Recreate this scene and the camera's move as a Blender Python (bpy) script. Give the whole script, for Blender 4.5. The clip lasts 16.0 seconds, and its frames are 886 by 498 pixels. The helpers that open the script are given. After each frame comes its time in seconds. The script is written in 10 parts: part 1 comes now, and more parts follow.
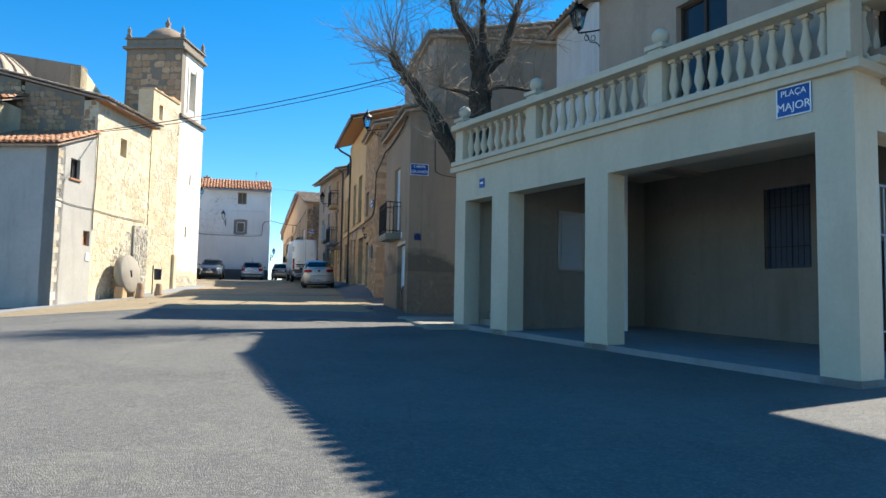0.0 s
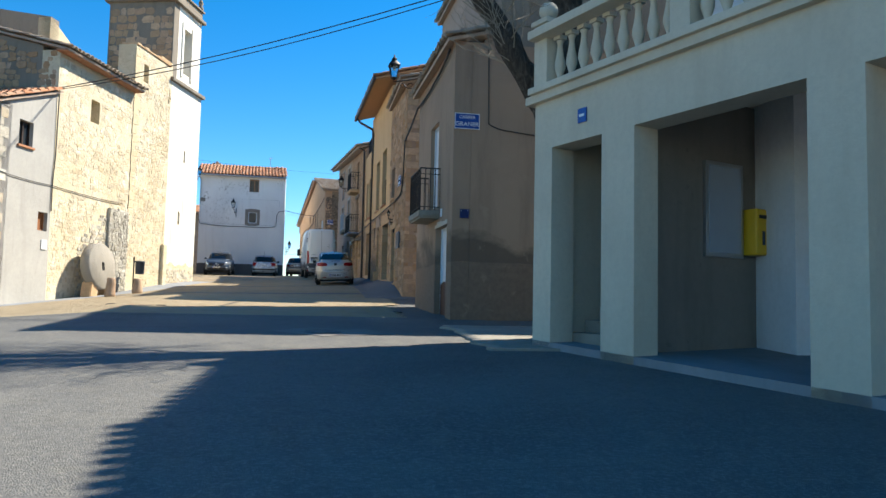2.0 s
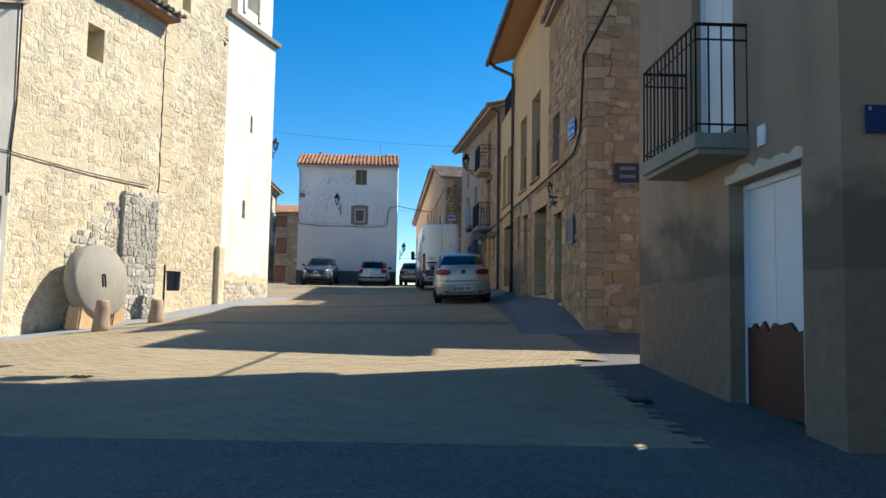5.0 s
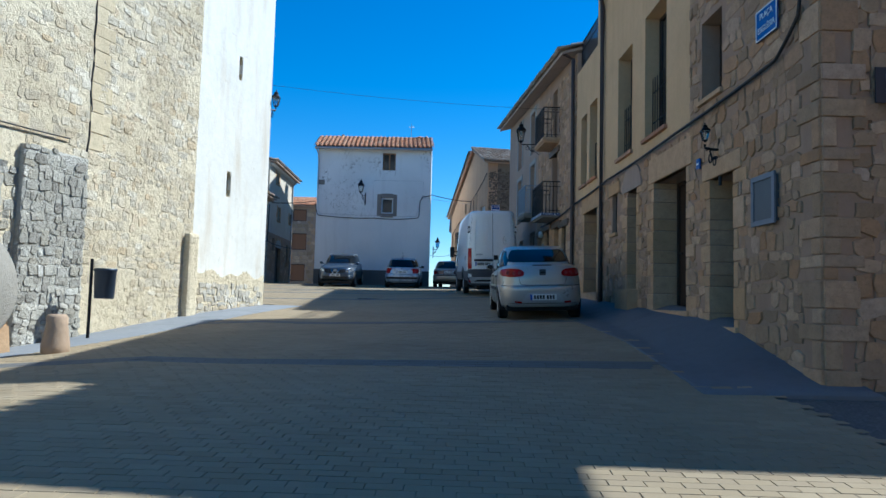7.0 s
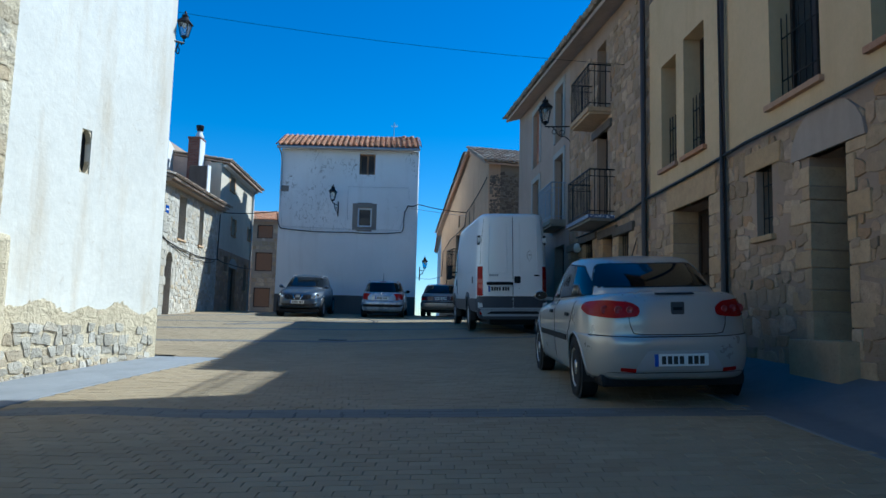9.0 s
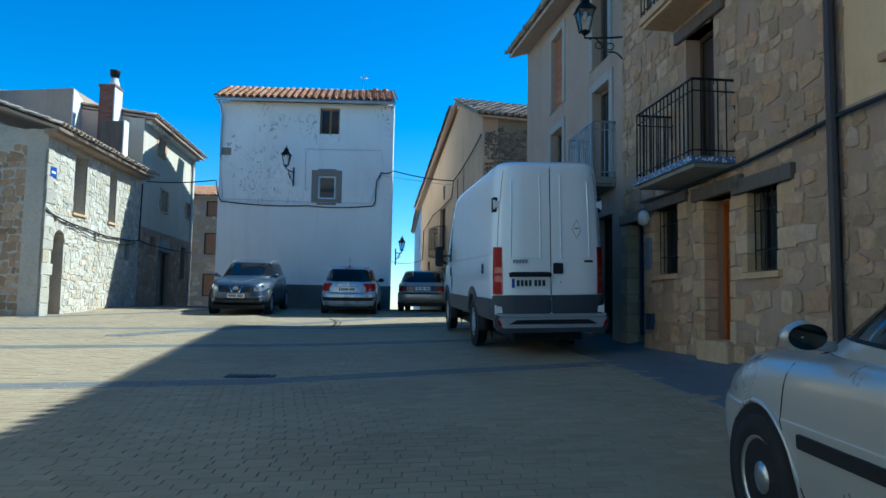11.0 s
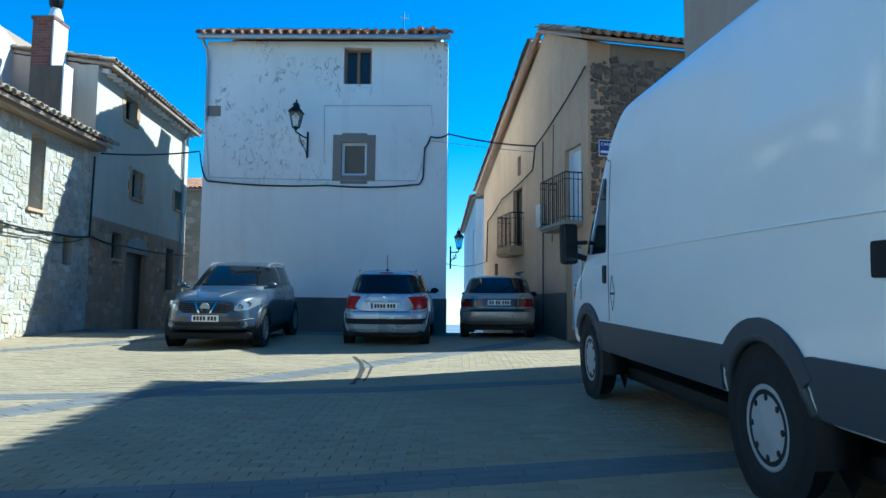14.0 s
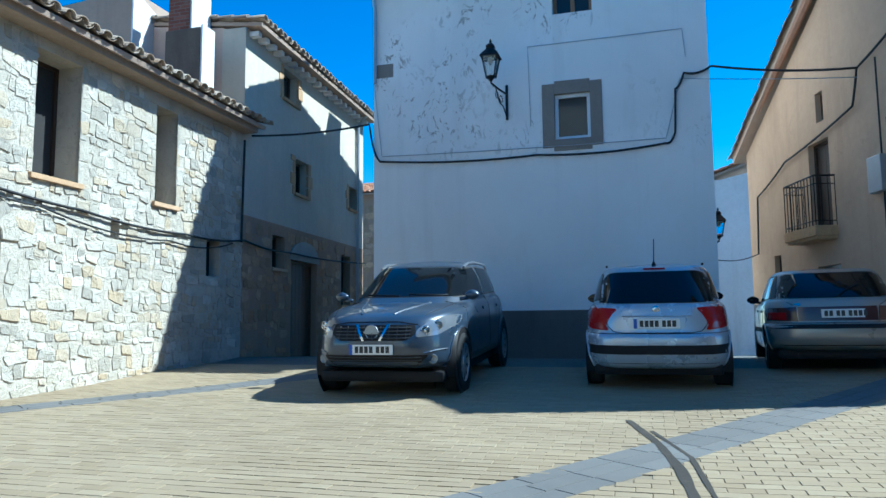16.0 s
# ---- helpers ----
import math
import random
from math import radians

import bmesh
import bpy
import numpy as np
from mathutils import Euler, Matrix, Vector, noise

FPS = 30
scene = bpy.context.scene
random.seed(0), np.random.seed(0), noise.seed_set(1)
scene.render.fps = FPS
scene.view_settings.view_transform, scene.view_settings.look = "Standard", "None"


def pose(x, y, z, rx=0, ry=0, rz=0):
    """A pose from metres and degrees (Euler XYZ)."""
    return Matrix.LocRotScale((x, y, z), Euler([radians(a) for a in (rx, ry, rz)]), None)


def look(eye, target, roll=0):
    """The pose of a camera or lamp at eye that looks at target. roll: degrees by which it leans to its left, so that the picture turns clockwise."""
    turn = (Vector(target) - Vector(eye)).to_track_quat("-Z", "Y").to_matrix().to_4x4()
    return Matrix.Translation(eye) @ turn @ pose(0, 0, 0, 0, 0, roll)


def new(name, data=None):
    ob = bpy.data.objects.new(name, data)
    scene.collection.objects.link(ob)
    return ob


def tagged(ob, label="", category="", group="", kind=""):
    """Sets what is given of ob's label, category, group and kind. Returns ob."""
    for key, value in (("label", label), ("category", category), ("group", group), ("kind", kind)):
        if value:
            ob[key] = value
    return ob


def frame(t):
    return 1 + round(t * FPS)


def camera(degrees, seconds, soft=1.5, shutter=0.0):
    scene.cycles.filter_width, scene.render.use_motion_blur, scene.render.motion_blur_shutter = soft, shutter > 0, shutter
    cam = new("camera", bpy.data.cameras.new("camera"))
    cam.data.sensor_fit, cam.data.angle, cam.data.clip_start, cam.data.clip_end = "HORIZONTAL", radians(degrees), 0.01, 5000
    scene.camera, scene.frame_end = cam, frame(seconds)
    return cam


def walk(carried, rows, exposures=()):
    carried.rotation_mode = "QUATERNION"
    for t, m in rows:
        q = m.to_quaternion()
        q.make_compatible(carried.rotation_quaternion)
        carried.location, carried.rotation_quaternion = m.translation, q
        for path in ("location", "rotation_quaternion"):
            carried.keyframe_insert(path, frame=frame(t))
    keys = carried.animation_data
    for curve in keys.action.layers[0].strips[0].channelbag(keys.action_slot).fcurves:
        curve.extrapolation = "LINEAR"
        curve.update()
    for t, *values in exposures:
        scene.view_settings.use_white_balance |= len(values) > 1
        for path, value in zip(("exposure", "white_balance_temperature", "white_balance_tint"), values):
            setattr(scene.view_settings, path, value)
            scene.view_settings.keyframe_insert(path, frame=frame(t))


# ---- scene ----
from mathutils.bvhtree import BVHTree

cam = camera(64.0, 16.0)
EXPOSURES = [(0.0, 1.22, 6500, 8), (4.5, 0.95, 6450, 8), (7.0, 0.62, 5200, 3), (9.0, 0.48, 5030, 0), (12.0, 1.0, 5050, -8), (14.5, 1.08, 4830, -8), (16.0, 1.0, 4800, -5)]
PATH = [
    (0, (2.314, 2.073, 1.62), (2.723, 4.025, 1.772), 1.1),
    (0.5, (2.607, 3.724, 1.71), (3.001, 5.68, 1.849), 1.1),
    (1, (2.669, 5.099, 1.707), (3.057, 7.056, 1.84), 1.2),
    (1.5, (2.711, 6.454, 1.692), (3.086, 8.414, 1.826), 1.2),
    (2, (2.821, 8.036, 1.709), (3.166, 10.0, 1.853), 1.3),
    (2.5, (2.907, 9.69, 1.801), (3.213, 11.661, 1.948), 1.0),
    (3, (2.999, 11.351, 1.887), (3.256, 13.329, 2.033), 1.1),
    (3.5, (3.016, 13.161, 1.983), (3.208, 15.147, 2.129), 1.3),
    (4, (2.965, 14.92, 2.031), (3.094, 16.911, 2.176), 1.5),
    (4.5, (2.939, 16.623, 2.154), (3.0, 18.617, 2.302), 1.2),
    (7, (2.118, 24.422, 2.519), (2.056, 26.416, 2.664), 1.5),
    (7.5, (1.978, 26.107, 2.573), (1.909, 28.1, 2.733), 1.6),
    (8, (1.772, 27.714, 2.658), (1.719, 29.704, 2.852), 1.1),
    (8.5, (1.637, 29.441, 2.751), (1.604, 31.429, 2.968), 1.6),
    (9, (1.481, 30.945, 2.874), (1.476, 32.934, 3.086), 1.5),
    (11.5, (1.143, 38.276, 3.413), (1.216, 40.268, 3.571), 1.0),
    (12, (1.095, 39.569, 3.471), (1.164, 41.558, 3.667), 0.9),
    (12.5, (1.093, 40.842, 3.584), (1.149, 42.832, 3.781), 0.7),
    (13, (1.026, 41.952, 3.618), (1.07, 43.943, 3.795), 0.5),
    (13.5, (0.889, 43.105, 3.615), (0.907, 45.096, 3.795), 0.2),
    (14, (0.523, 44.470, 3.686), (0.48, 46.462, 3.865), 0.6),
    (14.5, (0.235, 45.885, 3.79), (0.121, 47.876, 3.945), 0.7),
    (15, (-0.137, 47.203, 3.771), (-0.331, 49.187, 3.929), 0.0),
    (15.5, (-0.458, 48.437, 3.83), (-0.811, 50.398, 4.01), -0.1),
    (16, (-0.89, 49.304, 3.835), (-1.443, 51.215, 4.04), -0.5),
]
walk(cam, [(t, look(eye, target, roll)) for t, eye, target, roll in PATH], EXPOSURES)

# ---- world, sun and sky ----
SUN_DIR = Vector((0.630, 0.277, 0.7245)).normalized()
world = bpy.data.worlds.new("sky_world")
scene.world = world
world.use_nodes = True
wn = world.node_tree
wn.nodes.clear()
sky = wn.nodes.new("ShaderNodeTexSky")
sky.sky_type = "NISHITA"
sky.sun_disc = False
sky.sun_elevation = math.asin(SUN_DIR.z)
sky.sun_rotation = math.atan2(SUN_DIR.x, SUN_DIR.y)
sky.altitude = 900
sky.air_density = 1.0
sky.dust_density = 0.2
sky.ozone_density = 3.0
tint = wn.nodes.new("ShaderNodeHueSaturation")
tint.inputs["Saturation"].default_value = 1.42
tint.inputs["Hue"].default_value = 0.497
wbg = wn.nodes.new("ShaderNodeBackground")
wbg.inputs["Strength"].default_value = 0.095
wout = wn.nodes.new("ShaderNodeOutputWorld")
wn.links.new(sky.outputs[0], tint.inputs["Color"])
wn.links.new(tint.outputs[0], wbg.inputs["Color"])
wn.links.new(wbg.outputs[0], wout.inputs["Surface"])
sun_data = bpy.data.lights.new("sun", "SUN")
sun_data.energy = 5.0
sun_data.angle = radians(0.55)
sun_data.color = (1.0, 0.93, 0.82)
sun = new("sun", sun_data)
sun.matrix_world = look(SUN_DIR * 60 + Vector((0, 40, 0)), (0, 40, 0))

# ---- materials ----


class Nodes:
    """A small hand for wiring a node material."""

    def __init__(self, name):
        self.mat = bpy.data.materials.new(name)
        self.mat.use_nodes = True
        self.t = self.mat.node_tree
        self.bsdf = self.t.nodes["Principled BSDF"]
        self.co = self.t.nodes.new("ShaderNodeTexCoord").outputs["Object"]

    def add(self, kind, **inputs):
        n = self.t.nodes.new(kind)
        for k, v in inputs.items():
            self.set(n.inputs[k.replace("_", " ")], v)
        return n

    def set(self, socket, v):
        if isinstance(v, bpy.types.NodeSocket):
            self.t.links.new(v, socket)
        else:
            socket.default_value = v

    def noise(self, scale, detail=4.0, rough=0.6, co=None, dist=0.0):
        n = self.add("ShaderNodeTexNoise", Scale=scale, Detail=detail, Roughness=rough, Distortion=dist)
        self.set(n.inputs["Vector"], co or self.co)
        return n.outputs["Fac"]

    def stretch(self, sx, sy, sz):
        n = self.add("ShaderNodeMapping")
        n.inputs["Scale"].default_value = (sx, sy, sz)
        self.set(n.inputs["Vector"], self.co)
        return n.outputs[0]

    def ramp(self, fac, stops):
        n = self.t.nodes.new("ShaderNodeValToRGB")
        self.set(n.inputs[0], fac)
        e = n.color_ramp.elements
        while len(e) < len(stops):
            e.new(0.5)
        for el, (p, c) in zip(e, stops):
            el.position = p
            el.color = (*c, 1) if len(c) == 3 else c
        return n.outputs[0]

    def mask(self, fac, lo, hi):
        return self.ramp(fac, [(lo, (0, 0, 0)), (hi, (1, 1, 1))])

    def mix(self, fac, a, b, blend="MIX"):
        n = self.t.nodes.new("ShaderNodeMix")
        n.data_type = "RGBA"
        n.blend_type = blend
        self.set(n.inputs[0], fac)
        for s, v in ((n.inputs[6], a), (n.inputs[7], b)):
            if isinstance(v, tuple) and len(v) == 3:
                v = (*v, 1)
            self.set(s, v)
        return n.outputs[2]

    def math(self, op, a, b=0.0):
        n = self.t.nodes.new("ShaderNodeMath")
        n.operation = op
        self.set(n.inputs[0], a)
        self.set(n.inputs[1], b)
        return n.outputs[0]

    def bump(self, height, strength=0.4, distance=0.02, under=None):
        n = self.add("ShaderNodeBump", Strength=strength, Distance=distance)
        self.set(n.inputs["Height"], height)
        if under is not None:
            self.set(n.inputs["Normal"], under)
        return n.outputs[0]

    def done(self, color, rough=0.85, normal=None, metal=0.0, spec=0.4):
        if isinstance(color, tuple) and len(color) == 3:
            color = (*color, 1)
        self.set(self.bsdf.inputs["Base Color"], color)
        self.set(self.bsdf.inputs["Roughness"], rough)
        self.set(self.bsdf.inputs["Metallic"], metal)
        self.set(self.bsdf.inputs["Specular IOR Level"], spec)
        if normal is not None:
            self.set(self.bsdf.inputs["Normal"], normal)
        return self.mat


def c3(c, k):
    return tuple(max(0.0, min(1.0, v * k)) for v in c)


def render_mat(name, base, stain, fine=14.0, coarse=0.7, spots=0.0, bump=0.35, rough=0.9):
    """Painted or raw render: two scales of tone, stains that run down, fine grain."""
    n = Nodes(name)
    big = n.noise(coarse, 5, 0.62, dist=0.6)
    run = n.noise(1.0, 5, 0.65, co=n.stretch(2.2, 2.2, 0.35))
    fin = n.noise(fine, 6, 0.7)
    grit = n.noise(90.0, 3, 0.6)
    col = n.mix(n.mask(big, 0.35, 0.7), base, c3(base, 0.86))
    col = n.mix(n.math("MULTIPLY", n.mask(run, 0.5, 0.74), 0.75), col, stain)
    col = n.mix(n.math("MULTIPLY", n.mask(fin, 0.42, 0.72), 0.35), col, c3(base, 0.72))
    if spots:
        sp = n.noise(3.1, 7, 0.72, dist=1.2)
        col = n.mix(n.math("MULTIPLY", n.mask(sp, 0.63, 0.66), spots), col, c3(stain, 0.8))
    nrm = n.bump(fin, bump, 0.02)
    nrm = n.bump(grit, bump * 0.6, 0.004, nrm)
    return n.done(col, rough, nrm, spec=0.25)


def stone_mat(name, tones, fine=9.0, bump=0.6):
    """Stone pieces, each of its own tone, with grain and pits."""
    n = Nodes(name)
    info = n.t.nodes.new("ShaderNodeObjectInfo")
    geo = n.t.nodes.new("ShaderNodeNewGeometry")
    rnd = n.math("FRACT", n.math("ADD", info.outputs["Random"], geo.outputs["Random Per Island"]))
    col = n.ramp(rnd, [(i / (len(tones) - 1), c) for i, c in enumerate(tones)])
    wco = geo.outputs["Position"]
    fin = n.noise(fine, 7, 0.72, co=wco)
    pit = n.noise(fine * 5, 4, 0.6, co=wco)
    col = n.mix(n.math("MULTIPLY", n.mask(fin, 0.4, 0.75), 0.5), col, c3(tones[0], 0.6))
    col = n.mix(n.math("MULTIPLY", n.mask(pit, 0.56, 0.7), 0.3), col, c3(tones[0], 0.42))
    nrm = n.bump(fin, bump, 0.05)
    nrm = n.bump(pit, bump * 0.7, 0.01, nrm)
    return n.done(col, 0.92, nrm, spec=0.2)


def masonry_mat(name, tones, bump=1.0):
    """Rough lime-bedded field stone: ragged pits, hollows and stains that run over stones and joints alike."""
    n = Nodes(name)
    info = n.t.nodes.new("ShaderNodeObjectInfo")
    geo = n.t.nodes.new("ShaderNodeNewGeometry")
    rnd = n.math("FRACT", n.math("ADD", info.outputs["Random"], geo.outputs["Random Per Island"]))
    wco = geo.outputs["Position"]
    big = n.noise(0.9, 4, 0.6, co=wco)
    mid = n.noise(5.5, 6, 0.68, co=wco, dist=0.6)
    pit = n.noise(17.0, 5, 0.7, co=wco, dist=0.8)
    fin = n.noise(60.0, 3, 0.6, co=wco)
    col = n.ramp(rnd, [(i / (len(tones) - 1), c) for i, c in enumerate(tones)])
    col = n.mix(n.math("MULTIPLY", n.mask(big, 0.42, 0.62), 0.6), col, c3(tones[0], 0.86))
    col = n.mix(n.math("MULTIPLY", n.mask(mid, 0.52, 0.66), 0.4), col, c3(tones[0], 0.66))
    col = n.mix(n.math("MULTIPLY", n.mask(pit, 0.6, 0.68), 0.6), col, c3(tones[0], 0.36))
    nrm = n.bump(mid, bump * 0.8, 0.06)
    nrm = n.bump(pit, bump * 0.8, 0.02, nrm)
    nrm = n.bump(fin, bump * 0.5, 0.006, nrm)
    return n.done(col, 0.95, nrm, spec=0.15)


def plain_mat(name, base, rough=0.5, metal=0.0, vary=0.12, scale=6.0, spec=0.5, bump=0.05):
    n = Nodes(name)
    f = n.noise(scale, 5, 0.6)
    g = n.noise(scale * 9, 3, 0.6)
    col = n.mix(n.math("MULTIPLY", f, vary * 2), base, c3(base, 0.55))
    r = n.math("ADD", n.math("MULTIPLY", g, 0.16), rough - 0.08)
    return n.done(col, r, n.bump(g, bump, 0.004), metal, spec)


def wood_mat(name, base, dark, scale=3.0, rough=0.55):
    n = Nodes(name)
    grain = n.noise(scale, 6, 0.62, co=n.stretch(9, 9, 0.7), dist=1.4)
    fleck = n.noise(scale * 12, 3, 0.6, co=n.stretch(6, 6, 0.6))
    col = n.mix(n.mask(grain, 0.35, 0.68), base, dark)
    col = n.mix(n.math("MULTIPLY", fleck, 0.3), col, c3(dark, 0.7))
    return n.done(col, rough, n.bump(grain, 0.2, 0.006), spec=0.35)


def paint_mat(name, base, rough=0.22, metal=0.55):
    """Car paint: a clear coat over flakes, with a film of dust."""
    n = Nodes(name)
    dust = n.noise(2.2, 5, 0.65)
    fl = n.noise(420.0, 2, 0.5)
    col = n.mix(n.math("MULTIPLY", fl, 0.22), base, c3(base, 1.35))
    col = n.mix(n.math("MULTIPLY", n.mask(dust, 0.45, 0.8), 0.07), col, (0.3, 0.27, 0.22))
    m = n.done(col, n.math("ADD", n.math("MULTIPLY", dust, 0.18), rough - 0.05), None, metal, 0.5)
    n.bsdf.inputs["Coat Weight"].default_value = 0.7
    n.bsdf.inputs["Coat Roughness"].default_value = 0.06
    return m


def glass_mat(name, tint_col=(0.02, 0.026, 0.03), rough=0.03):
    """Dark glazing of cars and windows: a mirror-smooth dark sheet."""
    n = Nodes(name)
    f = n.noise(1.6, 4, 0.6)
    return n.done(n.mix(f, tint_col, c3(tint_col, 1.8)), n.math("ADD", n.math("MULTIPLY", f, 0.06), rough), None, 0.0, 0.35)


M = {}
M["asphalt"] = None
M["concrete_patch"] = render_mat("pale_concrete", (0.3, 0.275, 0.225), (0.17, 0.155, 0.125), 9, 1.3, 0.8, 0.6)
M["sidewalk"] = render_mat("sidewalk_concrete", (0.26, 0.268, 0.277), (0.185, 0.19, 0.195), 9, 0.8)
# Darker copy of the sidewalk, the shade by the houses put into its colour.
M["walk_east"] = render_mat("shaded_grey_walk_concrete", (0.168, 0.172, 0.178), (0.122, 0.125, 0.13), 9, 0.8)
M["render_grey"] = render_mat("grey_cement_render", (0.30, 0.275, 0.24), (0.21, 0.19, 0.165), 9, 0.5, 0.25)
M["render_lgrey"] = render_mat("pale_grey_cement_render", (0.42, 0.40, 0.36), (0.30, 0.285, 0.26), 8, 0.6, 0.2)
M["render_front"] = render_mat("mottled_pale_cement", (0.46, 0.44, 0.41), (0.3, 0.285, 0.265), 6, 0.7, 0.4)
M["render_plaster"] = render_mat("warm_cream_plaster", (0.6, 0.53, 0.42), (0.46, 0.4, 0.31), 8, 0.6, 0.3)
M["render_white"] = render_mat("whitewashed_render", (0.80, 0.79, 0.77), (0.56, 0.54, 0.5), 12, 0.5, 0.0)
M["render_tower"] = render_mat("tower_lime_render", (0.8, 0.765, 0.68), (0.56, 0.46, 0.32), 6, 0.5, 0.3)
M["render_cream"] = render_mat("cream_render", (0.678, 0.465, 0.254), (0.53, 0.347, 0.18), 12, 0.6)
M["render_yellow"] = render_mat("sandy_ochre_render", (0.557, 0.38, 0.245), (0.399, 0.266, 0.172), 8, 0.5, 0.3)
M["render_porch"] = render_mat("porch_cream_render", (0.62, 0.55, 0.42), (0.5, 0.43, 0.32), 14, 0.6)
# Darker than the outer porch render: shade under the terrace put into it.
M["porch_inner"] = render_mat("shade_darkened_porch_cement", (0.24, 0.21, 0.175), (0.16, 0.14, 0.115), 8, 0.6, 0.4)
M["render_pink"] = render_mat("pinkish_render", (0.6, 0.45, 0.36), (0.45, 0.33, 0.26), 9, 0.6)
M["render_beige"] = render_mat("beige_render", (0.44, 0.331, 0.252), (0.308, 0.23, 0.18), 9, 0.6, 0.2)
M["plinth"] = render_mat("dark_cement_plinth", (0.13, 0.125, 0.12), (0.09, 0.085, 0.08), 10, 0.8)
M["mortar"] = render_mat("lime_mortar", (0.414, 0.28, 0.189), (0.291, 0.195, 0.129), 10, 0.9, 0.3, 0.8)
M["church_wall"] = masonry_mat("church_ochre_masonry", [(0.64, 0.53, 0.345), (0.72, 0.62, 0.44), (0.67, 0.56, 0.38)])
# Weathered stone, darkened further for church and tower sides out of the sun.
M["church_dark"] = render_mat("weathered_shaded_church_stone", (0.26, 0.22, 0.17), (0.15, 0.13, 0.105), 4, 0.6, 0.4, 0.9)
M["stone"] = stone_mat("rubble_stone", [(0.314, 0.209, 0.124), (0.504, 0.337, 0.198), (0.358, 0.242, 0.152), (0.627, 0.427, 0.267), (0.448, 0.257, 0.129), (0.56, 0.399, 0.276)])
M["stone_dark"] = stone_mat("dark_brown_rubble", [(0.14, 0.11, 0.085), (0.2, 0.16, 0.12), (0.12, 0.1, 0.08), (0.26, 0.22, 0.17), (0.17, 0.13, 0.09)])
M["stone_pale"] = masonry_mat("pale_rubble_stone", [(0.48, 0.43, 0.34), (0.6, 0.55, 0.46), (0.37, 0.335, 0.275), (0.7, 0.65, 0.56), (0.5, 0.39, 0.25), (0.56, 0.51, 0.43)])
M["stone_church"] = masonry_mat("church_field_stone", [(0.56, 0.46, 0.31), (0.7, 0.59, 0.41), (0.57, 0.5, 0.38), (0.78, 0.7, 0.55), (0.63, 0.48, 0.29), (0.68, 0.59, 0.44), (0.5, 0.43, 0.32)], 1.1)
M["quoin_church"] = stone_mat("pale_dressed_church_stone", [(0.58, 0.47, 0.3), (0.66, 0.55, 0.36), (0.62, 0.5, 0.31)], 6, 0.4)
M["stone_lichen"] = masonry_mat("lichen_dark_stone", [(0.38, 0.35, 0.29), (0.56, 0.52, 0.43), (0.26, 0.235, 0.195), (0.7, 0.66, 0.57), (0.42, 0.37, 0.28), (0.62, 0.57, 0.48)], 1.4)
M["quoin"] = stone_mat("dressed_quoin_stone", [(0.47, 0.307, 0.17), (0.56, 0.379, 0.224), (0.515, 0.325, 0.162), (0.616, 0.424, 0.263)], 6, 0.4)
M["millstone"] = render_mat("grey_millstone", (0.33, 0.3, 0.25), (0.22, 0.2, 0.165), 22, 1.5, 0.4, 0.9)
M["tile"] = stone_mat("terracotta_tile", [(0.42, 0.19, 0.10), (0.52, 0.26, 0.14), (0.36, 0.17, 0.10), (0.48, 0.30, 0.19), (0.40, 0.24, 0.16)], 12, 0.3)
M["tile_old"] = stone_mat("lichen_grey_tile", [(0.36, 0.26, 0.18), (0.44, 0.35, 0.26), (0.30, 0.22, 0.16), (0.5, 0.42, 0.33), (0.36, 0.3, 0.23)], 12, 0.4)
M["brick"] = stone_mat("hollow_red_brick", [(0.40, 0.16, 0.08), (0.48, 0.22, 0.12), (0.36, 0.15, 0.09)], 12, 0.3)
M["iron"] = plain_mat("black_iron", (0.018, 0.018, 0.02), 0.5, 0.6, 0.2, 20)
M["pipe"] = plain_mat("brown_downpipe", (0.05, 0.032, 0.026), 0.45, 0.2, 0.2, 8)
M["cabinet_grey"] = plain_mat("painted_steel_cabinet", (0.1, 0.115, 0.125), 0.5, 0, 0.3, 7)
M["cabinet_frame"] = plain_mat("grey_steel_frame", (0.2, 0.225, 0.26), 0.5, 0.2, 0.2, 8)
M["zinc"] = plain_mat("weathered_zinc", (0.42, 0.44, 0.46), 0.45, 0.6, 0.2, 8)
M["galv"] = plain_mat("galvanised_steel", (0.33, 0.36, 0.4), 0.4, 0.8, 0.2, 10)
M["cable"] = plain_mat("black_cable", (0.015, 0.015, 0.016), 0.6, 0, 0.1, 10)
M["wood_dark"] = wood_mat("dark_brown_wood", (0.0562, 0.0324, 0.0202), (0.03, 0.0173, 0.0115))
M["wood_orange"] = wood_mat("varnished_orange_wood", (0.42, 0.11, 0.016), (0.28, 0.066, 0.011), 3, 0.35)
M["wood_soffit"] = wood_mat("pine_soffit", (0.5, 0.27, 0.12), (0.36, 0.17, 0.07))
M["wood_brown"] = wood_mat("faded_brown_boards", (0.15, 0.085, 0.055), (0.09, 0.05, 0.034))
M["wood_grey"] = wood_mat("weathered_beam", (0.17, 0.125, 0.085), (0.09, 0.065, 0.045))
M["wood_pale"] = wood_mat("pale_oak_sash", (0.34, 0.2, 0.1), (0.22, 0.12, 0.06))
M["white_paint"] = plain_mat("white_painted_sheet", (0.66, 0.69, 0.72), 0.45, 0, 0.1, 5)
M["red_paint"] = plain_mat("worn_red_paint", (0.06, 0.014, 0.011), 0.6, 0, 0.5, 9)
M["dark_blue"] = plain_mat("dark_blue_shutter", (0.03, 0.045, 0.09), 0.5, 0, 0.2, 6)
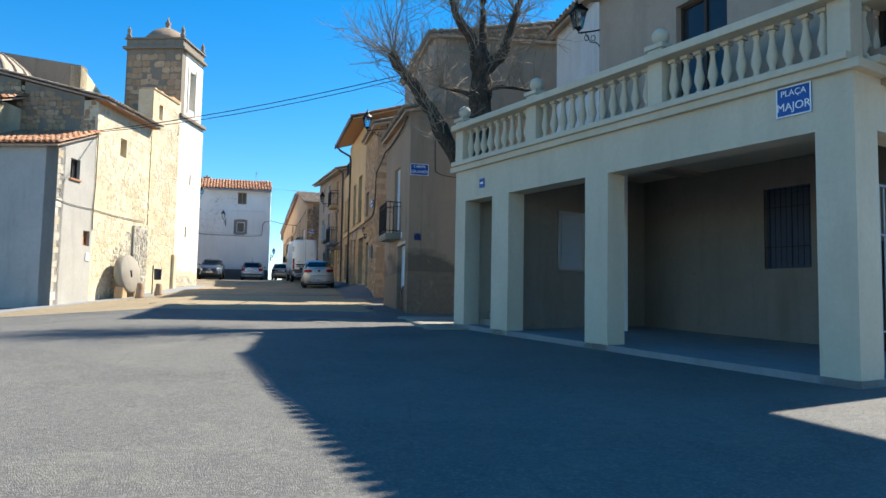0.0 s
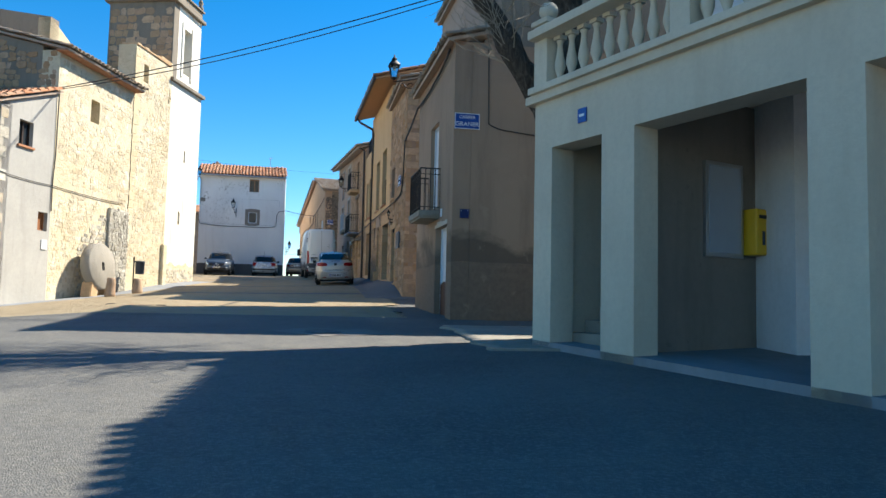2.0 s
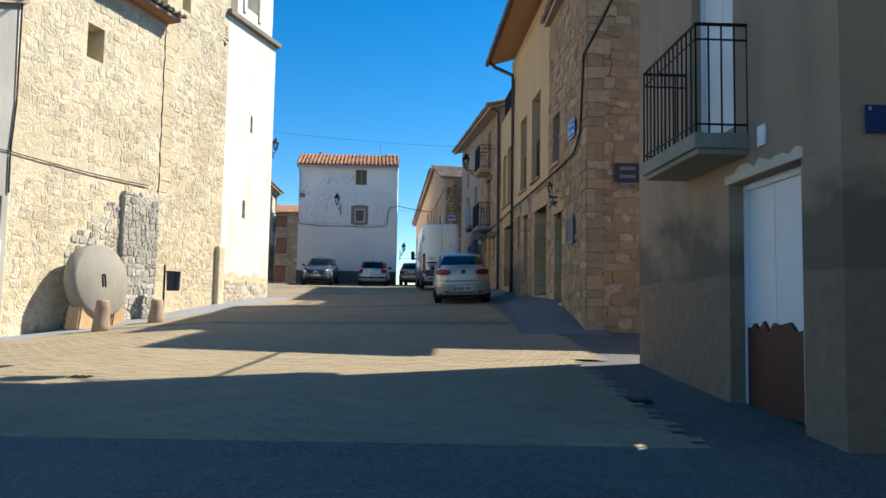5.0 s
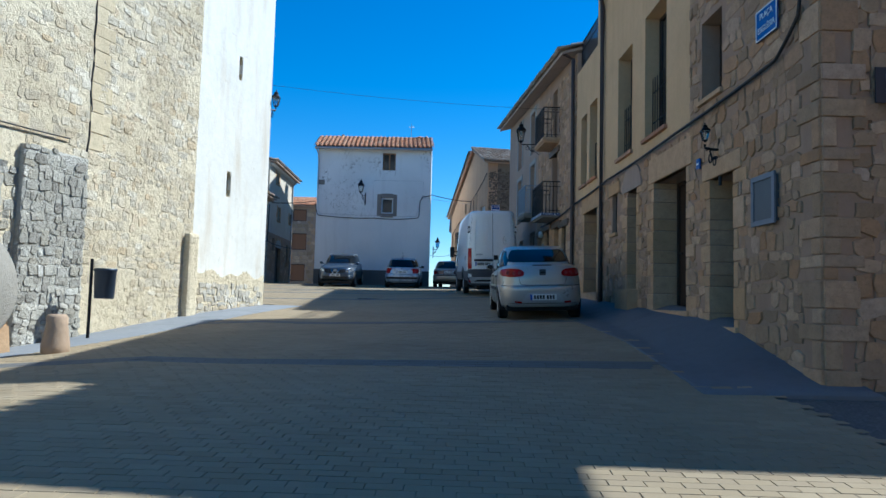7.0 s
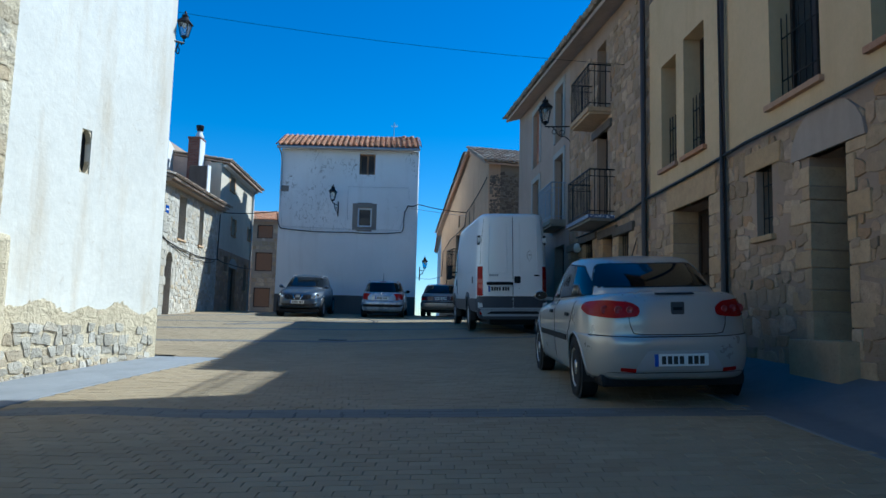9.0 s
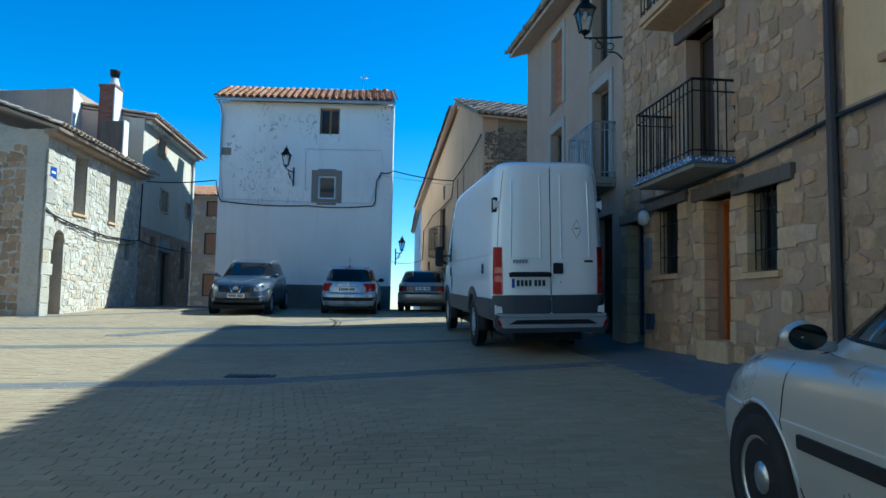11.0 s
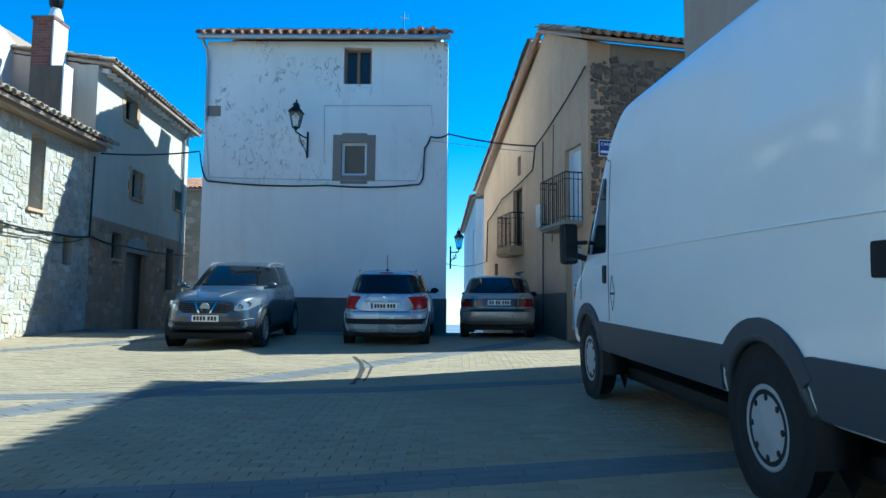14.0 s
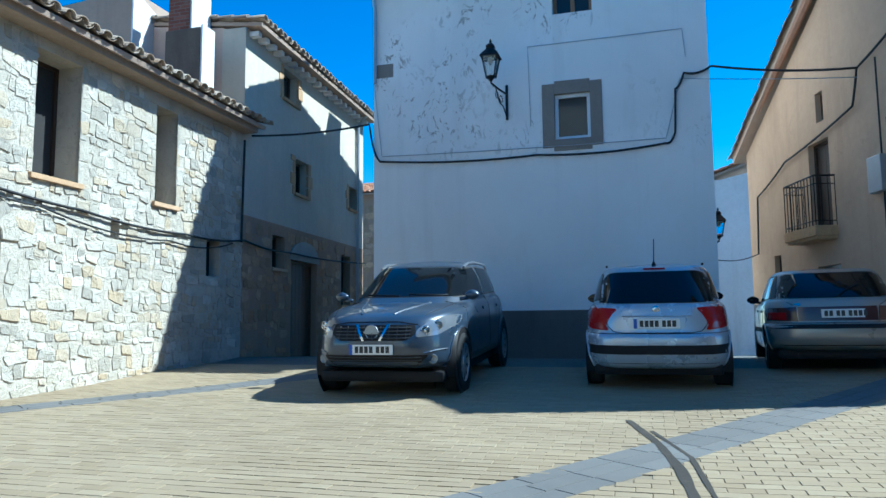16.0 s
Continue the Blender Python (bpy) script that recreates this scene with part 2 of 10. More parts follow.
# Near-black stand-in for the shade in unlit rooms and hollows.
M["interior"] = plain_mat("unlit_interior_dark", (0.03, 0.028, 0.026), 0.9, 0, 0.3, 2)
M["window_glass"] = glass_mat("window_glass", (0.018, 0.022, 0.026))
M["shutter_brown"] = plain_mat("orange_brown_roller_shutter", (0.30, 0.12, 0.045), 0.55, 0, 0.2, 5)


def edge_tile_mat():
    """Glazed white edge tiles with a small blue figure."""
    n = Nodes("patterned_edge_tile")
    ch = n.add("ShaderNodeTexVoronoi", Scale=22.0)
    n.set(ch.inputs["Vector"], n.co)
    col = n.mix(n.mask(ch.outputs["Distance"], 0.3, 0.36), (0.55, 0.57, 0.6), (0.09, 0.13, 0.24))
    return n.done(col, 0.3, None)


M["edge_tiles"] = edge_tile_mat()
M["lamp_glass"] = plain_mat("lantern_glass", (0.62, 0.64, 0.62), 0.15, 0, 0.1, 9)
M["blue_enamel"] = plain_mat("blue_enamel_plate", (0.018, 0.07, 0.30), 0.25, 0, 0.12, 9)
M["white_enamel"] = plain_mat("white_enamel", (0.78, 0.79, 0.8), 0.3, 0, 0.05, 9)
M["yellow_plastic"] = plain_mat("yellow_plastic", (0.75, 0.45, 0.02), 0.4, 0, 0.1, 6)
M["white_plastic"] = plain_mat("white_plastic", (0.72, 0.72, 0.7), 0.4, 0, 0.08, 7)
M["bark"] = None


def ground_mat():
    n = Nodes("worn_asphalt")
    big = n.noise(0.35, 6, 0.6, dist=0.8)
    mid = n.noise(2.6, 6, 0.66, dist=0.5)
    grit = n.noise(34.0, 5, 0.75)
    agg = n.add("ShaderNodeTexVoronoi", Scale=95.0)
    n.set(agg.inputs["Vector"], n.co)
    col = n.ramp(big, [(0.3, (0.085, 0.084, 0.080)), (0.5, (0.115, 0.112, 0.104)), (0.72, (0.15, 0.145, 0.13))])
    col = n.mix(n.math("MULTIPLY", n.mask(mid, 0.5, 0.75), 0.5), col, (0.2, 0.185, 0.15))
    col = n.mix(n.math("MULTIPLY", n.mask(grit, 0.48, 0.66), 0.85), col, (0.23, 0.217, 0.188))
    col = n.mix(n.math("MULTIPLY", n.mask(n.noise(9.0, 5, 0.7), 0.5, 0.7), 0.4), col, (0.07, 0.068, 0.063))
    crack = n.add("ShaderNodeTexVoronoi", Scale=0.55)
    crack.feature = "DISTANCE_TO_EDGE"
    wob = n.mix(0.18, n.co, n.add("ShaderNodeTexNoise", Scale=1.6, Detail=6.0).outputs["Color"], "LINEAR_LIGHT")
    n.set(crack.inputs["Vector"], wob)
    line = n.ramp(crack.outputs["Distance"], [(0.0, (1, 1, 1)), (0.006, (0, 0, 0))])
    col = n.mix(n.math("MULTIPLY", line, n.math("MULTIPLY", n.mask(big, 0.45, 0.6), 0.4)), col, (0.06, 0.058, 0.054))
    nrm = n.bump(agg.outputs["Distance"], 0.8, 0.008)
    nrm = n.bump(mid, 0.3, 0.03, nrm)
    return n.done(col, n.math("ADD", n.math("MULTIPLY", mid, 0.2), 0.72), nrm, spec=0.3)


def bark_mat():
    n = Nodes("dark_bark")
    f = n.noise(7.0, 7, 0.7, co=n.stretch(2.2, 2.2, 0.6), dist=0.8)
    col = n.ramp(f, [(0.3, (0.035, 0.026, 0.02)), (0.52, (0.085, 0.066, 0.05)), (0.75, (0.19, 0.155, 0.12))])
    return n.done(col, 0.95, n.bump(f, 0.9, 0.05), spec=0.15)


def paver_mat(name, tones):
    n = Nodes(name)
    geo = n.t.nodes.new("ShaderNodeNewGeometry")
    info = n.t.nodes.new("ShaderNodeObjectInfo")
    rnd = n.math("FRACT", n.math("ADD", info.outputs["Random"], geo.outputs["Random Per Island"]))
    wco = geo.outputs["Position"]
    col = n.ramp(rnd, [(i / (len(tones) - 1), c) for i, c in enumerate(tones)])
    big = n.noise(0.5, 6, 0.62, co=wco, dist=0.7)
    col = n.mix(n.math("MULTIPLY", n.mask(big, 0.45, 0.72), 0.45), col, c3(tones[0], 0.62))
    g = n.noise(45.0, 4, 0.65, co=wco)
    col = n.mix(n.math("MULTIPLY", g, 0.35), col, c3(tones[-1], 0.7))
    return n.done(col, 0.82, n.bump(g, 0.35, 0.005), spec=0.3)


M["asphalt"] = ground_mat()
M["bark"] = bark_mat()
M["paver_bed"] = render_mat("sandy_joint_bed", (0.265, 0.21, 0.138), (0.22, 0.175, 0.115), 9, 0.8)
M["paver"] = paver_mat("ochre_paver", [(0.28, 0.211, 0.124), (0.335, 0.26, 0.157), (0.305, 0.236, 0.147), (0.36, 0.285, 0.178)])
M["paver_grey"] = paver_mat("grey_paver", [(0.142, 0.136, 0.126), (0.168, 0.161, 0.149), (0.155, 0.148, 0.137), (0.183, 0.176, 0.163)])

# ---- mesh helpers ----


def mesh_of(bm, name, mats, smooth=False):
    me = bpy.data.meshes.new(name)
    bmesh.ops.recalc_face_normals(bm, faces=bm.faces[:])
    bm.to_mesh(me)
    bm.free()
    for m in mats if isinstance(mats, (list, tuple)) else [mats]:
        me.materials.append(m)
    if smooth:
        for p in me.polygons:
            p.use_smooth = True
    return me


def adopt(ob, parent):
    if parent is not None:
        ob.parent = parent
        ob.matrix_parent_inverse = parent.matrix_world.inverted()


def part(name, bm, material, parent=None, label="", smooth=False, kind=""):
    ob = new(name, mesh_of(bm, name, material, smooth))
    adopt(ob, parent)
    return tagged(ob, label=label, kind=kind)


def thing(name, label, category, group="", kind="", at=None):
    """An empty at the foot of a thing, with its tags."""
    ob = new(name)
    ob.empty_display_size = 0.2
    if at is not None:
        ob.matrix_world = at if isinstance(at, Matrix) else Matrix.Translation(at)
    return tagged(ob, label, category, group, kind)


def B():
    return bmesh.new()


def box(bm, lo, hi, m=None, bevel=0.0):
    """A box between two corners, turned by m, its edges broken by bevel."""
    b2 = bmesh.new()
    (x0, y0, z0), (x1, y1, z1) = lo, hi
    mm = Matrix.Translation(((x0 + x1) / 2, (y0 + y1) / 2, (z0 + z1) / 2)) @ Matrix.Diagonal((abs(x1 - x0), abs(y1 - y0), abs(z1 - z0), 1))
    bmesh.ops.create_cube(b2, size=1, matrix=mm)
    if bevel:
        bmesh.ops.bevel(b2, geom=b2.edges[:], offset=bevel, segments=2, affect="EDGES", profile=0.6)
    if m is not None:
        bmesh.ops.transform(b2, matrix=m, verts=b2.verts[:])
    join(bm, b2)
    return bm


def join(bm, b2):
    vs = {v: bm.verts.new(v.co) for v in b2.verts}
    for f in b2.faces:
        nf = bm.faces.new([vs[v] for v in f.verts])
        nf.material_index = f.material_index
        nf.smooth = f.smooth
    b2.free()


def tube(bm, pts, r, sides=8, r2=None):
    """A round bar along points, from radius r to r2."""
    pts = [Vector(p) for p in pts]
    rings = []
    n = len(pts)
    up = Vector((0, 0, 1))
    for i, p in enumerate(pts):
        d = (pts[min(i + 1, n - 1)] - pts[max(i - 1, 0)]).normalized()
        a = d.cross(up)
        if a.length < 1e-3:
            a = Vector((1, 0, 0))
        a.normalize()
        b = a.cross(d)
        rr = r if r2 is None else r + (r2 - r) * i / max(1, n - 1)
        rings.append([bm.verts.new(p + rr * (math.cos(2 * math.pi * k / sides) * a + math.sin(2 * math.pi * k / sides) * b)) for k in range(sides)])
    for q, w in zip(rings, rings[1:]):
        for k in range(sides):
            bm.faces.new((q[k], q[(k + 1) % sides], w[(k + 1) % sides], w[k]))
    bm.faces.new(rings[0][::-1])
    bm.faces.new(rings[-1])
    return bm


def lathe(bm, profile, sides=16, at=(0, 0, 0), m=None):
    """A turned form: profile rows of (radius, height)."""
    b2 = bmesh.new()
    rings = [[b2.verts.new((max(r, 0.0005) * math.cos(2 * math.pi * k / sides) + at[0], max(r, 0.0005) * math.sin(2 * math.pi * k / sides) + at[1], z + at[2])) for k in range(sides)] for r, z in profile]
    for q, w in zip(rings, rings[1:]):
        for k in range(sides):
            f = b2.faces.new((q[k], q[(k + 1) % sides], w[(k + 1) % sides], w[k]))
            f.smooth = True
    b2.faces.new(rings[0][::-1])
    b2.faces.new(rings[-1])
    if m is not None:
        bmesh.ops.transform(b2, matrix=m, verts=b2.verts[:])
    join(bm, b2)
    return bm


def prism(bm, poly, depth, m=None, bevel=0.0):
    """A polygon in x and z, drawn out along y by depth."""
    b2 = bmesh.new()
    a = [b2.verts.new((x, 0, z)) for x, z in poly]
    b = [b2.verts.new((x, depth, z)) for x, z in poly]
    k = len(poly)
    b2.faces.new(a)
    b2.faces.new(b[::-1])
    for i in range(k):
        b2.faces.new((a[i], b[i], b[(i + 1) % k], a[(i + 1) % k]))
    if bevel:
        bmesh.ops.bevel(b2, geom=b2.edges[:], offset=bevel, segments=2, affect="EDGES")
    if m is not None:
        bmesh.ops.transform(b2, matrix=m, verts=b2.verts[:])
    join(bm, b2)
    return bm


class Face:
    """A vertical wall line in plan. s runs from a to b in metres, d is the distance in front of the wall."""

    def __init__(self, a, b, outside, up=0.0):
        self.a, self.b, self.up = Vector(a), Vector(b), up
        self.len = (self.b - self.a).length
        self.u = (self.b - self.a) / self.len
        self.n = Vector((self.u.y, -self.u.x))
        if self.n.dot(Vector(outside)) < 0:
            self.n = -self.n

    def p(self, s, z, d=0.0):
        q = self.a + self.u * s + self.n * d
        return Vector((q.x, q.y, z))

    def m(self, s, z, d=0.0):
        """A pose on the wall: x along it to the right as seen from outside, -y out of it, z up."""
        y = -self.n
        x = Vector((-self.n.y, self.n.x))
        o = self.p(s, z, d)
        return Matrix(((x.x, y.x, 0, o.x), (x.y, y.y, 0, o.y), (0, 0, 1, o.z), (0, 0, 0, 1)))

    def s_at_y(self, y):
        return (y + self.up - self.a.y) / self.u.y

    def s_at_x(self, x):
        return (x - self.a.x) / self.u.x


def Upper(a, b, outside, fixed=False):
    """A wall line of the upper square, given before the square is moved up the street."""
    up = Vector((0, UP))
    return Face(Vector(a) if fixed else Vector(a) + up, Vector(b) + up, outside, UP)


def wall(face, z0, top_a, top_b, thick, holes, s0=0.0, s1=None):
    """A wall with its openings cut through: holes are (s0, s1, z0, z1)."""
    bm = B()
    s1 = face.len if s1 is None else s1
    cuts_s = sorted({s0, s1, *[v for h in holes for v in h[:2] if s0 < v < s1]})
    cuts_z = sorted({z0, *[v for h in holes for v in h[2:] if z0 < v < min(top_a, top_b)]})
    cuts_z.append(None)

    def zz(s, z):
        return top_a + (top_b - top_a) * (s - s0) / (s1 - s0) if z is None else z

    def solid(i, j):
        if i < 0 or j < 0 or i >= len(cuts_s) - 1 or j >= len(cuts_z) - 1:
            return False
        sm = (cuts_s[i] + cuts_s[i + 1]) / 2
        za, zb = cuts_z[j], cuts_z[j + 1]
        zm = za + 0.01 if zb is None else (za + zb) / 2
        return not any(h[0] < sm < h[1] and h[2] < zm < h[3] for h in holes)

    vs = {}

    def v(i, j, back):
        key = (i, j, back)
        if key not in vs:
            vs[key] = bm.verts.new(face.p(cuts_s[i], zz(cuts_s[i], cuts_z[j]), -thick if back else 0.0))
        return vs[key]

    for i in range(len(cuts_s) - 1):
        for j in range(len(cuts_z) - 1):
            if not solid(i, j):
                continue
            for back in (False, True):
                bm.faces.new((v(i, j, back), v(i + 1, j, back), v(i + 1, j + 1, back), v(i, j + 1, back)))
            for di, dj, e in ((-1, 0, ((i, j), (i, j + 1))), (1, 0, ((i + 1, j), (i + 1, j + 1))), (0, -1, ((i, j), (i + 1, j))), (0, 1, ((i, j + 1), (i + 1, j + 1)))):
                if not solid(i + di, j + dj):
                    (p, q), (r, t) = e
                    bm.faces.new((v(p, q, False), v(r, t, False), v(r, t, True), v(p, q, True)))
    return bm


# ---- lie of the land ----
UP = 1.0  # how much further up the street the square and its houses lie
GY = (-60, -30, 2, 10, 17, 23, 31.8, 42, 49, 57, 61, 76, 111)
GZ = (-2.6, -1.2, 0.42, 0.70, 1.03, 1.32, 1.74, 2.33, 2.72, 3.03, 3.25, 2.6, -3.0)


def smooth(t):
    t = max(0.0, min(1.0, t))
    return t * t * (3 - 2 * t)


def G(x, y):
    """Height of the ground: it climbs along the street, rises to the houses on the east and dips to the church."""
    z = float(np.interp(y, GY, GZ))
    east = smooth((y - 30.5) / 4) * (1.0 - 0.4 * smooth((y - 44) / 5) - 0.4 * smooth((y - 53) / 4))
    z += east * (0.04 * max(0.0, min(x, 6.0) + 0.5) + 0.26 * max(0.0, min(x, 5.6) - 4.55))
    west = 0.08 * (1 - smooth((y - 35) / 6)) * smooth((y - 12) / 8)
    z -= west * max(0.0, min(-1.5 - x, 6.0))
    return z

# ---- builders of walls, stones, tiles and openings ----


def stone_mesh(name, mat, sides=8, seed=0):
    """One rough stone: unit wide and high, standing one unit proud, its face nearly flat."""
    r = random.Random(seed)
    bm = B()
    ring = []
    for k in range(sides):
        a = 2 * math.pi * (k + r.uniform(-0.34, 0.34)) / sides
        c, s = math.cos(a), math.sin(a)
        q = 0.5 / max(abs(c), abs(s)) * (0.8 + 0.26 * r.random())
        ring.append((c * q, s * q))
    o = [bm.verts.new((x, 1.5, z)) for x, z in ring]
    m1 = [bm.verts.new((x * 0.985, -0.35 - 0.35 * r.random(), z * 0.98)) for x, z in ring]
    tx, tz = r.uniform(-0.5, 0.5), r.uniform(-0.5, 0.5)
    i = [bm.verts.new((x * 0.93, -0.85 - 0.2 * r.random() + tx * x + tz * z, z * 0.91)) for x, z in ring]
    c = bm.verts.new((r.uniform(-0.15, 0.15), -0.95 - 0.15 * r.random(), r.uniform(-0.15, 0.15)))
    for k in range(sides):
        j = (k + 1) % sides
        bm.faces.new((o[k], o[j], m1[j], m1[k]))
        bm.faces.new((m1[k], m1[j], i[j], i[k]))
        bm.faces.new((i[k], i[j], c))
    return mesh_of(bm, name, mat)


def joined(name, me, poses, mat, parent, label=""):
    """Many poses of one small mesh, joined into one part."""
    co = np.array([v.co[:] for v in me.vertices])
    faces = [tuple(p.vertices) for p in me.polygons]
    verts, out = [], []
    for k, m in enumerate(poses):
        a = np.array(m)
        verts.append(co @ a[:3, :3].T + a[:3, 3])
        out += [tuple(v + k * len(co) for v in f) for f in faces]
    if not verts:
        return None
    nm = bpy.data.meshes.new(name)
    nm.from_pydata(np.concatenate(verts).tolist(), [], out)
    nm.materials.append(mat)
    ob = new(name, nm)
    adopt(ob, parent)
    return tagged(ob, label=label, kind="stuff")


def rubble(face, parent, mat, s0, s1, z0, z1, holes=(), row=(0.14, 0.28), length=(0.18, 0.5), keep=1.0, proud=0.03, near=None, count=300, seed=1, gone=None):
    """Rubble masonry over a wall: each stone a piece. near is the (s0, s1, z0, z1) whose stones are parts of their own."""
    r = random.Random(seed)
    kinds = [stone_mesh("stone", mat, 8, seed * 50 + k) for k in range(6)]
    single, rest = [], []
    top = z1 if callable(z1) else (lambda s: z1)
    bottom = z0 if callable(z0) else (lambda s: z0)
    zlo = min(bottom(s0), bottom(s1))
    zhi = max(top(s0), top(s1))
    z = zlo - 0.1
    while z < zhi - 0.06:
        h = r.uniform(*row)
        s = s0 - r.uniform(0, 0.2)
        while s < s1 - 0.06:
            w = min(r.uniform(*length), h * 2.4) * (0.55 if r.random() < 0.22 else 1.0)
            a, b = max(s, s0), min(s + w, s1)
            s += w
            sc, zc = (a + b) / 2, z + h / 2 + r.uniform(-0.03, 0.03)
            if b - a < 0.07 or zc + h / 2 > top(sc) + 0.02 or zc < bottom(sc) - 0.1:
                continue
            if any(hh[0] - w * 0.42 < sc < hh[1] + w * 0.42 and hh[2] - h * 0.42 < zc < hh[3] + h * 0.42 for hh in holes):
                continue
            if r.random() > keep or (gone is not None and gone(sc, zc)):
                continue
            m = face.m(sc, zc, 0.0) @ pose(0, 0, 0, 0, r.uniform(-12, 12), 0) @ Matrix.Diagonal(((b - a) * 1.02, proud * 0.55 * r.uniform(0.3, 1.5), h * 1.02, 1))
            k = r.randrange(6)
            if near and near[0] < sc < near[1] and near[2] < zc < near[3] and len(single) < count:
                single.append((m, k))
            else:
                rest.append((m, k))
        z += h
    for k in range(6):
        joined("rubble", kinds[k], [m for m, q in rest if q == k], mat, parent, "")
    return kinds, single


PIECES = []


def later(kinds, single, parent, name):
    """Pieces of walls are laid last."""
    PIECES.append((kinds, single, parent, name))


def tile_mesh(name, mat):
    bm = B()
    r0, r1, ln = 0.095, 0.075, 0.46
    rows = []
    for y, r in ((0.0, r0), (ln, r1)):
        rows.append([bm.verts.new((r * math.cos(a), y, r * math.sin(a) * 0.85)) for a in [math.pi * k / 6 for k in range(7)]])
        rows.append([bm.verts.new(((r - 0.014) * math.cos(a), y, (r - 0.014) * math.sin(a) * 0.85)) for a in [math.pi * k / 6 for k in range(7)]])
    o0, i0, o1, i1 = rows
    for k in range(6):
        bm.faces.new((o0[k], o0[k + 1], o1[k + 1], o1[k])).smooth = True
        bm.faces.new((i0[k + 1], i0[k], i1[k], i1[k + 1])).smooth = True
        bm.faces.new((o0[k + 1], o0[k], i0[k], i0[k + 1]))
    return mesh_of(bm, name, mat)


def tiled_roof(parent, a, b, up, mat, rows, over=0.0, seed=3, singles=True, step=0.215, slab=0.07, slab_mat=None):
    """A slope of barrel tiles: a to b is the eave, up the way from eave to ridge. The eave's own tiles are pieces."""
    r = random.Random(seed)
    a, b, up = Vector(a), Vector(b), Vector(up)
    along = (b - a).normalized()
    upn = up.normalized()
    nrm = along.cross(upn).normalized()
    if nrm.z < 0:
        nrm = -nrm
    xax = upn.cross(nrm)
    rot = Matrix((xax, upn, nrm)).transposed().to_4x4()
    bm = B()
    o = a - upn * over * 0
    pts = [a, b, b + up, a + up]
    lo = [bm.verts.new(p - nrm * 0.02) for p in pts]
    hi = [bm.verts.new(p - nrm * (0.02 + slab)) for p in pts]
    bm.faces.new(lo)
    bm.faces.new(hi[::-1])
    for k in range(4):
        bm.faces.new((lo[k], lo[(k + 1) % 4], hi[(k + 1) % 4], hi[k]))
    roof = part("roof", bm, slab_mat or M["render_beige"], parent)
    me = tile_mesh("roof_tile", mat)
    n = max(2, int((b - a).length / step))
    rowlen = min(0.36, up.length / rows)
    rows = int(up.length / rowlen)
    single, rest = [], []
    for j in range(rows):
        for i in range(n + 1):
            p = a + along * ((b - a).length * i / n) + upn * (j * rowlen - 0.07 + r.uniform(-0.02, 0.02)) + nrm * (0.012 + 0.035)
            m = Matrix.Translation(p + nrm * r.uniform(-0.005, 0.012)) @ rot @ pose(0, 0, 0, -3, r.uniform(-3, 3), r.uniform(-2, 2))
            (single if j == 0 and singles else rest).append(m)
            if i < n:
                q = p + along * step / 2 - nrm * 0.0
                m2 = Matrix.Translation(q + nrm * 0.045 + upn * 0.03) @ rot @ pose(0, 0, 0, -3, 180 + r.uniform(-3, 3), 0)
                rest.append(m2)
    joined("roof_tiles", me, rest, mat, roof)
    if single:
        PIECES.append(([me], [(m, 0) for m in single], roof, "roof_tile"))
    return roof


def bars(parent, mat, face, s0, s1, z0, z1, d, gap=0.11, r=0.008, rails=2):
    """Upright iron bars with their cross rails, each a piece of its own."""
    n = max(2, round((s1 - s0) / gap))
    for k in range(n + 1):
        s = s0 + (s1 - s0) * k / n
        bm = B()
        tube(bm, [face.p(s, z0, d), face.p(s, z1, d)], r, 6)
        part("bar", bm, mat, parent)
    for k in range(rails):
        z = z0 + (z1 - z0) * (k + 0.5) / rails if rails > 1 else z1
        bm = B()
        tube(bm, [face.p(s0, z, d), face.p(s1, z, d)], r * 1.1, 6)
        part("cross_rail", bm, mat, parent)


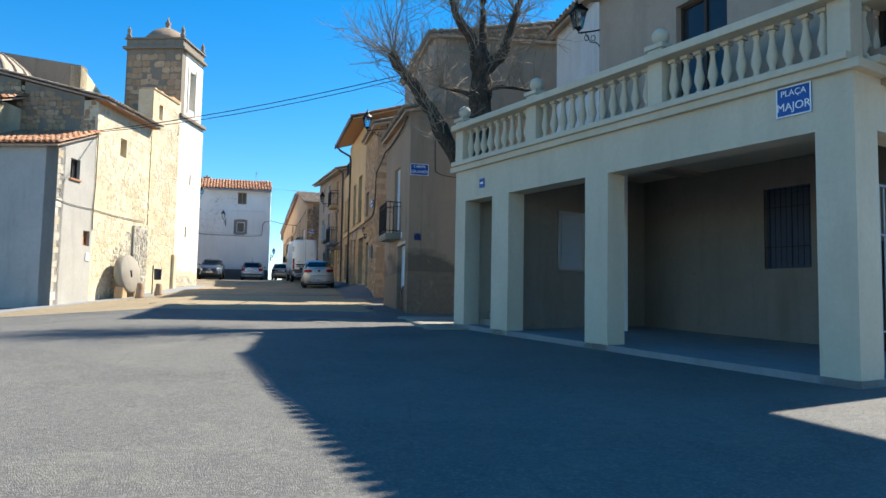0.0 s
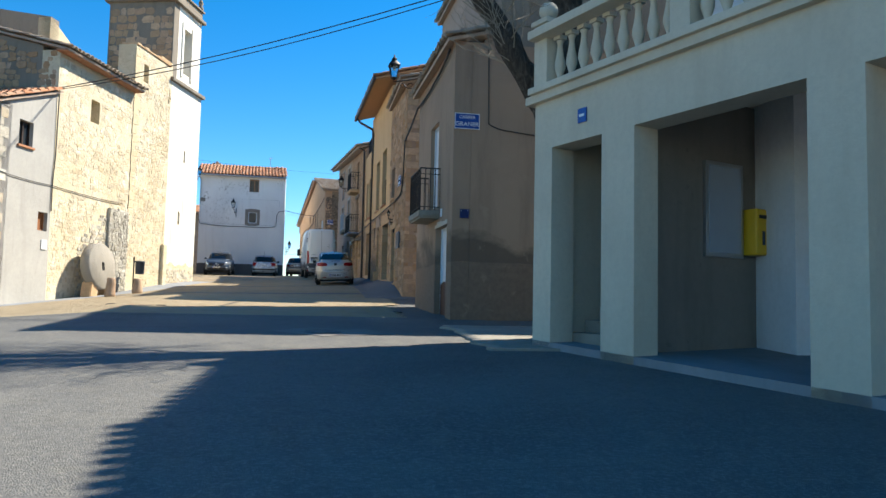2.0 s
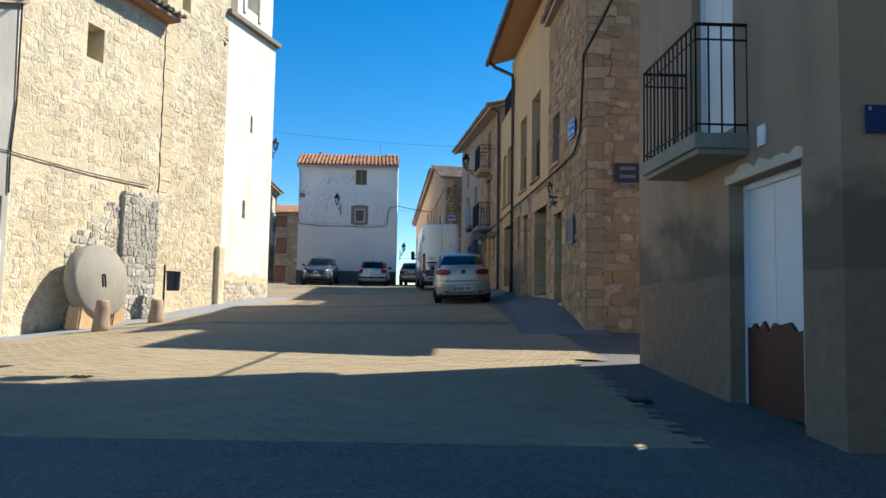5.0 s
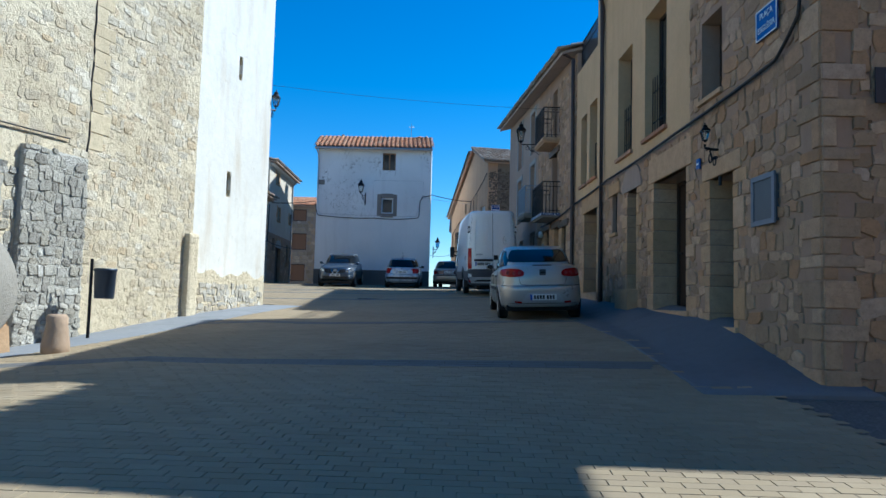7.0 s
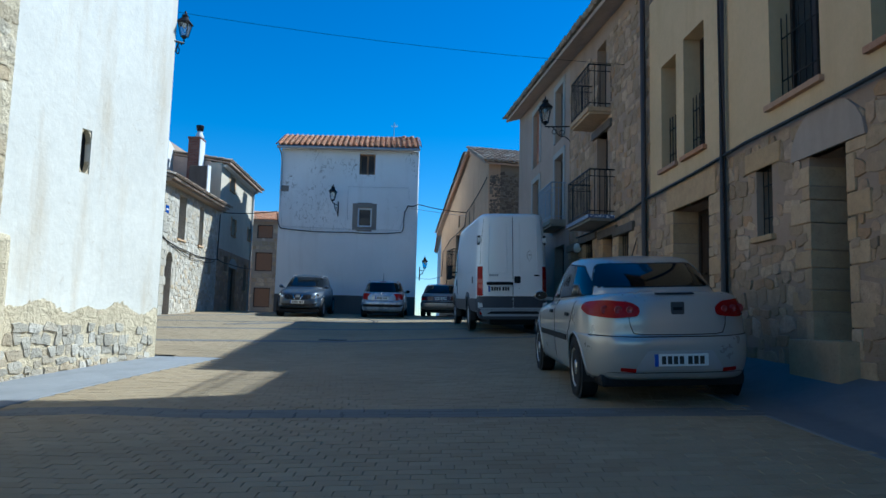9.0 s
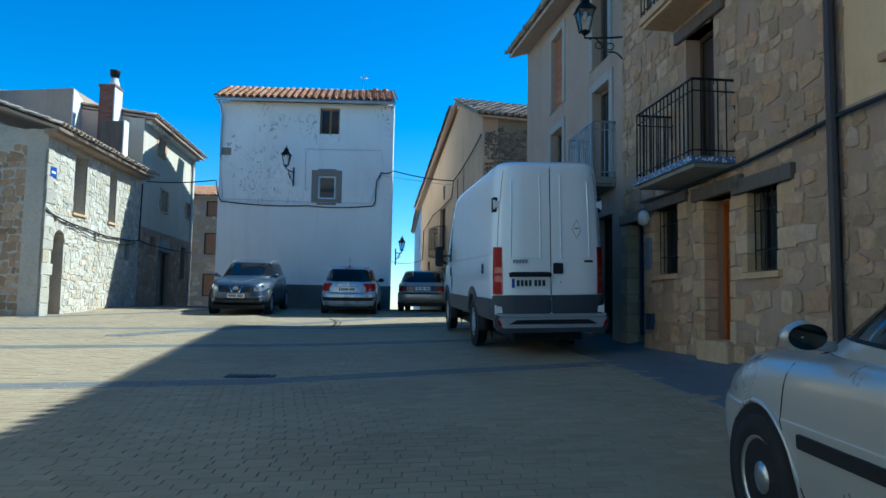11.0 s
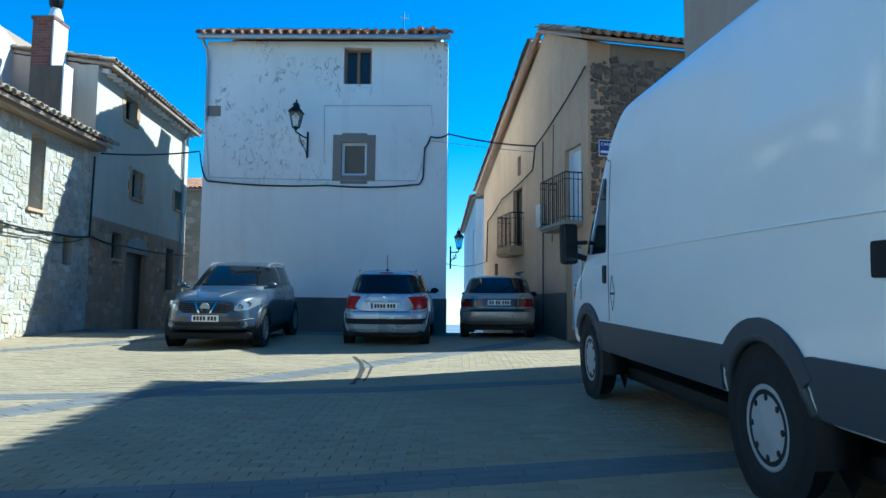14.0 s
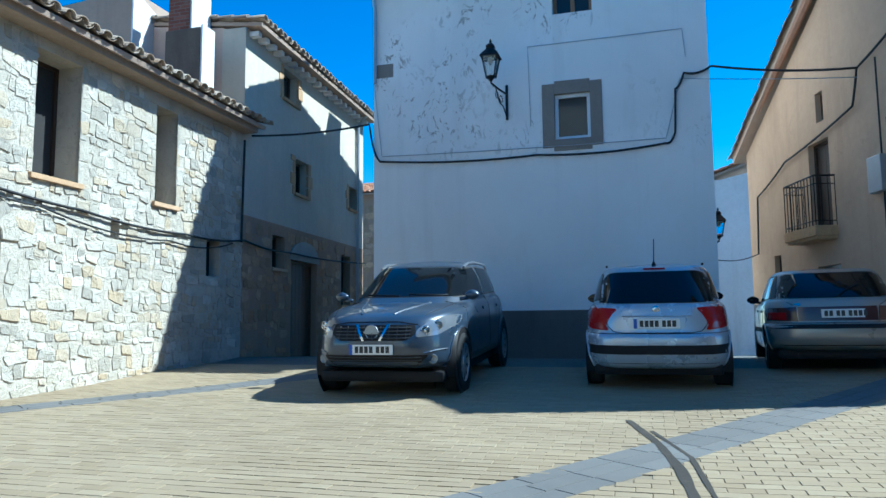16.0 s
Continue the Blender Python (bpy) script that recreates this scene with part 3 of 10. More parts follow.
def window(parent, face, s0, s1, z0, z1, deep=0.18, frame_mat=None, sill_mat=None, leaves=2, pane="glass", grille=0, label="", blind=None):
    """A window in its opening: frame, a pane for each leaf, a sill, and iron bars where there are some."""
    fm = frame_mat or M["wood_dark"]
    bm = B()
    w = 0.055
    m = face.m(0, 0, -deep)
    sgn = 1 if Vector((-face.n.y, face.n.x)).dot(face.u) > 0 else -1

    def fb(sa, sb, za, zb, d0, d1):
        xa, xb = sorted((sa * sgn, sb * sgn))
        box(bm, (xa, d0, za), (xb, d1, zb), m, 0.004)

    fb(s0, s0 + w, z0, z1, 0, 0.06)
    fb(s1 - w, s1, z0, z1, 0, 0.06)
    fb(s0 + w, s1 - w, z0, z0 + w, 0, 0.06)
    fb(s0 + w, s1 - w, z1 - w, z1, 0, 0.06)
    for k in range(1, leaves):
        s = s0 + (s1 - s0) * k / leaves
        fb(s - w * 0.6, s + w * 0.6, z0 + w, z1 - w, -0.01, 0.06)
    win = part("window", bm, fm, parent, label)
    for k in range(leaves):
        sa = s0 + w + (s1 - s0 - 2 * w) * k / leaves + 0.004
        sb = s0 + w + (s1 - s0 - 2 * w) * (k + 1) / leaves - 0.004
        bm = B()
        xa, xb = sorted((sa * sgn, sb * sgn))
        box(bm, (xa, 0.03, z0 + w), (xb, 0.04, z1 - w), m)
        part("pane", bm, blind or M["window_glass"], win)
    if sill_mat is not None:
        bm = B()
        xa, xb = sorted(((s0 - 0.06) * sgn, (s1 + 0.06) * sgn))
        box(bm, (xa, -0.06 - deep, z0 - 0.07), (xb, -0.002, z0 - 0.002), m, 0.008)
        part("sill", bm, sill_mat, win)
    if grille:
        z_hi = z0 + (z1 - z0) * grille
        bars(win, M["iron"], face, s0 + 0.02, s1 - 0.02, z0 + 0.03, z_hi, -deep + 0.12, 0.12)
    return win


def door(parent, face, s0, s1, z0, z1, mat, deep=0.3, planks=5, label="", handle=True, name="door"):
    """A boarded door with its leaf of planks and a handle."""
    m = face.m(0, 0, -deep)
    sgn = 1 if Vector((-face.n.y, face.n.x)).dot(face.u) > 0 else -1
    bm = B()
    xa, xb = sorted((s0 * sgn, s1 * sgn))
    box(bm, (xa, 0.0, z0), (xa + 0.06, 0.08, z1), m, 0.004)
    box(bm, (xb - 0.06, 0.0, z0), (xb, 0.08, z1), m, 0.004)
    box(bm, (xa + 0.06, 0.0, z1 - 0.06), (xb - 0.06, 0.08, z1), m, 0.004)
    d = part(name, bm, mat, parent, label)
    w = (xb - xa - 0.12) / planks
    for k in range(planks):
        bm = B()
        box(bm, (xa + 0.06 + k * w + 0.003, 0.03, z0 + 0.01), (xa + 0.06 + (k + 1) * w - 0.003, 0.07, z1 - 0.06), m, 0.006)
        part("plank", bm, mat, d)
    if handle:
        bm = B()
        zc = z0 + 0.95
        tube(bm, [m @ Vector((xa + 0.2, 0.03, zc)), m @ Vector((xa + 0.2, -0.03, zc)), m @ Vector((xa + 0.32, -0.03, zc))], 0.012, 6)
        part("door_handle", bm, M["iron"], d)
    return d


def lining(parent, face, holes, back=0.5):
    """Dark sheets as unlit rooms behind the openings, so that no daylight shows through a house."""
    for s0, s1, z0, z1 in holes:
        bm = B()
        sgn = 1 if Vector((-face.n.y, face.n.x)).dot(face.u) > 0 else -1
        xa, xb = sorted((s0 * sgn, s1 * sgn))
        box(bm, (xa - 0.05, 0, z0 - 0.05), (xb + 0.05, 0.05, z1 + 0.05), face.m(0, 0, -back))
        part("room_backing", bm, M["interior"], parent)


def quoins(parent, face, s, z0, z1, mat, side=1, h=(0.24, 0.36), w=(0.28, 0.5), proud=0.025, seed=2, name="quoin_stone", deep=0.06):
    """Dressed corner stones, long and short by turns; deep ones turn into the reveal of an opening."""
    r = random.Random(seed)
    z = z0
    k = 0
    sgn = 1 if Vector((-face.n.y, face.n.x)).dot(face.u) > 0 else -1
    while z < z1 - 0.1:
        hh = min(r.uniform(*h), z1 - z)
        ww = w[1] if k % 2 else w[0]
        ww *= r.uniform(0.85, 1.1)
        bm = B()
        lip = r.uniform(0.006, 0.026) if deep > 0.1 else 0.0
        xa, xb = sorted(((s - side * lip) * sgn, (s + side * ww) * sgn))
        box(bm, (xa, -proud * r.uniform(0.7, 1.3), z + 0.006), (xb, deep, z + hh - 0.006), face.m(0, 0, 0), 0.012)
        part(name, bm, mat, parent)
        z += hh
        k += 1


def cable(name, pts, r=0.012, sag=0.0, label="black electric cable clipped along house walls", group="", mat=None):
    """A cable through points, hanging by sag between them."""
    out = []
    for p, q in zip(pts, pts[1:]):
        p, q = Vector(p), Vector(q)
        for k in range(9):
            t = k / 9
            out.append(p.lerp(q, t) - Vector((0, 0, sag * 4 * t * (1 - t))))
    out.append(Vector(pts[-1]))
    bm = B()
    tube(bm, out, r, 6)
    ob = part(name, bm, mat or M["cable"], None, smooth=True)
    return tagged(ob, label, "cable", group)


def plate_text(parent, m, text, size, mat, depth=0.004, name="lettering"):
    """Raised lettering, centred on the pose m (x right, z up, -y out)."""
    cu = bpy.data.curves.new("text", "FONT")
    cu.body = text
    cu.size = size
    cu.align_x = "CENTER"
    cu.align_y = "CENTER"
    cu.extrude = depth
    tmp = bpy.data.objects.new("text", cu)
    me = bpy.data.meshes.new_from_object(tmp)
    bpy.data.objects.remove(tmp)
    me.transform(m @ pose(0, 0, 0, 90, 0, 0))
    me.materials.clear()
    me.materials.append(mat)
    ob = new(name, me)
    adopt(ob, parent)
    return ob


def wall_sign(name, m, w, h, lines, label, rim=True):
    """An enamelled street plate with white letters and rim."""
    bm = B()
    box(bm, (-w / 2, -0.02, -h / 2), (w / 2, 0, h / 2), m, 0.004)
    ob = part(name, bm, M["blue_enamel"], None)
    tagged(ob, label, "street sign")
    if rim:
        bm = B()
        t = h * 0.045
        for lo, hi in (((-w / 2, h / 2 - t), (w / 2, h / 2)), ((-w / 2, -h / 2), (w / 2, -h / 2 + t)), ((-w / 2, -h / 2 + t), (-w / 2 + t, h / 2 - t)), ((w / 2 - t, -h / 2 + t), (w / 2, h / 2 - t))):
            box(bm, (lo[0], -0.024, lo[1]), (hi[0], -0.019, hi[1]), m)
        part("rim", bm, M["white_enamel"], ob, "white rim")
    for text, size, dz in lines:
        plate_text(ob, m @ pose(0, -0.021, dz), text, size, M["white_enamel"])
    return ob

# ---- ground ----


def ground_sheet():
    xs = [-3000, -900, -300, -120, -60] + [v * 1.0 for v in range(-30, 31)] + [60, 120, 300, 900, 3000]
    ys = [-3000, -900, -300, -120, -60] + [v * 1.0 for v in range(-30, 80)] + [90, 110, 200, 500, 1200, 3000]
    bm = B()
    grid = []
    for y in ys:
        row = []
        for x in xs:
            cx, cy = max(-30, min(30, x)), max(-30, min(79, y))
            far = max(abs(x) - 30, -30 - y, y - 79, 0)
            z = G(cx, cy) - (0.1 if 2.5 < x < 9 and 32 <= y < 62 else 0.03) - min(far, 400) * 0.12
            row.append(bm.verts.new((x, y, z)))
        grid.append(row)
    for j in range(len(ys) - 1):
        for i in range(len(xs) - 1):
            f = bm.faces.new((grid[j][i], grid[j][i + 1], grid[j + 1][i + 1], grid[j + 1][i]))
            f.smooth = True
            if max(abs(xs[i]), abs(xs[i + 1])) > 60 or ys[j + 1] > 90 or ys[j] < -60:
                f.material_index = 1
    # Distance haze is painted into the bluish land colour.
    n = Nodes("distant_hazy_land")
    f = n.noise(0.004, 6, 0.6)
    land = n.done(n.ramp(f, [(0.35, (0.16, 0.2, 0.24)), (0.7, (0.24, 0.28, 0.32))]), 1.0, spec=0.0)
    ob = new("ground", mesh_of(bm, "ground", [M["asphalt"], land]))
    return tagged(ob, "worn grey asphalt street climbing through the village", "ground", kind="structure")


ground_sheet()

# plan lines of the two sides of the square
CH_A, CH_B = Vector((-6.1, 29.5)), Vector((-2.72, 41.4))
ch_dir = (CH_B - CH_A).normalized()
ch_back = Vector((-ch_dir.y, ch_dir.x))


def west_x(y):
    if y > 59:
        return -8.2
    if y > 41.6:
        return -2.72 - (y - 41.6) * 2.2
    return CH_A.x + (y - CH_A.y) * (CH_B.x - CH_A.x) / (CH_B.y - CH_A.y)


def east_x(y):
    if y < 31.5:
        return 5.6
    if y < 43:
        return 5.62 - (y - 31.5) * 0.054
    return 5.0 - (y - 43) * 0.082


def strip(name, label, rows, mat, lift=0.0, thick=0.06, parent=None, n=30):
    """A paved strip laid on the ground: rows of (x0, x1, y)."""
    bm = B()
    top, low = [], []
    for x0, x1, y in rows:
        xs = [x0 + (x1 - x0) * k / n for k in range(n + 1)]
        top.append([bm.verts.new((x, y, G(x, y) + lift)) for x in xs])
        low.append([bm.verts.new((x, y, G(x, y) + lift - thick)) for x in (xs[0], xs[-1])])
    for j in range(len(rows) - 1):
        for k in range(n):
            bm.faces.new((top[j][k], top[j][k + 1], top[j + 1][k + 1], top[j + 1][k])).smooth = True
        bm.faces.new((top[j][0], top[j + 1][0], low[j + 1][0], low[j][0]))
        bm.faces.new((top[j][n], top[j + 1][n], low[j + 1][1], low[j][1]))
    for t, l in ((top[0], low[0]), (top[-1], low[-1])):
        bm.faces.new([*t, l[1], l[0]])
    ob = part(name, bm, mat, parent)
    return tagged(ob, label, "pavement", kind="structure")


ys_w = [24 + 0.5 * k for k in range(36)]
strip("pavement_west", "pale bluish concrete walk along the church foot", [(west_x(y) - 0.5, west_x(y) + 1.15 + 0.25 * math.sin(y * 0.4), y) for y in ys_w], M["sidewalk"], 0.004)
ys_e = [31.1 + 0.25 * k for k in range(96)]
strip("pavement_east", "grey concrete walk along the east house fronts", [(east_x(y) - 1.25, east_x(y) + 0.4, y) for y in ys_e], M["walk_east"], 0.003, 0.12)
strip("concrete_apron", "cracked pale concrete apron at the alley mouth", [(5.2 + 0.42 * noise.noise(Vector((y * 1.7, 3.0, 0.0))) + 0.05 * noise.noise(Vector((y * 6.0, 1.0, 0.0))), 12.0, y) for y in [17.6 + 0.1 * k for k in range(38)]], M["concrete_patch"], 0.004)

# pavers: running bond in bays between grey bands
BANDS = ((32.4, 0.0), (37.15, -0.05), (44.95, 0.2), (48.6, 0.2), (52.3, 0.22))
DIAGONALS = ((55.73, 1.5, 0.24, -4.2, 2.4), (66.4, 1.5, 0.24, -8.2, -5.0))


def lay_pavers():
    r = random.Random(11)
    bays, singles = [], []
    y = 23.05
    row = 0
    while y < 59.6:
        x0 = west_x(y) + 1.2 + 0.25 * math.sin(y * 0.4)
        x1 = east_x(y) - 1.22
        if y < 31.4:
            x1 = 4.55 if y < 27.6 else 4.95
            x0 = max(x0, -7.5)
        if y > 41.5:
            x0 = max(west_x(y) + 0.3, -11.0)
        if y > 55.5:
            x1 = min(x1, 3.0)
        x = x0 - (0.1 if row % 2 else 0.0) - r.uniform(0, 0.02)
        while x < x1:
            cx, cy = x + 0.1, y + 0.05
            band = any(abs(cy - b - k * cx) < 0.14 for b, k in BANDS) or any(xa < cx < xb and abs(cy - b - k * cx) < half * 1.75 for b, k, half, xa, xb in DIAGONALS)
            item = (cx, cy, r.uniform(-0.0015, 0.0015))
            if band:
                x += 0.2
                continue
            if -3.6 < cx < -0.9 and 51.9 < cy < 54.0 and len(singles) < 290:
                singles.append(item)
            else:
                bays.append(item)
            x += 0.2
        y += 0.1
        row += 1
    return bays, singles


def paver_block(name, items, mat, parent, label):
    a, b, e = 0.0988, 0.0488, 0.003
    verts, faces = [], []
    for k, (cx, cy, dz) in enumerate(items):
        o = len(verts)
        z = [G(cx + sx * a, cy + sy * b) + dz for sx, sy in ((-1, -1), (1, -1), (1, 1), (-1, 1))]
        for q, (sx, sy) in enumerate(((-1, -1), (1, -1), (1, 1), (-1, 1))):
            verts.append((cx + sx * (a - e), cy + sy * (b - e), z[q] + 0.002))
        for q, (sx, sy) in enumerate(((-1, -1), (1, -1), (1, 1), (-1, 1))):
            verts.append((cx + sx * a, cy + sy * b, z[q] - 0.003))
        faces.append((o, o + 1, o + 2, o + 3))
        faces += [(o + 4 + q, o + 4 + (q + 1) % 4, o + (q + 1) % 4, o + q) for q in range(4)]
    me = bpy.data.meshes.new(name)
    me.from_pydata(verts, [], faces)
    me.materials.append(mat)
    ob = new(name, me)
    adopt(ob, parent)
    return tagged(ob, label=label, kind="stuff")


bays, paver_singles = lay_pavers()


def paving_edge():
    """Asphalt feathered up to the first row of pavers."""
    bm = B()
    rows = []
    for k in range(61):
        x = -8.0 + 12.7 * k / 60
        w = 0.35 + 0.12 * noise.noise(Vector((x * 1.3, 2.0, 0.0)))
        rows.append([bm.verts.new((x, y, G(x, y) + dz)) for y, dz in ((23.04 - w, -0.045), (23.04 - w * 0.4, -0.014), (23.04, 0.0015))])
    for a, b in zip(rows, rows[1:]):
        for q in range(2):
            bm.faces.new((a[q], b[q], b[q + 1], a[q + 1])).smooth = True
    return tagged(part("asphalt_edge", bm, M["asphalt"], None), "grey asphalt feathered up to the block paving", "pavement", kind="structure")


paving_edge()
bed = strip("square_paving", "ochre block paving with grey cross bands", [(max(west_x(y) + 1.1, -7.6 if y < 31.4 else -11.4), (4.55 if y < 27.6 else 4.95) if y < 31.3 else min(east_x(y) - 1.1, 5.2), y) for y in [23.05 + 0.25 * k for k in range(146)]], M["paver_bed"], -0.004, 0.05, n=48)
paver_block("paver_field", bays, M["paver"], bed, "ochre pavers")


def band_block(name, parent):
    """Grey cross bands: courses of long blocks laid along each band."""
    r = random.Random(12)
    verts, faces = [], []
    for b, k, half, xa, xb in [(b, k, 0.19, -11.0, 4.6) for b, k in BANDS] + list(DIAGONALS):
        d = Vector((1, k)).normalized()
        nn = Vector((-d.y, d.x))
        courses = 3
        w = 2 * half / courses
        for c in range(courses):
            s = r.uniform(0, 0.2)
            while xa + s * d.x < xb:
                ln = r.uniform(0.36, 0.42)
                m = Vector((xa, b + k * xa)) + d * (s + ln / 2) + nn * (-half + w * (c + 0.5))
                s += ln
                if not (max(west_x(m.y) + 1.15 + 0.25 * math.sin(m.y * 0.4), -11.2) < m.x < min(east_x(m.y) - 1.3, 4.9)) and m.y < 41.5:
                    continue
                if m.x > east_x(m.y) - 1.3 or m.x < west_x(m.y) + 0.3 or m.y > 59.6:
                    continue
                o = len(verts)
                for e, dz in ((0.006, 0.0045), (0.002, -0.003)):
                    for sa, sb in ((-1, -1), (1, -1), (1, 1), (-1, 1)):
                        p = m + d * sa * (ln / 2 - e) + nn * sb * (w / 2 - e)
                        verts.append((p.x, p.y, G(p.x, p.y) + dz))
                faces.append((o, o + 1, o + 2, o + 3))
                faces += [(o + 4 + q, o + 4 + (q + 1) % 4, o + (q + 1) % 4, o + q) for q in range(4)]
    me = bpy.data.meshes.new(name)
    me.from_pydata(verts, [], faces)
    me.materials.append(M["paver_grey"])
    ob = new(name, me)
    adopt(ob, parent)
    return tagged(ob, label="grey paver bands", kind="stuff")


band_block("paver_bands", bed)

# ---- church, tower and the grey house by it ----
chf = Face(CH_A, CH_B, (1, -0.3))


def church():
    root = thing("church", "old stone village church with patchy ochre render and tiled roofs", "church", at=(-6, 36, 1.9))
    j = chf.s_at_y(31.8)
    jb = chf.s_at_y(36.0)
    jt = chf.s_at_y(38.75)
    # nave wall, with its little window
    w1 = (chf.s_at_y(33.5), chf.s_at_y(33.98), 7.5, 8.27)
    bm = wall(chf, 0.9, 9.35, 9.35, 0.6, [w1], j, jb)
    nave = part("wall", bm, M["church_wall"], root, "patchy ochre rendered wall with bared stones")
    lining(root, chf, [w1], 0.55)
    k1, s1 = rubble(chf, nave, M["stone_church"], j + 0.05, jb, lambda s: 1.5, 9.2, [w1], (0.08, 0.22), (0.09, 0.32), 0.72, 0.012, (j, jb, 1.4, 6.0), 260, 21,
                    gone=lambda s, z: noise.noise(Vector((s * 0.55, z * 0.55, 3.0))) > 0.22)
    later(k1, s1, nave, "stone")
    # block below the tower
    bt = part("wall", wall(chf, 0.9, 11.15, 11.35, 0.7, [(chf.s_at_y(36.6), chf.s_at_y(36.95), 9.9, 10.6), (chf.s_at_y(38.5), chf.s_at_y(38.72), 9.55, 10.2)], jb, jt), M["church_wall"], root)
    lining(root, chf, [(chf.s_at_y(36.6), chf.s_at_y(36.95), 9.9, 10.6), (chf.s_at_y(38.5), chf.s_at_y(38.72), 9.55, 10.2)], 0.6)
    k2, s2 = rubble(chf, bt, M["stone_church"], jb, jt, lambda s: 1.7, 11.1, [(chf.s_at_y(36.6), chf.s_at_y(36.95), 9.9, 10.6)], (0.07, 0.2), (0.08, 0.3), 0.76, 0.013, (jb, jt, 1.6, 6.5), 260, 22,
                    gone=lambda s, z: noise.noise(Vector((s * 0.5, z * 0.5, 9.0))) > 0.3)
    later(k2, s2, bt, "stone")
    quoins(bt, chf, jb, 4.9, 11.0, M["quoin_church"], 1, (0.2, 0.36), (0.3, 0.44), 0.012, seed=5)
    # open joint between nave and tower block
    r = random.Random(14)
    bm = B()
    tube(bm, [chf.p(jb + r.uniform(-0.03, 0.03), 4.85 + 0.25 * k, 0.004) for k in range(18)], 0.018, 5)
    part("open_joint", bm, M["interior"], bt, "dark open joint between two builds")
    # top stones of the ruined block
    r = random.Random(4)
    for k in range(9):
        s = jb + 0.15 + k * 0.3
        bm = B()
        box(bm, (-0.15, -0.05, 0), (0.15, 0.6, r.uniform(0.05, 0.22)), chf.m(s, 11.15, 0), 0.03)
        part("coping_stone", bm, M["quoin"], bt)
    # buttress stump at the foot
    bm = B()
    ba, bb = chf.s_at_y(34.75), chf.s_at_y(35.95)
    box(bm, (-(bb - ba) / 2, -0.1, 0.8), ((bb - ba) / 2, 0.1, 4.72), chf.m((ba + bb) / 2, 0, 0), 0.04)
    bs = part("buttress", bm, M["stone_lichen"], root, "dark rough buttress")
    fb = Face(chf.p(ba, 0, 0.1).xy, chf.p(bb, 0, 0.1).xy, (1, -0.3))
    k3, s3 = rubble(fb, bs, M["stone_lichen"], 0, fb.len, 1.6, lambda s: 4.85 - 0.2 * s, (), (0.08, 0.19), (0.09, 0.28), 0.97, 0.03, (0, 3, 1, 6), 250, 23)
    later(k3, s3, bs, "stone")
    # lichen-dark stones round the wheel
    k5, s5 = rubble(chf, nave, M["stone_lichen"], chf.s_at_y(33.2), ba, 1.6, lambda s: 3.3 + 0.9 * (s - chf.s_at_y(33.2)), (), (0.09, 0.2), (0.1, 0.28), 0.7, 0.03, None, 0, 25)
    bm = B()
    box(bm, (-0.16, -0.14, 0.8), (0.16, 0.1, 3.75), chf.m(jt - 0.1, 0, 0), 0.06)
    part("pilaster", bm, M["church_wall"], root, "worn stone pilaster")
    # south face of the nave, falling to the eave
    sf = Face(chf.p(j, 0).xy, (chf.p(j, 0).xy + ch_back * 9.0), (0, -1))
    south = part("wall", wall(sf, 0.9, 9.5, 11.6, 0.6, [(3.1, 3.3, 9.2, 9.55)], 0.598), M["church_dark"], root, "dark weathered stone gable wall, its shade in the colour")
    k4, s4 = rubble(sf, south, M["stone"], 0.1, 8.8, 6.9, lambda s: 9.3 + s * 0.24, (), (0.14, 0.26), (0.18, 0.42), 0.8, 0.03, None, 0, 24)
    # nave roof falling to the east eave
    e0, e1 = chf.p(j - 0.15, 9.38, 0.38), chf.p(jb + 0.1, 9.38, 0.38)
    up = Vector((ch_back.x * 9.3, ch_back.y * 9.3, 2.35))
    tiled_roof(root, e0, e1, up, M["tile_old"], 24, seed=31)
    bm = B()
    box(bm, (-0.2, -0.34, 0), (jb - j + 0.1, 0.02, 0.06), chf.m(j, 9.27, 0), 0.01)
    part("eave_course", bm, M["tile"], root)
    # lower side chapel with a tiled dome, further west
    c0 = chf.p(j, 0).xy + ch_back * 3.2 - ch_dir * 1.2
    cf = Face(c0, c0 + ch_back * 6, (0, -1))
    part("wall", wall(cf, 0.9, 9.0, 9.0, 0.5, []), M["church_wall"], root)
    ce = Face(c0, c0 + ch_dir * 3, (1, 0))
    part("wall", wall(ce, 0.9, 9.0, 9.0, 0.5, []), M["church_wall"], root)
    tiled_roof(root, Vector((*(c0 - ch_dir * 0.2 - ch_back * 0.2), 9.02)), Vector((*(c0 - ch_dir * 0.2 + ch_back * 6), 9.02)), Vector((ch_dir.x * 2.5, ch_dir.y * 2.5, 0.9)), M["tile"], 7, seed=32)
    dc = c0 + ch_back * 3.0 + ch_dir * 3.4
    bm = B()
    prof = [(2.15, 9.3), (2.1, 10.3), (1.95, 10.6), (1.45, 11.3), (0.8, 11.85), (0.25, 12.1), (0.12, 12.2), (0.16, 12.35), (0.05, 12.6), (0.02, 13.1)]
    lathe(bm, prof, 20, (dc.x, dc.y, 0))
    dome = part("dome", bm, M["tile_old"], root, "pale tiled dome with a finial")
    for k in range(20):
        a = 2 * math.pi * k / 20
        bm = B()
        tube(bm, [(dc.x + r0 * math.cos(a), dc.y + r0 * math.sin(a), z) for r0, z in prof[1:6]], 0.09, 6, 0.05)
        part("dome_rib", bm, M["tile_old"], dome)
    # gabled stair block between nave and tower
    g0 = chf.p(jb, 0).xy + ch_back * 3.4 - ch_dir * 0.2
    gf = Face(g0, g0 + ch_back * 4.2, (0, -1))
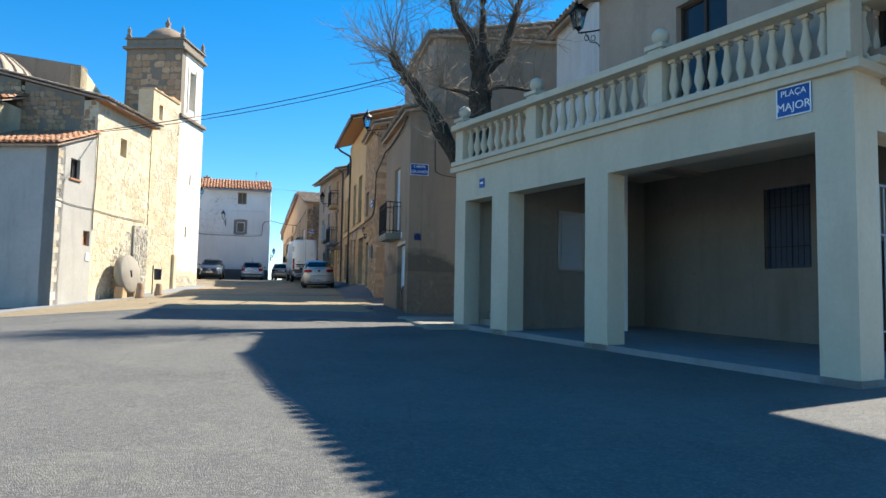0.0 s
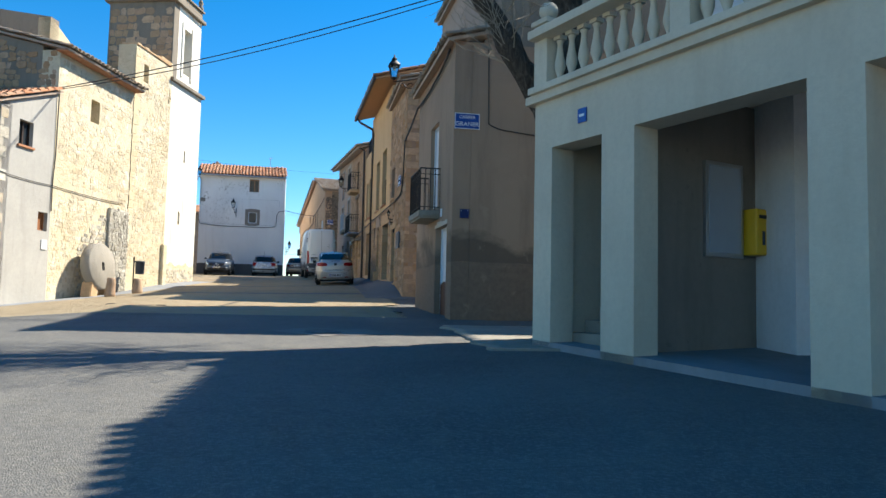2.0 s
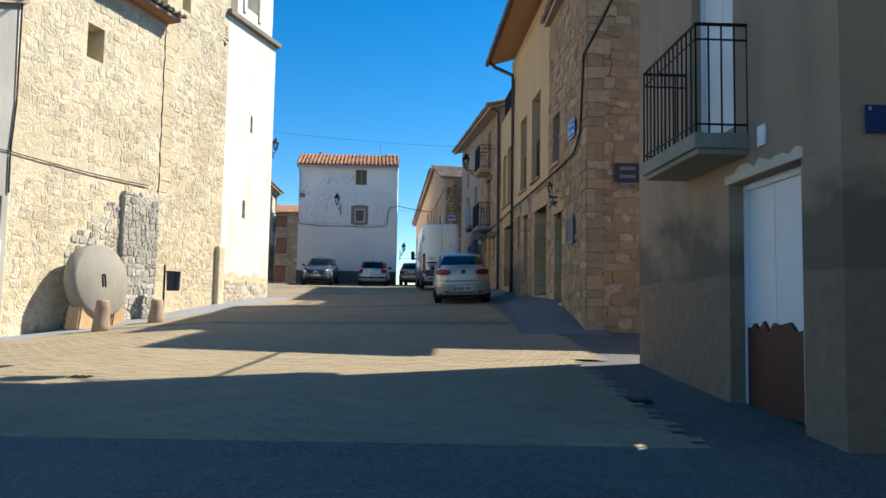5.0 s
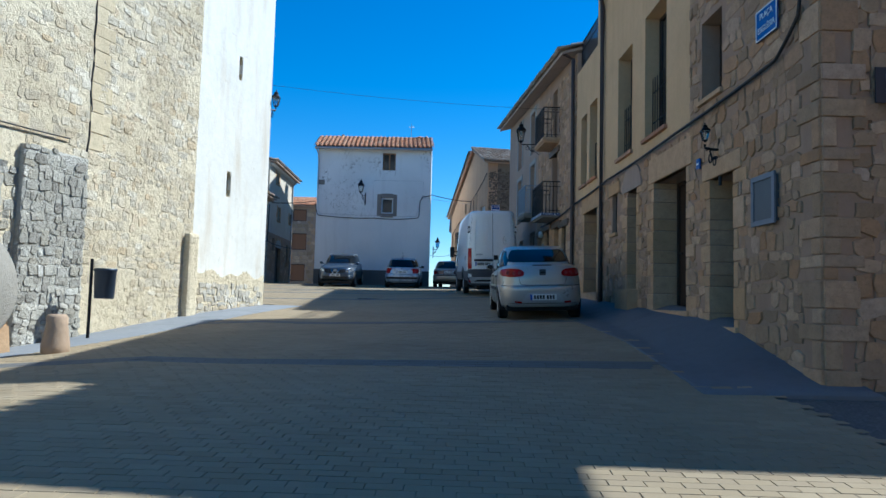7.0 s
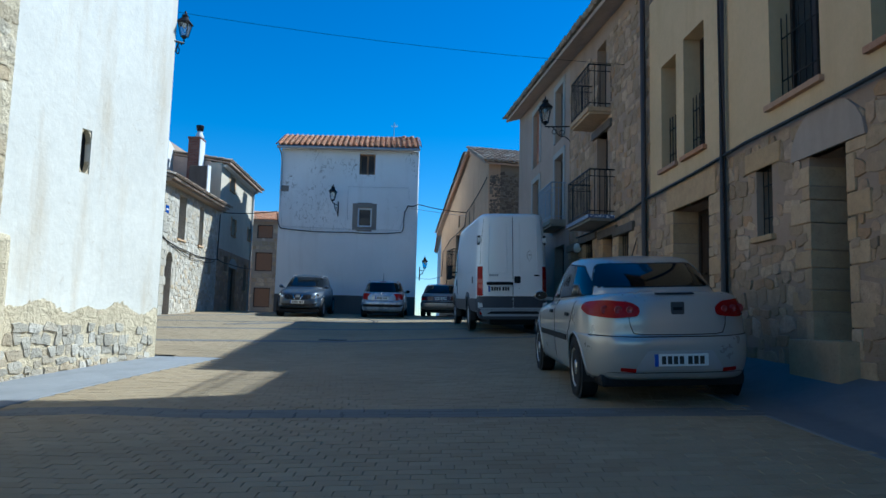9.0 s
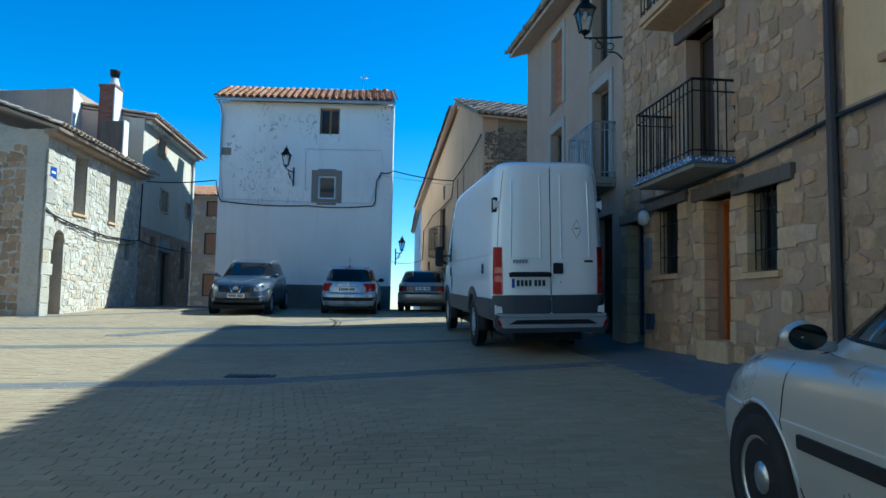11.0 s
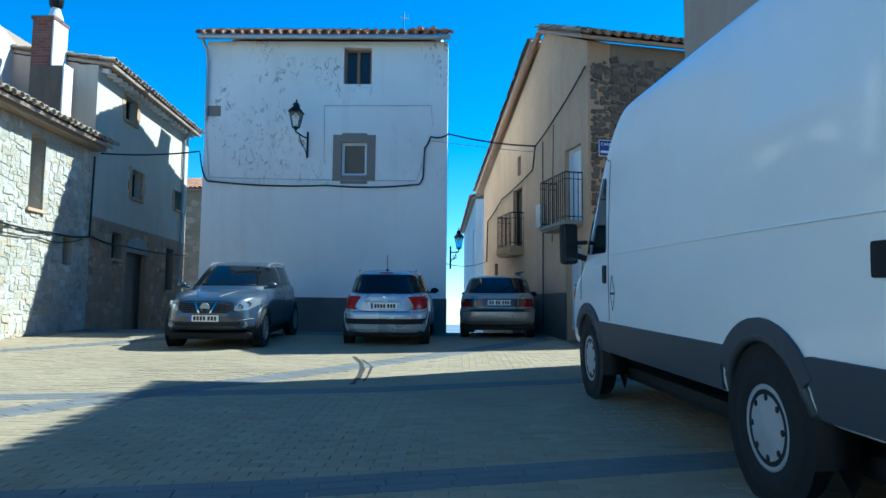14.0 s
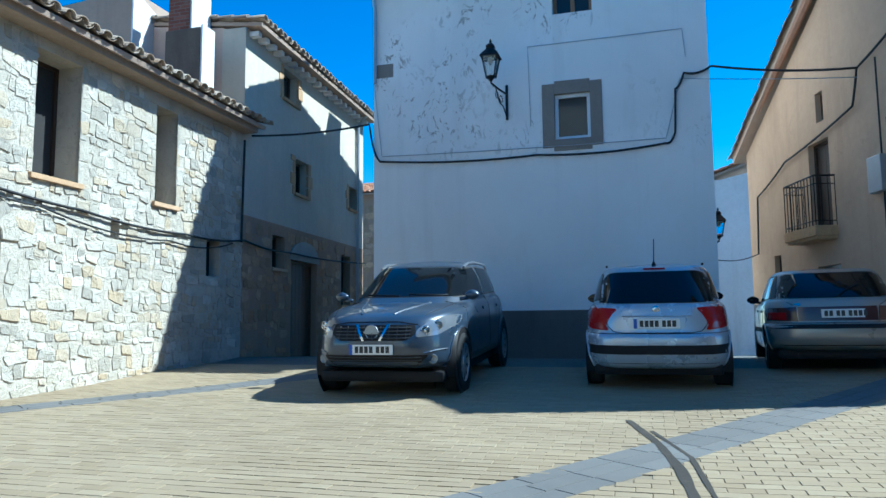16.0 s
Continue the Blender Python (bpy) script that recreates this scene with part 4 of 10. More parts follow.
    # Shaded south side in the dark stone, lit east side in the ochre.
    part("wall", wall(gf, 8.0, 12.2, 12.9, 0.5, []), M["church_dark"], root)
    ge = Face(g0, g0 + ch_dir * 2.2, (1, 0))
    part("wall", wall(ge, 8.0, 12.2, 11.2, 0.5, []), M["church_wall"], root)
    return root


church()


def tower():
    root = thing("bell_tower", "square bell tower, white limewashed on its lit side, stone above", "tower", at=(-4.5, 40.5, 2.3))
    s0, s1 = chf.s_at_y(38.75), chf.len
    slits = [(chf.s_at_y(39.78), chf.s_at_y(39.94), 4.68, 5.25), (chf.s_at_y(40.05), chf.s_at_y(40.18), 7.4, 7.95)]
    body = part("wall", wall(chf, 1.0, 10.62, 10.62, 0.7, slits, s0, s1), M["render_tower"], root, "white limewashed wall with bared stones at the foot")
    sgc = 1 if chf.m(0, 0, 0).col[0].xy.dot(chf.u) > 0 else -1
    lining(root, chf, slits, 0.65)
    # A dark sheet close behind each slit paints its inner shade.
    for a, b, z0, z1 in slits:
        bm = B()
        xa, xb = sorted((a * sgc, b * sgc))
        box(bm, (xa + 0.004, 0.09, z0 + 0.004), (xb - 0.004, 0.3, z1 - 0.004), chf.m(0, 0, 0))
        part("slit_backing", bm, M["interior"], root, "dark sheet for the shade in the slit")
    sgc = 1 if chf.m(0, 0, 0).col[0].xy.dot(chf.u) > 0 else -1
    for (a, b, z0, z1) in slits:
        w, h = (b - a) * 0.5, (z1 - z0) * 0.3
        for s_, z_, ds, dz in ((a, z0, w, h), (b, z0, -w, h), (a, z1, w, -h), (b, z1, -w, -h)):
            poly = [(sgc * s_, z_)] + [(sgc * (s_ + ds * (1 - math.sin(q))), z_ + dz * (1 - math.cos(q))) for q in [k * math.pi / 8 for k in range(5)]]
            bm = B()
            prism(bm, poly, 0.3, chf.m(0, 0, -0.012))
            part("slit_rounding", bm, M["church_wall"], body)
    top_edge = [(s0 + (s1 - s0) * k / 90, 2.98 + 0.2 * noise.noise(Vector((k * 0.07, 2.0, 0.0))) + 0.05 * noise.noise(Vector((k * 0.6, 5.0, 0.0)))) for k in range(91)]
    bm = B()
    prism(bm, [(sgc * s0, 1.2)] + [(sgc * a, z) for a, z in top_edge] + [(sgc * s1, 1.2)], 0.03, chf.m(0, 0, 0.006))
    part("bared_mortar", bm, M["church_wall"], body, "bared mortar and rubble at the foot")
    k1, q1 = rubble(chf, body, M["stone_pale"], s0, s1 - 0.1, 1.8, lambda s: 2.95 + 0.2 * math.sin(s * 5), (), (0.06, 0.16), (0.07, 0.24), 0.97, 0.035, (0, 99, 1, 4), 300, 41)
    later(k1, q1, body, "stone")
    nf = Face(chf.p(s1, 0).xy, chf.p(s1, 0).xy + ch_back * 3.4, (0, 1))
    part("wall", wall(nf, 1.0, 10.62, 10.62, 0.6, [], 0.7), M["render_tower"], root)
    sfc = Face(chf.p(s0, 0).xy, chf.p(s0, 0).xy + ch_back * 3.4, (0, -1))
    # The south side's shade comes from this darker stone colour.
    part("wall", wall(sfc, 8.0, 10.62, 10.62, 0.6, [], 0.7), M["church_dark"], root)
    # string course
    c = chf.p((s0 + s1) / 2, 0, -1.55)
    rot = chf.m((s0 + s1) / 2, 0, -1.55)
    hw = (s1 - s0) / 2
    bm = B()
    box(bm, (-hw - 0.14, -1.69, 10.62), (hw + 0.14, 1.7, 10.78), rot, 0.03)
    part("string_course", bm, M["church_dark"], root)
    # belfry
    t = hw - 0.1
    west_, east_ = -1.5, 1.5
    # South and west belfry sides get dark stone to paint in their shade.
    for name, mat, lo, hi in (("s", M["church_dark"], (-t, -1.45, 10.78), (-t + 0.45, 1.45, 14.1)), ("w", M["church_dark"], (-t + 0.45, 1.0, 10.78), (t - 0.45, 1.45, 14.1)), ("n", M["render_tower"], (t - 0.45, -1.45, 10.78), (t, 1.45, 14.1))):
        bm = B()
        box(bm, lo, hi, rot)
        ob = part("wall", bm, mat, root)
        if name == "s":
            sb = Face((rot @ Vector((-t, -1.45, 0))).xy, (rot @ Vector((-t, 1.45, 0))).xy, (0, -1))
            rubble(sb, ob, M["stone"], 0.05, 2.85, 10.8, 14.0, (), (0.2, 0.34), (0.25, 0.55), 0.9, 0.02, None, 0, 44)
    ef = Face((rot @ Vector((-t + 0.45, -1.45, 0))).xy, (rot @ Vector((t - 0.45, -1.45, 0))).xy, (1, -0.3))
    hole = (ef.len / 2 - 0.36, ef.len / 2 + 0.36, 11.3, 13.3)
    bel = part("wall", wall(ef, 10.78, 14.1, 14.1, 0.45, [hole]), M["render_tower"], root)
    bm = B()
    for a, b in ((hole[0] - 0.16, hole[0] - 0.01), (hole[1] + 0.01, hole[1] + 0.16)):
        box(bm, (a, -0.05, 11.1), (b, 0.1, 13.5), ef.m(0, 0, 0), 0.01)
    part("jamb", bm, M["render_tower"], bel)
    bm = B()
    box(bm, (-t - 0.16, -1.62, 14.1), (t + 0.16, 1.62, 14.24), rot, 0.03)
    box(bm, (-t - 0.02, -1.48, 14.24), (t + 0.02, 1.48, 14.62), rot, 0.02)
    box(bm, (-t - 0.1, -1.56, 14.62), (t + 0.1, 1.56, 14.7), rot, 0.02)
    part("cornice", bm, M["church_dark"], root)
    bm = B()
    lathe(bm, [(1.2, 14.7), (1.1, 15.0), (0.75, 15.4), (0.3, 15.62), (0.1, 15.7), (0.13, 15.85), (0.16, 15.95), (0.05, 16.1), (0.03, 16.3)], 12, (0, 0, 0), rot)
    part("cupola", bm, M["tile_old"], root, "low pale tiled cupola")
    for sx in (-1, 1):
        for sy in (-1, 1):
            bm = B()
            lathe(bm, [(0.12, 14.7), (0.14, 14.85), (0.07, 14.95), (0.12, 15.08), (0.04, 15.25), (0.02, 15.32)], 8, (sx * (t - 0.05), sy * 1.4, 0), rot)
            part("finial", bm, M["church_dark"], root)
    return root


tower()


def grey_house():
    root = thing("house", "two-storey pale grey cement house with a tiled roof, beside the church", "house", at=(-7, 30, 1.3))
    j = chf.s_at_y(31.8)
    h1 = (0.78, 1.38, 5.98, 6.72)
    h2 = (1.82, 2.26, 3.55, 4.12)
    w = part("wall", wall(chf, 0.6, 7.05, 7.98, 0.45, [h1, h2], 0.0, j), M["render_lgrey"], root, "pale grey cement side wall")
    lining(root, chf, [h1, h2])
    window(root, chf, *h1, 0.12, M["wood_dark"], M["tile"], 2)
    window(root, chf, *h2, 0.12, M["shutter_brown"], None, 1, blind=M["shutter_brown"])
    sf = Face(CH_A, CH_A + ch_back * 9, (0, -1))
    part("wall", wall(sf, 0.6, 7.05, 7.05, 0.45, []), M["render_front"], root, "shaded pale grey cement front")
    quoins(w, chf, 0.0, 1.2, 6.9, M["stone_pale"], 1, (0.22, 0.34), (0.16, 0.34), 0.012, 8)
    e0 = Vector((*(CH_A - ch_dir * 0.28 - ch_back * 0.12), 7.02))
    e1 = Vector((*(CH_A - ch_dir * 0.28 + ch_back * 9), 7.02))
    tiled_roof(root, e0, e1, Vector((ch_dir.x * 2.75, ch_dir.y * 2.75, 1.05)), M["tile"], 8, seed=33)
    bm = B()
    box(bm, (2.02, -0.03, 2.98), (2.28, 0.03, 3.28), chf.m(0, 0, 0), 0.01)
    part("meter_box", bm, M["white_plastic"], root, "small white meter box")
    return root


grey_house()


def millstone():
    root = thing("millstone", "big grey millstone on edge against the church wall, on stone blocks", "millstone", at=(-4.0, 33.2, 1.7))
    s = chf.s_at_y(33.55)
    c = chf.m(s, 0, 0.55)
    zc = G(-3.9, 33.5) + 0.92
    bm = B()
    rr = 0.78
    lathe(bm, [(0.09, -0.17), (rr - 0.04, -0.17), (rr, -0.13), (rr, 0.13), (rr - 0.04, 0.17), (0.09, 0.17)], 40, (0, 0, 0), c @ pose(0, 0, zc, 90 - 7, 0, 0))
    st = part("stone_wheel", bm, M["millstone"], root, smooth=False)
    bm = B()
    box(bm, (-0.045, -0.19, -0.14), (-0.02, -0.168, 0.1), c @ pose(0, 0, zc, -7, 0, 0))
    box(bm, (0.03, -0.19, -0.14), (0.055, -0.168, 0.1), c @ pose(0, 0, zc, -7, 0, 0))
    box(bm, (-0.045, -0.19, 0.1), (0.055, -0.168, 0.13), c @ pose(0, 0, zc, -7, 0, 0))
    part("iron_mark", bm, M["iron"], root, "dark iron fitting at the hub")
    for dx, k in ((-0.45, 0), (0.5, 1)):
        g = G(*c.translation.xy)
        bm = B()
        prism(bm, [(-0.22, 0), (0.22, 0), (0.16, 0.5), (-0.14, 0.5)], 0.36, c @ pose(dx, -0.18, g - 0.05), 0.03)
        part("support_block", bm, M["quoin"], root)
    return root


millstone()

# ---- porch house with the balustrade ----
PC, PD = Vector((5.98, 18.2)), Vector((9.17, 9.62))
pf = Face(PC, PD, (-1, -0.4))
p_in = -pf.n


def baluster_mesh():
    bm = B()
    box(bm, (-0.075, -0.075, 0), (0.075, 0.075, 0.07))
    lathe(bm, [(0.05, 0.07), (0.062, 0.1), (0.04, 0.13), (0.05, 0.17), (0.082, 0.27), (0.078, 0.34), (0.05, 0.48), (0.038, 0.6), (0.045, 0.64), (0.06, 0.665), (0.045, 0.69)], 14)
    box(bm, (-0.07, -0.07, 0.69), (0.07, 0.07, 0.75))
    return mesh_of(bm, "baluster", M["render_porch"])


def porch():
    root = thing("porch_house", "cream rendered porch with square pillars, terrace and balustrade", "house", at=(7.5, 14, 0.9))
    zt, zl = 3.97, 4.68
    s_of = pf.s_at_y
    holes = [(s_of(17.82), s_of(16.85), -1, zt), (s_of(16.3), s_of(14.15), -1, zt), (s_of(13.62), s_of(10.1), -1, zt)]
    part("wall", wall(pf, 0.2, zl, zl, 0.42, holes), M["render_porch"], root, "cream pillars and lintel")
    # north end with the stair, south end with a barred gate
    north = Face(PC, PC + p_in * 5.5, (0, 1))
    part("wall", wall(north, 0.2, zl, zl, 0.3, [], 0.42), M["render_porch"], root)
    south = Face(PD, PD + p_in * 6.0, (0, -1))
    gh = (0.55, 3.6, -1, zt)
    part("wall", wall(south, 0.2, zl, zl, 0.42, [gh], 0.42), M["render_porch"], root)
    bm = B()
    tube(bm, [south.p(0.6, 3.32, -0.2), south.p(3.55, 3.32, -0.2)], 0.02, 6)
    gate = part("gate", bm, M["galv"], root, "galvanised bar gate")
    bars(gate, M["galv"], south, 0.6, 3.55, 0.7, 3.3, -0.2, 0.12, 0.012, 2)
    back = Face(PC + p_in * 4.4, PD + p_in * 4.4, (-1, -0.4))
    bw = (5.0, 6.0, 2.45, 4.1)
    bd = (7.2, 8.3, 0.6, 2.9)
    part("wall", wall(back, 0.2, zl, zl, 0.3, [bw, bd]), M["porch_inner"], root, "cement back wall under the porch, its shade in the colour")
    window(root, back, *bw, 0.1, M["dark_blue"], None, 2, grille=1.0, label="dark blue window behind bars", blind=M["dark_blue"])
    door(root, back, *bd, M["wood_dark"], 0.1, 5)
    # terrace slab and floor
    bm = B()
    ring = [pf.p(-0.12, 0, 0.1), pf.p(pf.len + 0.12, 0, 0.1), pf.p(pf.len + 0.12, 0, -6.0), pf.p(-0.12, 0, -6.0)]
    lo = [bm.verts.new((p.x, p.y, zl)) for p in ring]
    hi = [bm.verts.new((p.x, p.y, zl + 0.12)) for p in ring]
    bm.faces.new(lo)
    bm.faces.new(hi)
    for k in range(4):
        bm.faces.new((lo[k], lo[(k + 1) % 4], hi[(k + 1) % 4], hi[k]))
    part("terrace_slab", bm, M["render_porch"], root)
    bm = B()
    ring = [pf.p(0, 0, 0.0), pf.p(pf.len, 0, 0.0), pf.p(pf.len, 0, -4.5), pf.p(0, 0, -4.5)]
    lo = [bm.verts.new((p.x, p.y, 0.2)) for p in ring]
    hi = [bm.verts.new((p.x, p.y, G(p.x, p.y) + 0.07)) for p in ring]
    bm.faces.new(lo)
    bm.faces.new(hi)
    for k in range(4):
        bm.faces.new((lo[k], lo[(k + 1) % 4], hi[(k + 1) % 4], hi[k]))
    part("porch_floor", bm, M["sidewalk"], root)
    # inner stair behind the first opening
    for k in range(9):
        bm = B()
        z = 1.1 + 0.18 * k
        box(bm, (0.32, 0.45 + 0.28 * k, 0.6), (1.56, 0.45 + 0.28 * (k + 1) + 0.02, z + 0.18), pf.m(0, 0, 0), 0.01)
        part("stair_step", bm, M["concrete_patch"], root)
    # balustrade: posts with balls, rail, balusters
    zb = zl + 0.12
    posts = [0.14, s_of(15.6), s_of(12.6), pf.len - 0.16]
    for s in posts:
        bm = B()
        box(bm, (-0.15, -0.15, zb), (0.15, 0.15, zb + 1.08), pf.m(s, 0, -0.12), 0.01)
        box(bm, (-0.19, -0.19, zb + 1.08), (0.19, 0.19, zb + 1.16), pf.m(s, 0, -0.12), 0.012)
        po = part("balustrade_post", bm, M["render_porch"], root)
        bm = B()
        lathe(bm, [(0.07, 0), (0.06, 0.03)] + [(0.145 * math.sin(a), 0.16 - 0.145 * math.cos(a)) for a in [0.4 + k * 0.27 for k in range(11)]], 16, (0, 0, zb + 1.16), pf.m(s, 0, -0.12))
        part("ball", bm, M["render_porch"], po, "round ball finial")
    bm = B()
    box(bm, (0.02, -0.2, zb), (pf.len, 0.02, zb + 0.1), pf.m(0, 0, -0.03), 0.01)
    part("bottom_rail", bm, M["render_porch"], root)
    bm = B()
    box(bm, (0.02, -0.22, zb + 0.84), (pf.len, 0.04, zb + 0.97), pf.m(0, 0, -0.03), 0.015)
    part("top_rail", bm, M["render_porch"], root)
    me = baluster_mesh()
    me_poses = []
    for a, b in zip(posts, posts[1:]):
        n = int((b - a - 0.3) / 0.245)
        for k in range(n):
            s = a + 0.15 + (b - a - 0.3) * (k + 0.5) / n
            ob = new("baluster", me)
            ob.matrix_world = pf.m(s, zb + 0.1, -0.12)
            ob.parent = root
            ob.matrix_parent_inverse = root.matrix_world.inverted()
    # the same rail along the south side
    sp = [0.14, 3.0, 5.8]
    for s in sp[1:]:
        bm = B()
        box(bm, (-0.15, -0.15, zb), (0.15, 0.15, zb + 1.08), south.m(s, 0, -0.12), 0.01)
        part("balustrade_post", bm, M["render_porch"], root)
    m0 = south.m(0, 0, -0.03)
    sg = 1 if m0.col[0].xy.dot(south.u) > 0 else -1
    for za, zc, nm in ((0, 0.1, "bottom_rail"), (0.84, 0.97, "top_rail")):
        bm = B()
        xa, xb = sorted((0.32 * sg, 5.8 * sg))
        box(bm, (xa, -0.2, zb + za), (xb, 0.03, zb + zc), m0, 0.01)
        part(nm, bm, M["render_porch"], root)
    for k in range(20):
        s = 0.5 + k * 0.265
        ob = new("baluster", me)
        ob.matrix_world = south.m(s, zb + 0.1, -0.12)
        ob.parent = root
        ob.matrix_parent_inverse = root.matrix_world.inverted()
    # the house standing back on the terrace
    up = Face(Vector((8.5, 15.8)), Vector((10.6, 6.2)), (-1, -0.4))
    uh = (2.3, 3.5, zb + 0.3, zb + 2.3)
    uh2 = (6.0, 7.1, zb + 0.3, zb + 2.3)
    part("wall", wall(up, zb - 0.2, 8.2, 8.2, 0.4, [uh, uh2]), M["render_beige"], root, "beige upper house wall")
    lining(root, up, [uh, uh2])
    window(root, up, *uh, 0.12, M["wood_dark"], None, 2)
    window(root, up, *uh2, 0.12, M["wood_dark"], None, 2)
    un = Face(up.a, up.a + p_in * 6, (0, 1))
    part("wall", wall(un, zb - 0.2, 8.2, 10.0, 0.4, [], 0.4), M["render_beige"], root)
    e0, e1 = up.p(-0.3, 8.2, 0.35), up.p(up.len + 0.3, 8.2, 0.35)
    tiled_roof(root, e0, e1, Vector((p_in.x * 6, p_in.y * 6, 1.9)), M["tile_old"], 16, seed=51)
    return root


porch()

# ---- grey render house with the street plate ----
GA, GB = Vector((5.65, 23.1)), Vector((5.5, 27.55))
gf = Face(GA, GB, (-1, 0))
gs = Face(GA, Vector((15.0, 23.1)), (0, -1))


def damp_mat():
    """Cement render with a rising damp stain of ragged outline and a newer coat at the foot."""
    n = Nodes("damp_stained_cement")
    big = n.noise(0.5, 5, 0.62, dist=0.6)
    fin = n.noise(9, 6, 0.7)
    run = n.noise(1.0, 5, 0.65, co=n.stretch(2.2, 2.2, 0.35))
    col = n.mix(n.mask(big, 0.35, 0.7), (0.365, 0.258, 0.178), (0.305, 0.217, 0.152))
    col = n.mix(n.math("MULTIPLY", n.mask(run, 0.48, 0.75), 0.6), col, (0.205, 0.15, 0.108))
    sep = n.t.nodes.new("ShaderNodeSeparateXYZ")
    n.set(sep.inputs[0], n.co)
    z = sep.outputs["Z"]
    edge = n.noise(0.55, 5, 0.6, dist=0.5)
    reach = n.math("SUBTRACT", n.math("ADD", n.math("MULTIPLY", edge, 2.4), 1.95), z)
    wet = n.mask(reach, 0.0, 0.35)
    col = n.mix(n.math("MULTIPLY", wet, 0.72), col, (0.085, 0.07, 0.052))
    coat = n.mask(n.math("SUBTRACT", n.math("ADD", n.math("MULTIPLY", n.noise(1.3, 5, 0.6), 0.12), 2.5), z), 0.0, 0.02)
    c2 = n.mix(n.mask(fin, 0.4, 0.7), (0.225, 0.161, 0.113), (0.172, 0.124, 0.089))
    col = n.mix(coat, col, c2)
    pat = n.noise(1.7, 6, 0.7, dist=1.0)
    col = n.mix(n.math("MULTIPLY", n.mask(pat, 0.6, 0.66), 0.35), col, (0.38, 0.29, 0.205))
    nrm = n.bump(fin, 0.4, 0.02)
    nrm = n.bump(coat, 0.5, 0.02, nrm)
    return n.done(col, 0.92, nrm, spec=0.2)


M["render_damp"] = damp_mat()


def corner_house():
    root = thing("house", "two-storey corner house in stained grey cement with iron balcony", "house", at=(7, 25, 1.4))
    s_of = gf.s_at_y
    d1 = (s_of(23.62), s_of(24.88), 1.2, 3.42)
    b1 = (s_of(24.75), s_of(25.75), 3.95, 6.05)
    w = part("wall", wall(gf, 0.8, 7.45, 7.45, 0.4, [d1, b1]), M["render_damp"], root, "stained grey cement street wall")
    lining(root, gf, [d1, b1])
    part("wall", wall(gs, 0.8, 7.45, 7.45, 0.4, [], 0.4), M["render_damp"], root, "stained grey cement gable wall")
    gn = Face(GB, Vector((15.0, 27.3)), (0, 1))
    part("wall", wall(gn, 0.8, 7.45, 7.45, 0.4, [], 0.4), M["render_beige"], root)
    dd = door(root, gf, d1[0] + 0.2, d1[1], 1.35, 3.42, M["white_paint"], 0.14, 2, "white painted metal door with a red foot, ajar", False)
    bm = B()
    sg = 1 if gf.m(0, 0, 0).col[0].xy.dot(gf.u) > 0 else -1
    xa, xb = sorted((d1[0] * sg + 0.2 * sg, d1[1] * sg))
    r = random.Random(15)
    top = [(xa + (xb - xa) * k / 12, 2.1 + r.uniform(-0.05, 0.05)) for k in range(13)]
    prism(bm, [(xa, 1.36), (xb, 1.36)] + top[::-1], 0.03, gf.m(0, 0, -0.14))
    part("kick_panel", bm, M["red_paint"], dd, "worn dark red lower panel with a ragged edge")
    # crumbled plaster over the door
    xa, xb = sorted(((d1[0] - 0.05) * sg, (d1[1] + 0.05) * sg))
    top = [(xa + (xb - xa) * k / 14, 3.48 + r.uniform(0.0, 0.09)) for k in range(15)]
    bm = B()
    prism(bm, [(xa, 3.425), (xb, 3.425)] + top[::-1], 0.03, gf.m(0, 0, 0.016))
    part("broken_plaster", bm, M["render_plaster"], w, "pale broken plaster edge")
    door(root, gf, b1[0], b1[1], 3.95, 6.05, M["white_paint"], 0.1, 2, "white balcony door", False)
    balcony(root, gf, s_of(24.45), s_of(25.95), 3.82, 0.5, 1.0, M["concrete_patch"], 0.14)
    # upper floor standing back, with its tiled verge
    uf = Face(Vector((6.35, 23.3)), Vector((6.2, 28.2)), (-1, 0))
    us = Face(Vector((6.35, 23.3)), Vector((15.0, 23.3)), (0, -1))
    part("wall", wall(uf, 7.0, 9.9, 9.9, 0.4, []), M["render_beige"], root)
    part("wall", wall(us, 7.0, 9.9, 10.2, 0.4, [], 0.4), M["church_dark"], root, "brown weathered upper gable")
    tiled_roof(root, Vector((5.45, 22.95, 7.47)), Vector((5.3, 27.7, 7.47)), Vector((1.1, 0, 0.28)), M["tile_old"], 3, seed=52)
    tiled_roof(root, Vector((6.2, 23.1, 9.92)), Vector((6.05, 28.3, 9.92)), Vector((5.0, 0, 0.9)), M["tile_old"], 14, seed=53)
    tiled_roof(root, Vector((6.3, 23.05, 9.95)), Vector((15.0, 23.05, 10.25)), Vector((0, 0.45, 0.05)), M["tile_old"], 1, seed=54)
    return root


